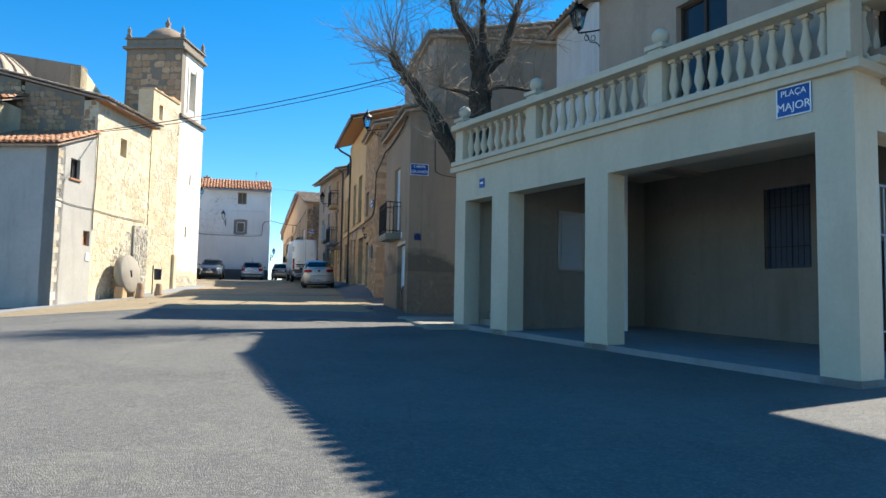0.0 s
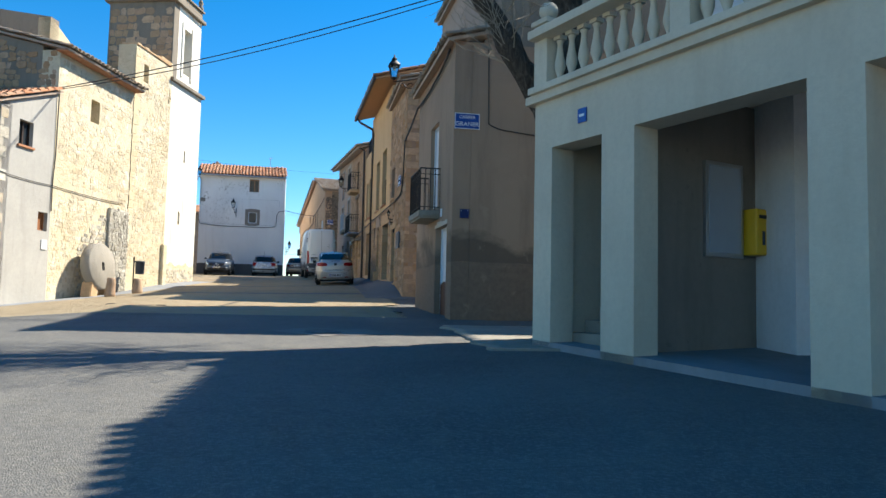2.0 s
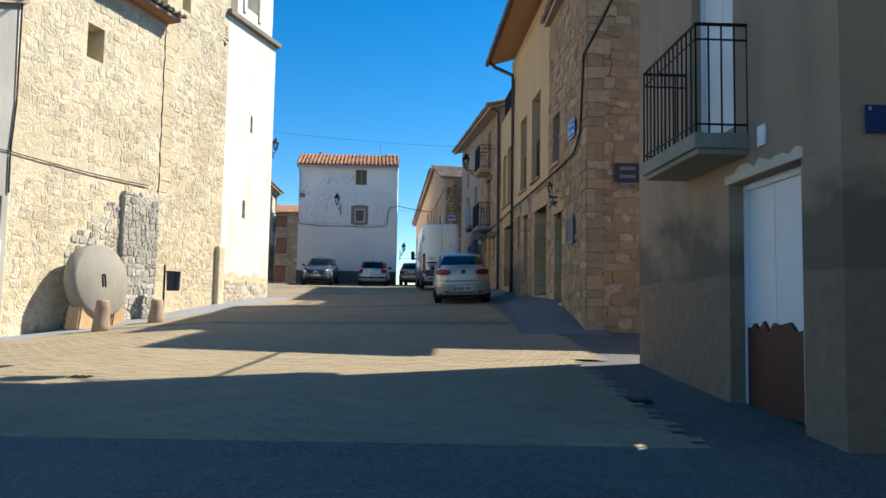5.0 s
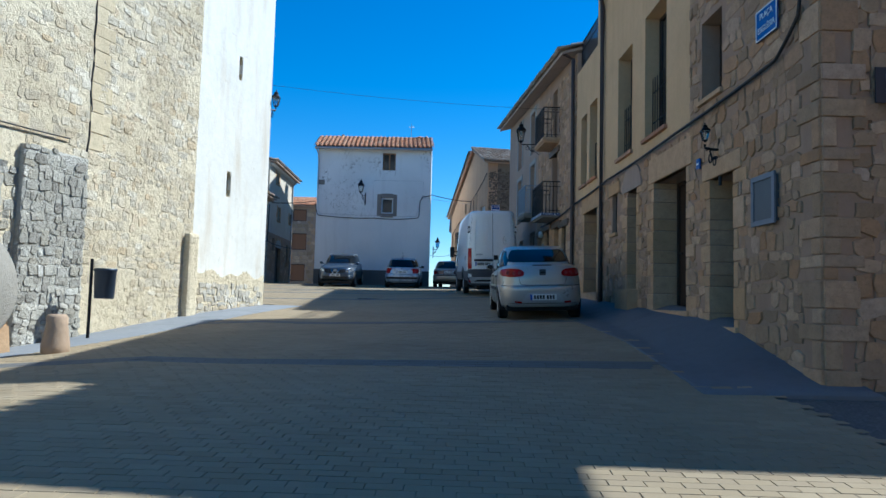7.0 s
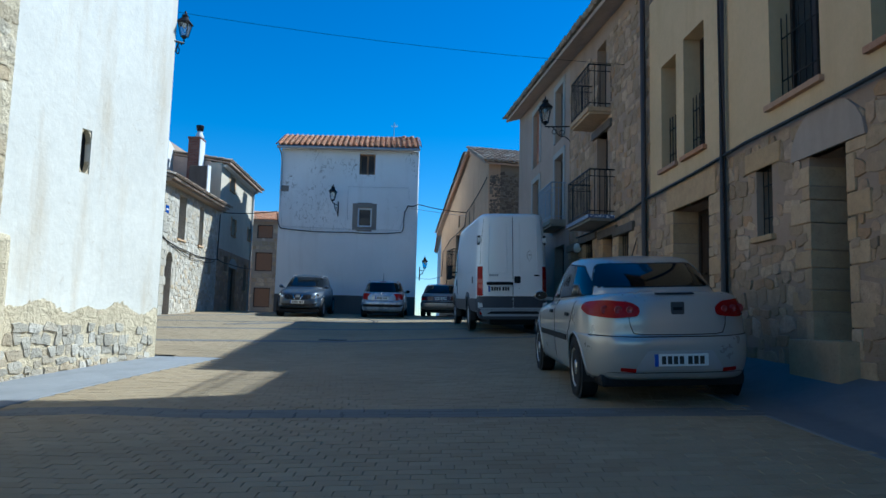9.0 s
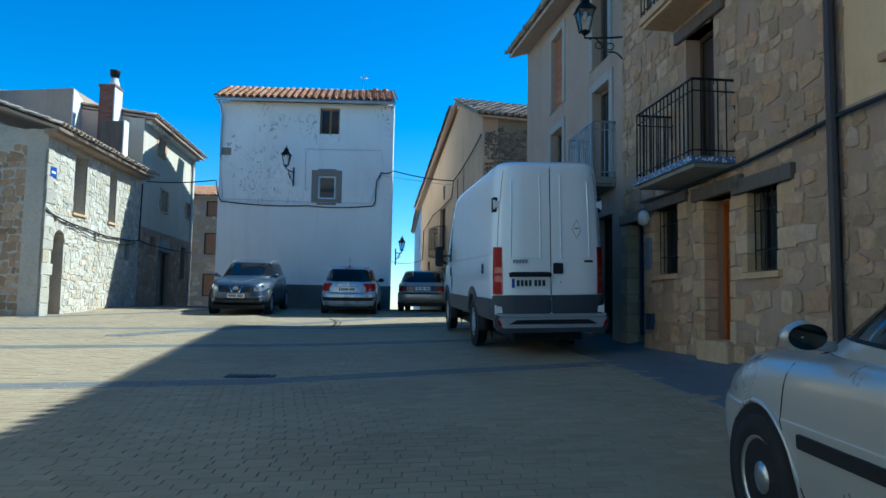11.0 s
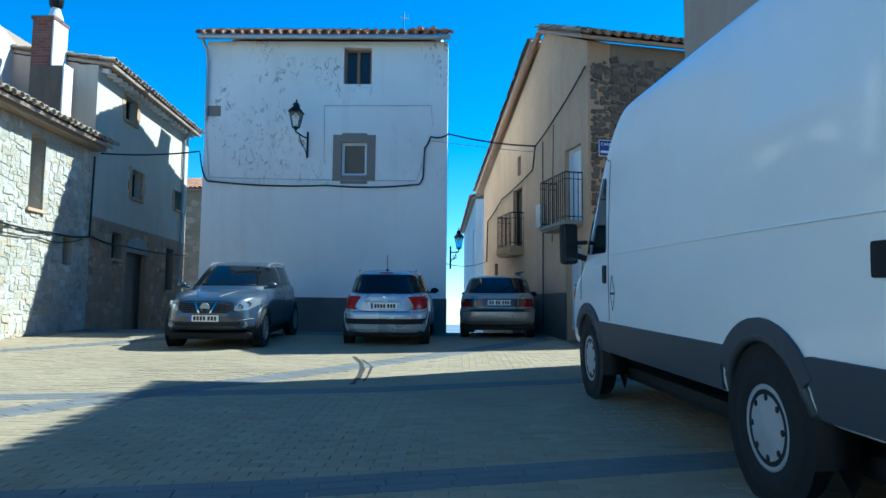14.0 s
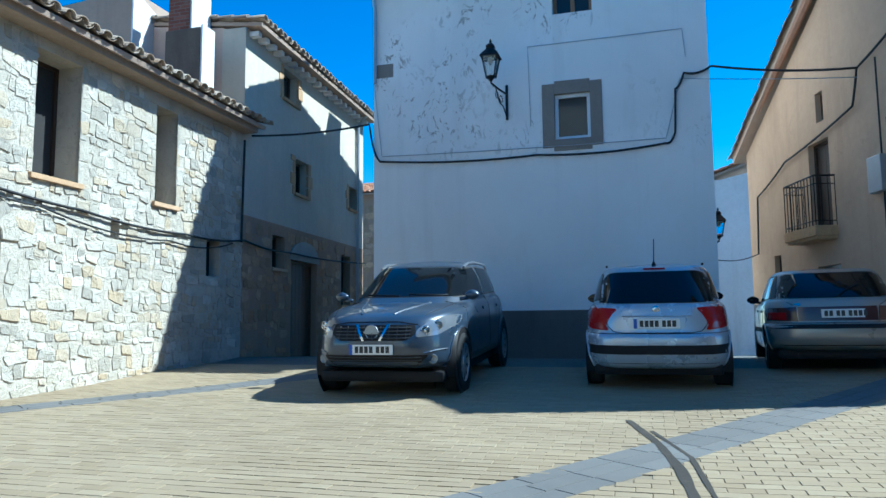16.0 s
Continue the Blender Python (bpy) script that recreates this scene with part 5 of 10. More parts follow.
def balcony(root, face, s0, s1, z, out, high, slab_mat, thick=0.1, gap=0.11, mat=None, name="balcony", label="", panel=None):
    """A slab with an iron rail on three sides."""
    sg = 1 if face.m(0, 0, 0).col[0].xy.dot(face.u) > 0 else -1
    xa, xb = sorted((s0 * sg, s1 * sg))
    m = face.m(0, 0, 0)
    bm = B()
    box(bm, (xa, -out, z - thick), (xb, 0.0, z), m, 0.015)
    box(bm, (xa + 0.03, -out + 0.04, z - thick - 0.05), (xb - 0.03, 0.0, z - thick + 0.01), m, 0.015)
    slab = part(name, bm, slab_mat, root, label)
    y = -out + 0.03
    for (x0, y0), (x1, y1) in (((xa + 0.03, y), (xb - 0.03, y)), ((xa + 0.03, y), (xa + 0.03, 0.0)), ((xb - 0.03, y), (xb - 0.03, 0.0))):
        for zz, rr in ((z + 0.08, 0.01), (z + high, 0.016), (z + high - 0.14, 0.009)):
            bm = B()
            tube(bm, [m @ Vector((x0, y0, zz)), m @ Vector((x1, y1, zz))], rr, 6)
            part("rail", bm, mat or M["iron"], slab, "iron rail")
        n = max(2, round(math.hypot(x1 - x0, y1 - y0) / gap))
        for k in range(n + 1):
            t = k / n
            p = Vector((x0 + (x1 - x0) * t, y0 + (y1 - y0) * t, 0))
            bm = B()
            tube(bm, [m @ (p + Vector((0, 0, z))), m @ (p + Vector((0, 0, z + high)))], 0.009, 6)
            part("bar", bm, mat or M["iron"], slab, "iron bar")
    return slab


corner_house()

def gable_house():
    root = thing("house", "white gabled house standing behind the terrace", "house", at=(11, 18, 1))
    e = Face(Vector((9.15, 16.6)), Vector((9.15, 20.0)), (-1, 0))
    part("wall", wall(e, 0.8, 9.0, 9.0, 0.4, []), M["render_white"], root, "whitewashed wall")
    f = Face(Vector((9.15, 20.0)), Vector((14.0, 20.0)), (0, 1))
    part("wall", wall(f, 0.8, 9.0, 11.0, 0.4, [], 0.4), M["render_lgrey"], root)
    tiled_roof(root, Vector((8.9, 16.5, 9.0)), Vector((8.9, 20.2, 9.0)), Vector((5.0, 0, 2.0)), M["tile_old"], 14, seed=75, singles=False)
    return root


gable_house()

# ---- stone house with plastered upper floor ----
SA, SB = Vector((5.62, 31.45)), Vector((5.0, 43.0))
sf_ = Face(SA, SB, (-1, 0))


def stone_house():
    root = thing("stone_house", "rubble stone house with cream plaster above and boarded garage doors", "house", at=(7, 36, 2.2))
    s_of = sf_.s_at_y
    low = [(s_of(33.42), s_of(34.2), 1.0, 4.27), (s_of(35.05), s_of(36.6), 1.0, 4.63), (s_of(37.55), s_of(38.2), 1.0, 4.71), (s_of(38.95), s_of(39.32), 4.0, 4.8), (s_of(40.6), s_of(41.95), 1.0, 4.74)]
    up = [(s_of(33.8), s_of(34.5), 5.45, 6.58), (s_of(36.0), s_of(37.15), 5.5, 7.75), (s_of(37.95), s_of(38.95), 5.5, 7.6), (s_of(40.75), s_of(41.5), 5.5, 7.35), (s_of(41.8), s_of(42.45), 5.5, 7.25)]
    sp = s_of(34.95)
    sw = s_of(40.75)
    lw = part("wall", wall(sf_, 1.0, 5.2, 5.2, 0.5, low), M["mortar"], root, "rubble stone ground floor")
    uw = part("wall", wall(sf_, 5.2, 9.0, 9.0, 0.5, [up[0]], 0.0, sp), M["mortar"], root, "rubble stone upper corner")
    part("wall", wall(sf_, 5.2, 10.0, 10.0, 0.5, up[1:3], sp, sw), M["render_cream"], root, "smooth cream plaster upper floor")
    part("wall", wall(sf_, 5.2, 8.6, 8.6, 0.5, up[3:], sw, sf_.len), M["render_cream"], root)
    lining(root, sf_, low + up, 0.48)
    near = (0, s_of(36.9), 1.4, 5.2)
    k1, q1 = rubble(sf_, lw, M["stone"], 0.35, sf_.len, lambda s: 1.6, 5.15, low, (0.1, 0.24), (0.11, 0.38), 0.95, 0.03, near, 300, 61)
    later(k1, q1, lw, "stone")
    k2, q2 = rubble(sf_, uw, M["stone"], 0.3, sp, 5.2, 8.95, [up[0]], (0.12, 0.26), (0.16, 0.45), 1.0, 0.028, (0, sp, 5.2, 7.5), 140, 62)
    later(k2, q2, uw, "stone")
    ss = Face(SA, Vector((15, 31.6)), (0, -1))
    sw_ = part("wall", wall(ss, 1.0, 9.0, 9.6, 0.5, [], 0.5), M["mortar"], root, "rubble stone side wall on the alley")
    k3, q3 = rubble(ss, sw_, M["stone"], 0.3, 4.5, 1.5, 8.9, (), (0.12, 0.26), (0.14, 0.45), 1.0, 0.03, (0, 1.5, 1.5, 7), 120, 63)
    later(k3, q3, sw_, "stone")
    quoins(lw, sf_, 0.0, 1.4, 8.9, M["stone"], 1, (0.12, 0.34), (0.16, 0.4), 0.024, 64)
    quoins(sw_, ss, 0.0, 1.4, 8.9, M["stone"], 1, (0.12, 0.34), (0.16, 0.4), 0.024, 64)
    # dressed jambs and lintels
    sg = 1 if sf_.m(0, 0, 0).col[0].xy.dot(sf_.u) > 0 else -1
    for k, (a, b, z0, z1) in enumerate(low):
        if k != 3:
            quoins(lw, sf_, a, 2.0 + 0.1 * k, z1, M["quoin"], -1, (0.14, 0.4), (0.12, 0.34), 0.02, 70 + k, "jamb_stone", 0.39)
            quoins(lw, sf_, b, 2.0 + 0.1 * k, z1, M["quoin"], 1, (0.14, 0.4), (0.12, 0.34), 0.02, 80 + k, "jamb_stone", 0.39)
        xa, xb = sorted((a * sg, b * sg))
        bm = B()
        if k == 2:
            poly = [(xa - 0.3, z1)] + [((xa + xb) / 2 + ((xb - xa) / 2 + 0.3) * math.cos(t), z1 + 0.5 * math.sin(t)) for t in [math.pi - k2 * math.pi / 10 for k2 in range(1, 10)]] + [(xb + 0.3, z1)]
            prism(bm, poly, 0.12, sf_.m(0, 0, 0.035))
            part("lintel", bm, M["render_beige"], lw, "pale arched lunette over the door")
        else:
            box(bm, (xa - 0.22, -0.035, z1), (xb + 0.22, 0.1, z1 + (0.42 if k in (1, 4) else 0.24)), sf_.m(0, 0, 0), 0.02)
            part("lintel", bm, M["quoin"], lw, "long dressed stone lintel")
    labels = ("dark boarded house door", "wide dark boarded garage door", "narrow dark boarded door", "", "dark boarded garage door")
    for k, (a, b, z0, z1) in enumerate(low):
        y = sf_.p((a + b) / 2, 0).y
        zb = {0: 2.28, 1: 2.46, 2: 2.82, 4: 2.8}.get(k, z0)
        if k == 3:
            window(root, sf_, a, b, z0, z1, 0.2, M["iron"], M["quoin"], 1, grille=1.0)
        else:
            door(root, sf_, a, b, zb, z1, M["wood_dark"], 0.4, 6 if k in (1, 4) else 4, labels[k])
            bm = B()
            xa, xb = sorted((a * sg, b * sg))
            box(bm, (xa - 0.1, -0.22 if k == 2 else -0.05, 1.5), (xb + 0.1, 0.4, zb), sf_.m(0, 0, 0), 0.02)
            part("door_step", bm, M["quoin"], root)
    for k, (a, b, z0, z1) in enumerate(up):
        window(root, sf_, a, b, z0, z1, 0.26, M["wood_dark"], M["quoin"] if k == 0 else M["tile"], 2, grille=0.0 if k == 0 else 0.5, label="tall brown window with a low iron guard" if k else "brown window in a stone surround")
    # roof with pine soffit and gutter
    e0, e1 = sf_.p(s_of(34.3), 10.05, 0.75), sf_.p(s_of(40.9), 10.05, 0.75)
    tiled_roof(root, e0, e1, Vector((6.0, 0, 1.7)), M["tile"], 16, seed=55, slab_mat=M["wood_soffit"])
    bm = B()
    tube(bm, [e0 + Vector((-0.05, 0, -0.06)), e1 + Vector((-0.05, 0, -0.06))], 0.07, 8)
    part("gutter", bm, M["pipe"], root, "dark brown gutter")
    q = s_of(40.05)
    bm = B()
    tube(bm, [sf_.p(s_of(40.6), 9.95, 0.72), sf_.p(s_of(40.4), 9.75, 0.6), sf_.p(q, 9.4, 0.1), sf_.p(q, 9.2, 0.07), sf_.p(q, 2.5, 0.07)], 0.055, 8)
    part("downpipe", bm, M["pipe"], root, "dark brown downpipe")
    tiled_roof(root, sf_.p(-0.4, 9.02, 0.3), sf_.p(sp, 9.02, 0.15), Vector((5.0, 0, 1.3)), M["tile_old"], 13, seed=56)
    # low parapet rail over the plaster end
    bm = B()
    tube(bm, [sf_.p(sw, 9.46, -0.12), sf_.p(sf_.len, 9.46, -0.12)], 0.018, 6)
    tr = part("terrace_rail", bm, M["iron"], root, "dark terrace railing")
    bars(tr, M["iron"], sf_, sw, sf_.len, 8.6, 9.45, -0.12, 0.12, 0.012, 2)
    bm = B()
    box(bm, (s_of(32.3) * sg if sg > 0 else -s_of(32.8), -0.06, 3.5), (s_of(32.8) * sg if sg > 0 else -s_of(32.3), 0.02, 4.02), sf_.m(0, 0, 0), 0.01)
    mc = part("meter_cabinet", bm, M["cabinet_grey"], root, "dark blue-grey meter cabinet")
    xa, xb = sorted((s_of(32.3) * sg, s_of(32.8) * sg))
    bm = B()
    for lo, hi in (((xa - 0.03, 3.47), (xa + 0.03, 4.05)), ((xb - 0.03, 3.47), (xb + 0.03, 4.05)), ((xa + 0.03, 3.47), (xb - 0.03, 3.53)), ((xa + 0.03, 3.99), (xb - 0.03, 4.05))):
        box(bm, (lo[0], -0.075, lo[1]), (hi[0], -0.05, hi[1]), sf_.m(0, 0, 0), 0.004)
    part("cabinet_frame", bm, M["cabinet_frame"], mc, "grey steel frame")
    # strips of a fly curtain hanging in the first doorway
    for k in range(4):
        q = low[0][0] + 0.08 + 0.05 * k
        bm = B()
        tube(bm, [sf_.p(q + 0.02 * k, 4.1 - 0.1 * k, -0.2), sf_.p(q, 3.6, -0.18), sf_.p(q, 2.6, -0.16)], 0.012, 6)
        part("curtain_strip", bm, M["white_plastic"], root, "pale plastic strip of a door curtain")
    return root


stone_house()

# ---- house with the two iron balconies ----
BA, BB = Vector((5.0, 43.0)), Vector((4.0, 54.2))
bf = Upper(BA, BB, (-1, 0), fixed=True)


def balcony_house():
    root = thing("balcony_house", "tall old house, rubble stone and grey plaster, with iron balconies", "house", at=(6, 48, 2.8))
    s_of = bf.s_at_y
    sp = s_of(47.4)
    low = [(s_of(43.05), s_of(43.65), 3.78, 4.68), (s_of(44.0), s_of(44.65), 2.0, 4.74), (s_of(45.35), s_of(46.15), 3.85, 4.8), (s_of(46.5), s_of(47.2), 2.0, 4.72)]
    up = [(s_of(44.35), s_of(45.1), 5.12, 7.0), (s_of(44.45), s_of(45.1), 7.4, 9.0)]
    pl_low = [(s_of(47.9), s_of(48.9), 2.2, 5.0), (s_of(50.4), s_of(51.2), 2.3, 4.9)]
    pl = [(s_of(48.0), s_of(48.9), 5.6, 7.4), (s_of(48.05), s_of(48.9), 7.85, 9.3), (s_of(50.9), s_of(51.8), 5.6, 7.3), (s_of(50.9), s_of(51.8), 7.8, 9.5)]
    tp = lambda s: 9.2 + 0.9 * s / bf.len
    st = part("wall", wall(bf, 1.8, tp(0), tp(sp), 0.5, low + up, 0, sp), M["mortar"], root, "rubble stone front")
    pw = part("wall", wall(bf, 1.8, tp(sp), tp(bf.len), 0.5, pl_low + pl, sp, bf.len), M["render_beige"], root, "grey-beige plaster front")
    lining(root, bf, low + up + pl_low + pl, 0.48)
    k1, q1 = rubble(bf, st, M["stone"], 0, sp, 2.3, lambda s: 9.1, low + up, (0.1, 0.26), (0.12, 0.42), 0.93, 0.026, (0, sp, 2.5, 6.8), 300, 65)
    later(k1, q1, st, "stone")
    sg = 1 if bf.m(0, 0, 0).col[0].xy.dot(bf.u) > 0 else -1
    for k, (a, b, z0, z1) in enumerate(low + up[:1]):
        xa, xb = sorted((a * sg, b * sg))
        bm = B()
        box(bm, (xa - 0.25, -0.06, z1), (xb + 0.3, 0.2, z1 + 0.17), bf.m(0, 0, 0), 0.015)
        part("beam_lintel", bm, M["wood_grey"], st, "weathered timber lintel")
    window(root, bf, *low[0], 0.2, M["wood_dark"], M["quoin"], 2, grille=1.0, label="barred brown window")
    window(root, bf, *low[2], 0.2, M["wood_dark"], M["quoin"], 2, grille=1.0, label="barred brown window")
    door(root, bf, low[1][0], low[1][1], 3.0, low[1][3], M["wood_orange"], 0.25, 3, "varnished orange wood front door")
    bm = B()
    xa, xb = sorted((low[1][0] * sg, low[1][1] * sg))
    box(bm, (xa - 0.05, -0.1, 2.3), (xb + 0.05, 0.3, 3.0), bf.m(0, 0, 0), 0.02)
    part("door_step", bm, M["quoin"], root)
    door(root, bf, low[3][0], low[3][1], 2.95, low[3][3], M["dark_blue"], 0.2, 3, "dark blue boarded door")
    bm = B()
    q = bf.p(s_of(46.32), 4.72, 0.02)
    lathe(bm, [(0.001, 0.0), (0.07, 0.0), (0.11, 0.04), (0.12, 0.09), (0.09, 0.14), (0.001, 0.16)], 18, (0, 0, 0), Matrix.Translation(q) @ pose(0, 0, 0, 90, 0, -85))
    part("wall_lamp", bm, M["lamp_glass"], root, "round white wall lamp", smooth=True)
    for a in up:
        door(root, bf, *a, M["wood_dark"], 0.2, 2, "brown glazed balcony door", False)
    slab = balcony(root, bf, s_of(43.85), s_of(45.55), 5.12, 0.55, 0.92, M["render_grey"], 0.07, label="balcony slab edged with patterned tiles")
    xa, xb = sorted((s_of(43.85) * sg, s_of(45.55) * sg))
    for lo, hi in (((xa - 0.012, -0.564), (xb + 0.012, -0.552)), ((xa - 0.012, -0.552), (xa - 0.002, -0.002)), ((xb + 0.002, -0.552), (xb + 0.012, -0.002))):
        bm = B()
        box(bm, (lo[0], lo[1], 5.05), (hi[0], hi[1], 5.125), bf.m(0, 0, 0), 0.003)
        part("tile_edge", bm, M["edge_tiles"], slab, "white and blue patterned edge tiles")
    # jambs of the ground floor openings
    for k, (a, b, z0, z1) in enumerate(low):
        zb = max(z0, 2.6)
        for s, side, seed in ((a, -1, 120), (b, 1, 130)):
            quoins(st, bf, s, zb, z1, M["quoin"], side, (0.12, 0.3), (0.1, 0.28), 0.018, seed + k, "jamb_stone", 0.17)
    # small boxes beside the blue door
    for y0, y1, z0, z1, mat, lab in ((46.2, 46.38, 3.95, 4.42, M["cabinet_frame"], "pale grey meter box"), (46.15, 46.38, 3.06, 3.3, M["dark_blue"], "blue hatch near the ground")):
        xa, xb = sorted((s_of(y0) * sg, s_of(y1) * sg))
        bm = B()
        box(bm, (xa, -0.05, z0), (xb, 0.02, z1), bf.m(0, 0, 0), 0.008)
        part("meter_box", bm, mat, root, lab)
    balcony(root, bf, s_of(44.1), s_of(45.5), 7.4, 0.5, 0.9, M["quoin"], 0.1)
    # plaster side: framed openings
    for k, (a, b, z0, z1) in enumerate(pl):
        xa, xb = sorted((a * sg, b * sg))
        bm = B()
        box(bm, (xa - 0.17, -0.03, z0), (xa - 0.003, 0.05, z1 + 0.16), bf.m(0, 0, 0), 0.006)
        box(bm, (xb + 0.003, -0.03, z0), (xb + 0.17, 0.05, z1 + 0.16), bf.m(0, 0, 0), 0.006)
        box(bm, (xa - 0.003, -0.03, z1 + 0.003), (xb + 0.003, 0.05, z1 + 0.16), bf.m(0, 0, 0), 0.006)
        part("window_surround", bm, M["render_lgrey"], pw, "pale cement surround")
        if k == 3:
            z = z0
            while z < z1 - 0.05:
                bm = B()
                box(bm, (xa, 0.1, z + 0.006), (xb, 0.2, min(z + 0.18, z1) - 0.006), bf.m(0, 0, 0), 0.008)
                part("brick", bm, M["brick"], pw)
                z += 0.18
        else:
            window(root, bf, a, b, z0, z1, 0.15, M["wood_grey"], None, 2, label="old window with faded shutters")
    for a, b, z0, z1 in pl_low:
        y = bf.p((a + b) / 2, 0).y
        door(root, bf, a, b, G(4.5, y) + 0.05, z1, M["wood_dark"], 0.22, 4, "dark boarded door")
    balcony(root, bf, s_of(47.7), s_of(49.2), 5.6, 0.42, 0.95, M["concrete_patch"], 0.12, mat=M["galv"], label="balcony with a grey painted railing")
    # end wall and roof
    nf = Upper(BB, Vector((15, 55.2)), (0, 1))
    part("wall", wall(nf, 1.8, tp(bf.len), tp(bf.len) + 1.8, 0.5, [], 0.5), M["render_beige"], root)
    tiled_roof(root, bf.p(-0.05, 9.22, 0.45), bf.p(bf.len + 0.3, 10.14, 0.45), Vector((6.5, 0.5, 1.9)), M["tile_old"], 17, seed=57)
    bm = B()
    tube(bm, [bf.p(0.08, 9.2, 0.4), bf.p(0.08, 9.05, 0.1), bf.p(0.08, 2.6, 0.07)], 0.05, 8)
    part("downpipe", bm, M["pipe"], root, "dark brown downpipe")
    return root


balcony_house()

# ---- yellow house, white houses and the street beyond ----
YA, YB = Vector((3.15, 57.7)), Vector((1.3, 65.0))
yf = Upper(YA, YB, (-1, 0))


def yellow_house():
    root = thing("yellow_house", "long ochre rendered house with iron balconies and a stone gable end", "house", at=(4.5, 62, 3.1))
    s_of = yf.s_at_y
    sr = s_of(60.0)
    o1 = [(s_of(58.07), s_of(58.86), 2.0, 5.08), (s_of(58.05), s_of(58.88), 5.62, 7.25)]
    o2 = [(s_of(61.6), s_of(62.3), 5.42, 6.95), (s_of(61.45), s_of(62.2), 2.0, 4.75), (s_of(61.7), s_of(61.95), 7.28, 7.8), (s_of(63.6), s_of(63.9), 4.0, 5.1)]
    part("wall", wall(yf, 1.5, 9.3, 10.4, 0.5, o1, 0.0, sr), M["render_yellow"], root, "ochre rendered gable wall")
    sm = s_of(63.0)
    part("wall", wall(yf, 1.5, 10.4, 8.63, 0.5, o2[:3], sr, sm), M["render_yellow"], root)
    part("wall", wall(yf, 1.5, 8.63, 7.45, 0.5, o2[3:], sm, yf.len), M["render_yellow"], root)
    lining(root, yf, o1 + o2, 0.48)
    sg = 1 if yf.m(0, 0, 0).col[0].xy.dot(yf.u) > 0 else -1
    for a, b in ((0.0, o1[0][0]), (o1[0][1], o2[1][0]), (o2[1][1], yf.len)):
        xa, xb = sorted((a * sg, b * sg))
        bm = B()
        box(bm, (xa, -0.012, 1.5), (xb, 0.03, 4.15), yf.m(0, 0, 0), 0.003)
        part("plinth", bm, M["plinth"], root, "dark grey cement plinth")
    sf = Upper(YA, Vector((13.0, 60.2)), (0, -1))
    # Wall and stones here use the darkest rubble tones.
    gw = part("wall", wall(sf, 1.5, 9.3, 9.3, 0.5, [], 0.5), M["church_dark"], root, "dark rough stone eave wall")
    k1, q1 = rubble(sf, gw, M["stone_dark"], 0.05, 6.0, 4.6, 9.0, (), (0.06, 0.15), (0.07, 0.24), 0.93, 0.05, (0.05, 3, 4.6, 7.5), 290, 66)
    later(k1, q1, gw, "stone")
    bm = B()
    box(bm, (0.0, -0.03, 1.5), (9.8, 0.05, 4.3), sf.m(0, 0, 0), 0.0)
    part("render_coat", bm, M["render_beige"], gw, "beige render over the wall foot")
    door(root, yf, o1[0][0] + 0.36, o1[0][1], 3.35, 5.08, M["white_paint"], 0.15, 2, "white painted door leaf beside the dark open half")
    door(root, yf, *o1[1], M["white_paint"], 0.1, 2, "white balcony door", False)
    door(root, yf, *o2[0], M["wood_dark"], 0.1, 2, "brown balcony door", False)
    door(root, yf, o2[1][0], o2[1][1], 3.1, 4.75, M["zinc"], 0.12, 4, "grey metal door")
    window(root, yf, *o2[2], 0.1, M["iron"], None, 1)
    window(root, yf, *o2[3], 0.1, M["wood_dark"], None, 1)
    balcony(root, yf, s_of(57.96), s_of(59.35), 5.6, 0.42, 1.0, M["concrete_patch"], 0.08)
    balcony(root, yf, s_of(61.45), s_of(62.6), 5.4, 0.38, 0.85, M["quoin"], 0.18)
    ew = Vector((9.5, 2.4, 0))
    tiled_roof(root, sf.p(-0.25, 9.32, 0.3), sf.p(9.5, 9.32, 0.3), Vector((-0.62, 2.5, 1.12)), M["tile_old"], 8, seed=58)
    e0 = yf.p(yf.len + 0.3, 7.4, 0.2)
    tiled_roof(root, e0 + ew, e0, Vector((1.23, -4.85, 3.0)), M["tile_old"], 14, seed=59, singles=False)
    bm = B()
    tube(bm, [yf.p(sr, 10.45, 0.12), yf.p(sr, 10.45, 0.1) + ew], 0.11, 8)
    part("ridge_tiles", bm, M["tile_old"], root)
    bm = B()
    tube(bm, [yf.p(-0.1, 9.4, 0.12), yf.p(sr, 10.46, 0.12), yf.p(yf.len + 0.2, 7.5, 0.12)], 0.08, 8)
    part("verge_tiles", bm, M["tile"], root)
    bm = B()
    sg = 1 if yf.m(0, 0, 0).col[0].xy.dot(yf.u) > 0 else -1
    xa, xb = sorted((s_of(59.95) * sg, s_of(60.3) * sg))
    box(bm, (xa, -0.14, 5.7), (xb, 0.0, 6.25), yf.m(0, 0, 0), 0.015)
    part("junction_box", bm, M["zinc"], root, "grey electrical junction box")
    return root


yellow_house()

WX0, WX1, WY = -5.35, 0.18, 59.45
WC = Vector((-0.3, 46.4, 3.75))
WH = Matrix.Translation((0, UP, 0)) @ Matrix.Translation(WC) @ Matrix.Diagonal((1.10, 1.10, 1.10, 1)) @ Matrix.Translation(-WC)
wf = Face(Vector((WX0, WY)), Vector((WX1, WY)), (0, -1))


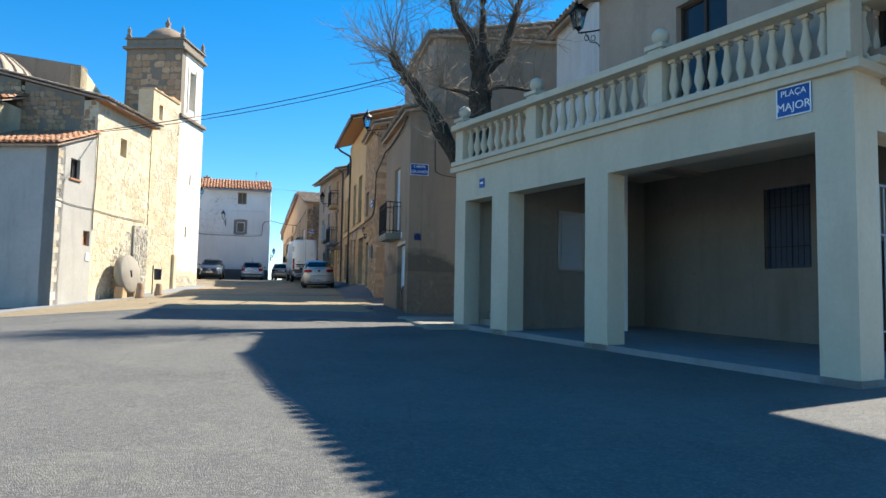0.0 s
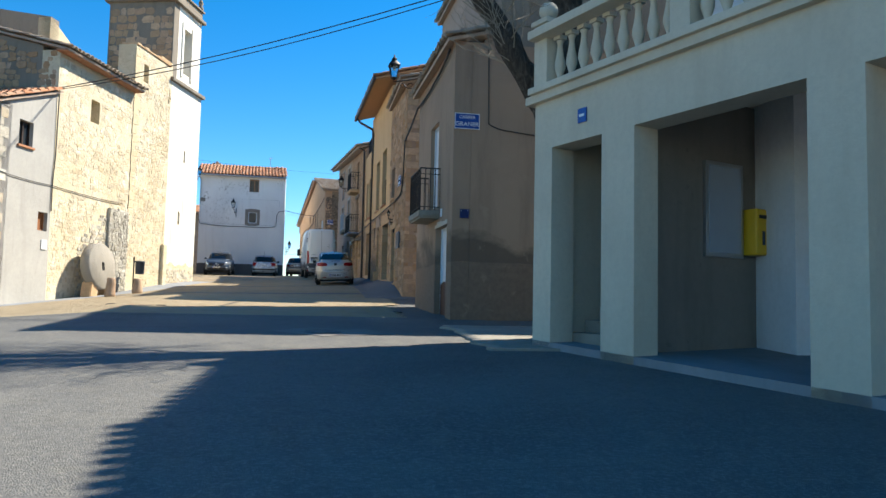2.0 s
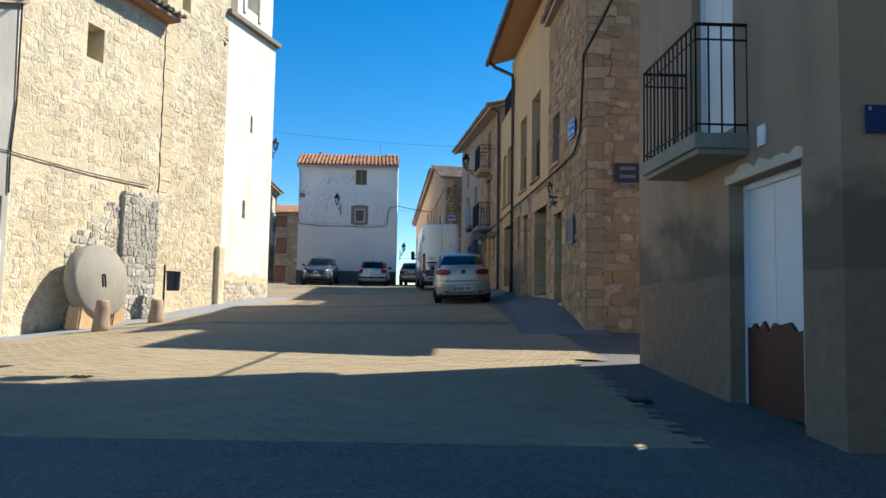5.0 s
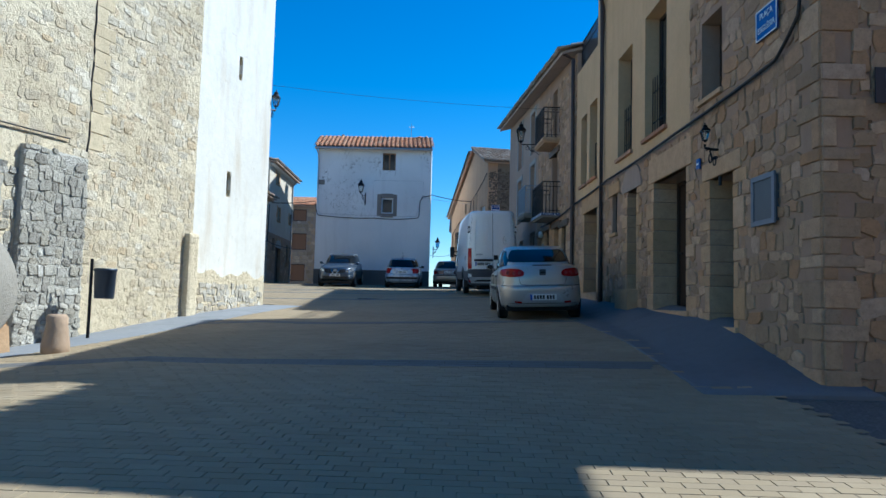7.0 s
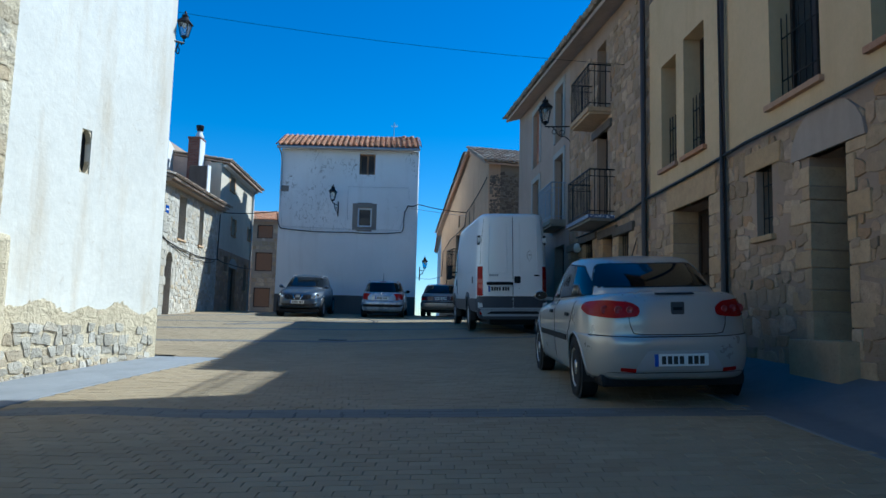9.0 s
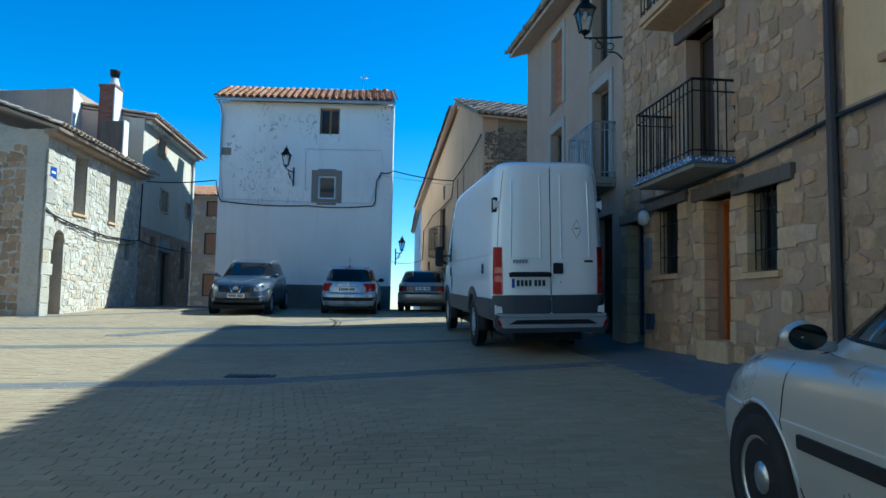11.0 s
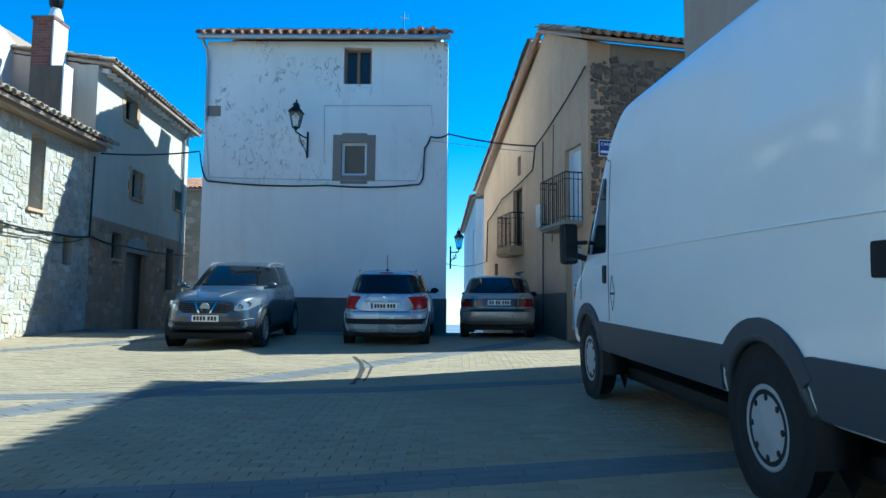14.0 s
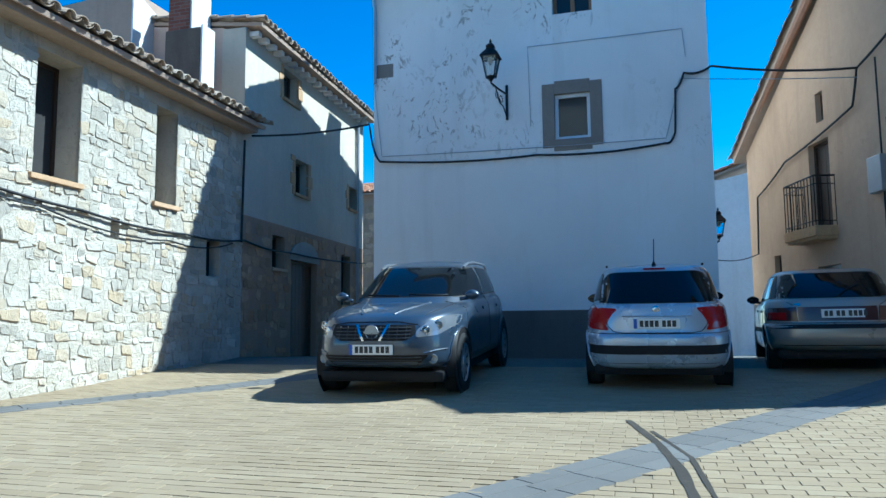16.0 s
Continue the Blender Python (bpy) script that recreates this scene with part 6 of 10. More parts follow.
def white_house():
    root = thing("white_house", "white limewashed three-storey house with flaking paint and tiled roof", "house", at=(-2.6, 62, 3.2))
    h1 = (wf.s_at_x(-2.2), wf.s_at_x(-1.56), 8.86, 9.72)
    h2 = (wf.s_at_x(-2.2), wf.s_at_x(-1.63), 6.75, 7.5)
    fw = part("wall", wall(wf, 2.4, 9.86, 9.86, 0.5, [h1, h2]), M["white_flaking"], root, "white limewash front with grey flaked patches")
    lining(root, wf, [h1, h2])
    window(root, wf, *h1, 0.16, M["wood_pale"], None, 2, blind=M["window_glass"], label="small two-leaf window with curtains")
    window(root, wf, *h2, 0.05, M["white_paint"], None, 1, label="small white framed window")
    bm = B()
    xa, xb = wf.s_at_x(-2.4), wf.s_at_x(-1.44)
    for lo, hi in (((xa, 6.62), (h2[0], 7.68)), ((h2[1], 6.62), (xb, 7.68)), ((h2[0], 7.5), (h2[1], 7.72)), ((h2[0] - 0.02, 6.56), (h2[1] + 0.02, 6.75))):
        box(bm, (lo[0], -0.022, lo[1]), (hi[0], 0.04, hi[1]), wf.m(0, 0, 0), 0.008)
    part("window_surround", bm, M["quoin_grey"], fw, "grey-brown bare stone surround")
    # plinth
    bm = B()
    box(bm, (-0.02, -0.025, 2.4), (wf.len + 0.02, 0.03, 4.0), wf.m(0, 0, 0), 0.006)
    part("plinth", bm, M["plinth"], root, "dark grey cement plinth")
    bm = B()
    box(bm, (0.02, -0.008, 8.1), (0.36, 0.03, 8.34), wf.m(0, 0, 0), 0.004)
    part("vent", bm, M["quoin_grey"], root, "small blocked vent")
    for x, xe, sgn in ((WX0, WX0, -1), (WX1, WX1 - 0.6, 1)):
        sd = Face(Vector((x, WY)), Vector((xe, 66.0)), (sgn, 0))
        part("wall", wall(sd, 2.0, 9.9, 10.78, 0.45, [], 0.5, 2.1), M["render_white"], root)
        part("wall", wall(sd, 2.0, 10.78, 9.9, 0.45, [], 2.1, 6.5), M["render_white"], root)
    bk = Face(Vector((WX0, 66.0)), Vector((WX1 - 0.6, 66.0)), (0, 1))
    part("wall", wall(bk, 2.0, 9.9, 9.9, 0.4, []), M["render_white"], root)
    tiled_roof(root, (WX0 - 0.1, WY - 0.22, 9.92), (WX1 + 0.04, WY - 0.22, 9.92), Vector((-0.2, 2.3, 0.98)), M["tile"], 7, seed=60)
    tiled_roof(root, (WX1 - 0.55, 66.2, 9.94), (WX0 - 0.12, 66.2, 9.94), Vector((0.1, -4.65, 0.95)), M["tile"], 12, seed=61, singles=False)
    # gutter and loose tiles by the ridge
    bm = B()
    tube(bm, [(WX0 - 0.12, WY - 0.29, 9.86), (WX1 + 0.06, WY - 0.29, 9.86)], 0.06, 8)
    part("gutter", bm, M["zinc"], root, "pale zinc gutter")
    bm = B()
    tube(bm, [(WX0 - 0.05, WY - 0.28, 9.84), (WX0 + 0.02, WY - 0.1, 9.62), (WX0 + 0.04, WY - 0.06, 9.3), (WX0 + 0.04, WY - 0.06, 8.0)], 0.035, 8)
    part("downpipe", bm, M["zinc"], root)
    for k in range(4):
        bm = B()
        tube(bm, [(-0.75 + 0.17 * k, 61.2, 10.84 + 0.04 * (k % 2)), (-0.72 + 0.17 * k, 61.6, 10.94 + 0.05 * (k % 2))], 0.085, 8)
        part("loose_tile", bm, M["tile"], root, "loose ridge tile")
    # chimney behind the ridge
    bm = B()
    box(bm, (-5.2, 63.75, 9.4), (-4.75, 64.45, 11.4), None, 0.03)
    box(bm, (-5.26, 63.7, 11.4), (-4.69, 64.5, 11.48), None, 0.02)
    box(bm, (-5.06, 63.95, 11.48), (-4.9, 64.2, 11.64), None, 0.02)
    part("chimney", bm, M["render_beige"], root)
    root.matrix_world = WH @ root.matrix_world
    return root


def flaking():
    n = Nodes("flaking_limewash")
    big = n.noise(0.5, 5, 0.6, dist=0.6)
    fin = n.noise(12, 6, 0.7)
    col = n.mix(n.mask(big, 0.35, 0.7), (0.80, 0.79, 0.77), (0.70, 0.69, 0.67))
    pat = n.noise(0.42, 3, 0.5, dist=0.3)
    fl = n.noise(4.2, 8, 0.74, dist=1.6, co=n.stretch(1.3, 1.3, 0.75))
    m = n.math("MULTIPLY", n.mask(fl, 0.555, 0.58), n.mask(pat, 0.46, 0.55))
    sep = n.t.nodes.new("ShaderNodeSeparateXYZ")
    n.set(sep.inputs[0], n.t.nodes.new("ShaderNodeNewGeometry").outputs["Position"])
    m = n.math("MULTIPLY", m, n.mask(n.math("MULTIPLY", n.math("SUBTRACT", sep.outputs["Z"], 6.6), 1.3), 0.0, 1.0))
    col = n.mix(m, col, (0.34, 0.32, 0.29))
    run = n.noise(1.0, 5, 0.65, co=n.stretch(3.0, 3.0, 0.25))
    col = n.mix(n.math("MULTIPLY", n.mask(run, 0.55, 0.8), 0.4), col, (0.58, 0.56, 0.53))
    nrm = n.bump(fin, 0.25, 0.015)
    nrm = n.bump(m, -0.4, 0.012, nrm)
    return n.done(col, 0.9, nrm, spec=0.25)


M["white_flaking"] = flaking()
M["quoin_grey"] = render_mat("grey_brown_stone", (0.25, 0.22, 0.19), (0.17, 0.15, 0.13), 9, 1.4, 0.2, 0.6)
white_house()

LA, LM, LB = Vector((-8.05, 53.6)), Vector((-8.22, 60.0)), Vector((-8.6, 66.8))
lf1, lf2 = Upper(LA, LM, (1, 0)), Upper(LM, LB, (1, 0))


def west_stone_house():
    root = thing("west_stone_house", "low sunlit rubble stone house with tall openings and an arched door", "house", at=(-10, 57, 3.1))
    s = lf1.s_at_y
    ops = [(s(55.1), s(55.85), 5.7, 7.3), (s(57.42), s(57.95), 5.72, 7.25), (s(54.08), s(54.72), 2.0, 5.15), (s(56.5), s(56.68), 5.05, 5.35), (s(58.85), s(59.25), 4.66, 5.3)]
    tops = (7.58, 7.58)
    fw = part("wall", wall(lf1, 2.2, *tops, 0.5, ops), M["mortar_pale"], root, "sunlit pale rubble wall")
    lining(root, lf1, ops, 0.47)
    k1, q1 = rubble(lf1, fw, M["stone_pale"], 0.3, lf1.len, 2.7, lambda q: 7.5, ops, (0.08, 0.22), (0.09, 0.34), 0.84, 0.026, (1.0, lf1.len, 2.8, 5.6), 300, 67)
    later(k1, q1, fw, "stone")
    quoins(fw, lf1, 0.0, 2.9, 7.1, M["stone_pale"], 1, (0.25, 0.4), (0.3, 0.5), 0.03, 68)
    for k, (a, b, z0, z1) in enumerate(ops[:2]):
        quoins(fw, lf1, a, z0, z1, M["stone_pale"], -1, (0.2, 0.4), (0.1, 0.2), 0.01, 90 + k, "jamb_stone")
        quoins(fw, lf1, b, z0, z1, M["stone_pale"], 1, (0.2, 0.4), (0.1, 0.2), 0.01, 94 + k, "jamb_stone")
        # The dark pane paints the shade inside an unglazed opening.
        window(root, lf1, a, b, z0, z1, 0.38, M["wood_dark"], M["quoin"], 1, label="tall unglazed opening, a dark sheet for its shade", blind=M["interior"])
    window(root, lf1, *ops[4], 0.2, M["iron"], None, 1)
    a, b, z0, z1 = ops[2]
    door(root, lf1, a, b, 3.1, z1, M["wood_dark"], 0.3, 3, "dark red arched door")
    # arch stones round the door
    for k in range(9):
        t0, t1 = math.pi * k / 9, math.pi * (k + 1) / 9
        cs, cz, ri, ro = (a + b) / 2, z1 - (b - a) / 2, (b - a) / 2 - 0.01, (b - a) / 2 + 0.24
        sg = 1 if lf1.m(0, 0, 0).col[0].xy.dot(lf1.u) > 0 else -1
        poly = [(sg * (cs + r * math.cos(t)), cz + r * math.sin(t)) for r, t in ((ri, t0), (ro, t0), (ro, t1), (ri, t1))]
        bm = B()
        prism(bm, poly, 0.34, lf1.m(0, 0, 0.03), 0.008)
        part("arch_stone", bm, M["stone_pale"], fw)
    for sx in (-1, 1):
        # spandrels close the square head of the opening
        cs, cz, rr = (a + b) / 2, z1 - (b - a) / 2, (b - a) / 2
        poly = [(sg * (cs + sx * rr), z1 + 0.01)] + [(sg * (cs + sx * rr * math.cos(t)), cz + rr * math.sin(t)) for t in [k * math.pi / 12 for k in range(7)]] + [(sg * cs, z1 + 0.01)]
        bm = B()
        prism(bm, poly, 0.28, lf1.m(0, 0, -0.02))
        part("spandrel", bm, M["mortar_pale"], fw)
    sf = Upper(LA, Vector((-16, 54.6)), (0, -1))
    sw = part("wall", wall(sf, 2.2, 7.56, 9.0, 0.5, [], 0.5), M["mortar_pale"], root, "shaded gable wall")
    # Gable stones darker than the sunlit front: shade set in their colour.
    rubble(sf, sw, M["stone"], 0.3, 4.5, 2.7, 7.2, (), (0.14, 0.28), (0.2, 0.5), 1.0, 0.025, None, 0, 69)
    bm = B()
    box(bm, (-0.2, -0.3, -0.14), (lf1.len, 0.02, -0.02), Matrix.Translation((0, 0, 0)) @ lf1.m(0, 7.58, 0) @ pose(0, 0, 0, 0, 0.0 * (1 if lf1.m(0, 0, 0).col[0].xy.dot(lf1.u) > 0 else -1), 0), 0.01)
    part("eave_course", bm, M["tile_old"], root, "brick eave course")
    tiled_roof(root, lf1.p(-0.3, 7.6, 0.42), lf1.p(lf1.len + 0.1, 7.6, 0.42), Vector((-4.5, 0, 1.5)), M["tile_old"], 13, seed=62)
    # street plate on the corner
    return root


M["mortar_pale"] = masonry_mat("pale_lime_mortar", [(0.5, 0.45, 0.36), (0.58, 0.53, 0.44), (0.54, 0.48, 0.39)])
west_stone_house()


def west_tall_house():
    root = thing("west_tall_house", "taller house, pale plaster above rubble stone, with an arched door", "house", at=(-10, 64, 3.1))
    s = lf2.s_at_y
    ops = [(s(61.25), s(61.82), 4.98, 5.66), (s(62.15), s(63.55), 2.0, 5.22), (s(62.3), s(62.98), 6.72, 7.5), (s(61.65), s(62.4), 8.7, 9.36), (s(65.65), s(66.25), 6.9, 7.5), (s(65.15), s(65.8), 4.3, 5.6)]
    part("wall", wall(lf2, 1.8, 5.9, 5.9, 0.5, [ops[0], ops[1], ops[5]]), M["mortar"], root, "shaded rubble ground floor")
    lw = root.children[0]
    k1, q1 = rubble(lf2, lw, M["stone"], 0, lf2.len, 2.4, 5.85, [ops[0], ops[1], ops[5]], (0.12, 0.26), (0.15, 0.42), 0.75, 0.022, (0, 5, 3, 5.8), 150, 71)
    later(k1, q1, lw, "stone")
    part("wall", wall(lf2, 5.9, 9.58, 9.58, 0.5, [ops[2], ops[3], ops[4]]), M["render_plaster"], root, "pale plaster upper floors")
    lining(root, lf2, ops, 0.47)
    for k in (0, 2, 3, 4, 5):
        a, b, z0, z1 = ops[k]
        window(root, lf2, a, b, z0, z1, 0.2, M["wood_dark"], M["quoin"], 1 if k == 0 else 2, label="small dark window in a stone surround")
        if k in (2, 3, 4):
            quoins(lw, lf2, a, z0 - 0.05, z1 + 0.05, M["quoin"], -1, (0.2, 0.3), (0.14, 0.24), 0.02, 100 + k, "jamb_stone")
            quoins(lw, lf2, b, z0 - 0.05, z1 + 0.05, M["quoin"], 1, (0.2, 0.3), (0.14, 0.24), 0.02, 104 + k, "jamb_stone")
    a, b, z0, z1 = ops[1]
    door(root, lf2, a, b, 3.0, z1, M["wood_brown"], 0.14, 7, "brown boarded door under an arch")
    sg = 1 if lf2.m(0, 0, 0).col[0].xy.dot(lf2.u) > 0 else -1
    poly = [(sg * ((a + b) / 2 + ((b - a) / 2 + 0.1) * math.cos(t)), z1 + 0.45 * math.sin(t)) for t in [math.pi * k / 10 for k in range(11)]]
    bm = B()
    prism(bm, poly, 0.1, lf2.m(0, 0, 0.03))
    part("lunette", bm, M["render_lgrey"], root, "pale half-round plate over the door")
    sd = Upper(LM, Vector((-14.5, 60.0)), (0, -1))
    part("wall", wall(sd, 6.0, 9.62, 10.42, 0.45, [], 0.5), M["render_pink"], root, "pinkish gable wall over the lower roof")
    nd = Upper(LB, Vector((-14.5, 66.8)), (0, 1))
    part("wall", wall(nd, 1.8, 9.62, 10.4, 0.45, [], 0.5), M["render_lgrey"], root)
    tiled_roof(root, lf2.p(-0.04, 9.64, 0.36), lf2.p(lf2.len + 0.15, 9.64, 0.36), Vector((-6.0, 0, 0.78)), M["tile_old"], 15, seed=63)
    # corbelled tile course under the eave
    for k in range(20):
        t = k / 19
        bm = B()
        box(bm, (-0.07, -0.2, 0), (0.07, 0.0, 0.1), lf2.m(0.2 + t * (lf2.len - 0.4), 9.44, 0), 0.01)
        part("eave_corbel", bm, M["render_white"], root)
    bm = B()
    tube(bm, [lf2.p(lf2.len - 0.6, 9.6, 0.32), lf2.p(lf2.len - 0.6, 9.25, 0.06), lf2.p(lf2.len - 0.6, 2.6, 0.06)], 0.05, 8)
    part("downpipe", bm, M["zinc"], root, "pale downpipe")
    return root


west_tall_house()


def brick_mat():
    n = Nodes("weathered_brick_stack")
    br = n.add("ShaderNodeTexBrick", Scale=1.0)
    n.set(br.inputs["Vector"], n.co)
    rot = n.add("ShaderNodeMapping")
    rot.inputs["Rotation"].default_value = (math.pi / 2, 0, 0)
    n.set(rot.inputs["Vector"], n.co)
    n.set(br.inputs["Vector"], rot.outputs[0])
    n.set(br.inputs["Brick Width"], 0.25)
    n.set(br.inputs["Row Height"], 0.07)
    n.set(br.inputs["Mortar Size"], 0.008)
    n.set(br.inputs["Color1"], (0.17, 0.065, 0.045, 1))
    n.set(br.inputs["Color2"], (0.25, 0.105, 0.07, 1))
    n.set(br.inputs["Mortar"], (0.2, 0.155, 0.125, 1))
    f = n.noise(3.0, 6, 0.7)
    col = n.mix(n.math("MULTIPLY", n.mask(f, 0.5, 0.75), 0.4), br.outputs["Color"], (0.3, 0.2, 0.15))
    return n.done(col, 0.92, n.bump(br.outputs["Fac"], -0.4, 0.01), spec=0.2)


M["brick_stack"] = brick_mat()
M["mottled_wall"] = render_mat("dark_mottled_masonry", (0.15, 0.125, 0.1), (0.07, 0.06, 0.05), 7, 1.6, 0.5, 0.8)


def back_chimney():
    root = thing("chimney_block", "brick chimney with a dark cowl rising from plastered roofs", "chimney", at=(-10.5, 60.4, 8))
    bm = B()
    box(bm, (-9.5, 59.35, 7.4), (-9.03, 59.97, 10.5), None, 0.015)
    box(bm, (-9.53, 59.32, 10.44), (-8.98, 60.0, 10.53), None, 0.015)
    part("chimney_shaft", bm, M["brick_stack"], root, "weathered red brick stack")
    # White sheets cover only the east flanks of shaft, shoulder and attic.
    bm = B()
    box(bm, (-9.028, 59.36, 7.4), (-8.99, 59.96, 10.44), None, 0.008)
    part("render_flank", bm, M["render_white"], root, "white sheet over the east flank")
    bm = B()
    lathe(bm, [(0.2, 0), (0.17, 0.1), (0.1, 0.3), (0.09, 0.36)], 10, (-9.15, 59.66, 10.52))
    part("pot", bm, M["render_white"], root, "white chimney pot")
    bm = B()
    lathe(bm, [(0.08, 0.3), (0.15, 0.36), (0.17, 0.55), (0.17, 0.57)], 10, (-9.15, 59.66, 10.52))
    part("cowl", bm, M["iron"], root, "black metal cowl")
    bm = B()
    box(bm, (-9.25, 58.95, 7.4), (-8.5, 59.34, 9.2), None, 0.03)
    fl = part("flue_wall", bm, M["mottled_wall"], root, "dark mottled masonry shoulder")
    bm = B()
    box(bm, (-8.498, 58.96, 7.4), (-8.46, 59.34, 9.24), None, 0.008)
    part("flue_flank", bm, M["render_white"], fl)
    bm = B()
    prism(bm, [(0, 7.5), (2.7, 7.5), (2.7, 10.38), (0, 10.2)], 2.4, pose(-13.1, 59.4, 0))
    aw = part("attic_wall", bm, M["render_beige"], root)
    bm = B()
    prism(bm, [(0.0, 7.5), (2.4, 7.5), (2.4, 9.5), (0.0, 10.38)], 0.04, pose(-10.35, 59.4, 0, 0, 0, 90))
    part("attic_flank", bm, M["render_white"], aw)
    root.matrix_world = Matrix.Translation((0, UP, 0)) @ root.matrix_world
    return root


back_chimney()


def orange_house():
    root = thing("small_house", "small stone house with orange shutters and a red tiled roof", "house", at=(-8.6, 79, 2.8))
    f = Face(Vector((-17.5, 78.0)), Vector((-5.5, 78.0)), (0, -1))
    s = f.s_at_x
    ops = [(s(-11.15), s(-10.05), 3.7, 5.0), (s(-11.15), s(-10.0), 6.1, 7.35), (s(-11.1), s(-10.05), 8.3, 9.2)]
    w = part("wall", wall(f, 0.5, 9.45, 9.45, 0.4, ops), M["mortar"], root, "tan stone front")
    rubble(f, w, M["stone"], 0.0, 10.0, 2.4, 9.4, ops, (0.2, 0.35), (0.25, 0.6), 0.8, 0.03, None, 0, 72)
    for o in ops:
        window(root, f, *o, 0.1, M["wood_dark"], None, 1, blind=M["shutter_brown"], label="closed orange-brown roller shutter")
    tiled_roof(root, (-17.7, 77.7, 9.48), (-5.3, 77.7, 9.48), Vector((0, 3.0, 0.95)), M["tile"], 12, seed=64, singles=False)
    return root


orange_house()


def far_white_house():
    root = thing("far_white_house", "narrow white house further down the lane", "house", at=(2.5, 80, 2))
    f = Face(Vector((1.3, 76.0)), Vector((0.9, 90.0)), (-1, 0))
    o = [(1.5, 2.4, 2.6, 4.3), (1.6, 2.5, 6.0, 7.6)]
    part("wall", wall(f, -1, 8.8, 8.8, 0.4, o), M["render_white"], root)
    lining(root, f, o)
    for q in o:
        window(root, f, *q, 0.12, M["wood_dark"], None, 2)
    g = Face(Vector((1.3, 76.0)), Vector((9, 76.4)), (0, -1))
    part("wall", wall(g, -1, 8.8, 10.5, 0.4, [], 0.4), M["render_white"], root)
    tiled_roof(root, f.p(-0.2, 8.85, 0.2), f.p(f.len, 8.85, 0.2), Vector((4, 0, 1.4)), M["tile"], 11, seed=65, singles=False)
    return root


far_white_house()


def back_walls():
    """Plain walls that close the houses at the back."""
    def close(house, pts, z0, z1, mat):
        for a, b in zip(pts, pts[1:]):
            a, b = Vector(a), Vector(b)
            d = b - a
            f = Face(a, b, (d.y, -d.x))
            part("wall", wall(f, z0, z1, z1, 0.4, []), mat, house)

    tops = {ob.name: ob for ob in scene.objects if ob.parent is None}
    named = {ob.get("label", ob.name): ob for ob in tops.values()}
    for ob in list(tops.values()):
        x, y = ob.matrix_world.translation.x, ob.matrix_world.translation.y
        n = ob.name.split(".")[0]
        if n == "house" and 24 < y < 26:
            close(ob, [(15.0, 23.1), (15.0, 27.3)], 0.8, 7.4, M["render_beige"])
        elif n == "stone_house":
            close(ob, [(15.0, 31.6), (15.0, 43.0), (5.5, 43.25)], 1.0, 8.5, M["render_beige"])
        elif n == "balcony_house":
            close(ob, [(15.0, 43.4), (15.0, 56.2)], 1.5, 9.0, M["render_beige"])
        elif n == "yellow_house":
            close(ob, [(13.0, 61.2), (11.2, 68.2), (1.8, 66.2)], 1.0, 7.2, M["render_beige"])
        elif n == "west_stone_house":
            close(ob, [(-14.5, 60.9), (-15.8, 55.7)], 1.5, 7.6, M["render_beige"])
        elif n == "west_tall_house":
            close(ob, [(-14.4, 70.5), (-14.4, 61.2)], 1.5, 9.6, M["render_beige"])
        elif n == "church":
            e = chf.p(chf.s_at_y(31.8), 0).xy + ch_back * 9.0
            g = chf.p(chf.len, 0).xy + ch_back * 9.0
            h = chf.p(chf.len, 0).xy + ch_back * 3.5
            close(ob, [tuple(h), tuple(g), tuple(e)], 0.8, 9.2, M["church_wall"])
        elif n == "porch_house":
            a, b = PC + p_in * 6.2, PD + p_in * 6.2
            close(ob, [tuple(b), tuple(a)], 0.2, 4.6, M["render_porch"])


back_walls()

# ---- parked vehicles ----
M["tyre"] = plain_mat("tyre_rubber", (0.02, 0.02, 0.021), 0.85, 0, 0.3, 14, 0.3, 0.3)
M["alloy"] = plain_mat("alloy_rim", (0.5, 0.51, 0.53), 0.32, 0.9, 0.15, 12)
M["car_glass"] = glass_mat("car_glass", (0.003, 0.004, 0.005))
M["trim"] = plain_mat("black_plastic_trim", (0.016, 0.016, 0.018), 0.6, 0, 0.2, 12, 0.2)
M["grey_trim"] = plain_mat("grey_plastic_bumper", (0.05, 0.053, 0.058), 0.6, 0, 0.2, 12)
M["tail_red"] = plain_mat("red_lamp_lens", (0.29, 0.004, 0.006), 0.25, 0, 0.15, 14, 0.15)
M["lamp_clear"] = plain_mat("clear_lamp_lens", (0.2, 0.22, 0.24), 0.08, 0.3, 0.15, 14, 0.8)
M["lamp_amber"] = plain_mat("amber_lamp_lens", (0.55, 0.17, 0.02), 0.2, 0, 0.1, 14, 0.7)
M["chrome"] = plain_mat("chrome", (0.7, 0.71, 0.73), 0.12, 1.0, 0.05, 14)
M["plate_white"] = plain_mat("number_plate_white", (0.75, 0.75, 0.72), 0.35, 0, 0.05, 14)
M["plate_blue"] = plain_mat("number_plate_blue", (0.02, 0.08, 0.4), 0.35, 0, 0.05, 14)
M["ink"] = plain_mat("black_ink", (0.02, 0.02, 0.02), 0.5, 0, 0.05, 14)
M["silver"] = paint_mat("silver_car_paint", (0.4, 0.39, 0.365), 0.26, 0.35)
M["silver_blue"] = paint_mat("pale_blue_silver_paint", (0.4, 0.44, 0.5), 0.24, 0.3)
M["steel_blue"] = paint_mat("steel_blue_paint", (0.03, 0.047, 0.075), 0.26, 0.15)
M["champagne"] = paint_mat("champagne_paint", (0.3, 0.272, 0.238), 0.26, 0.3)
M["van_white"] = paint_mat("white_van_paint", (0.74, 0.75, 0.76), 0.3, 0.0)
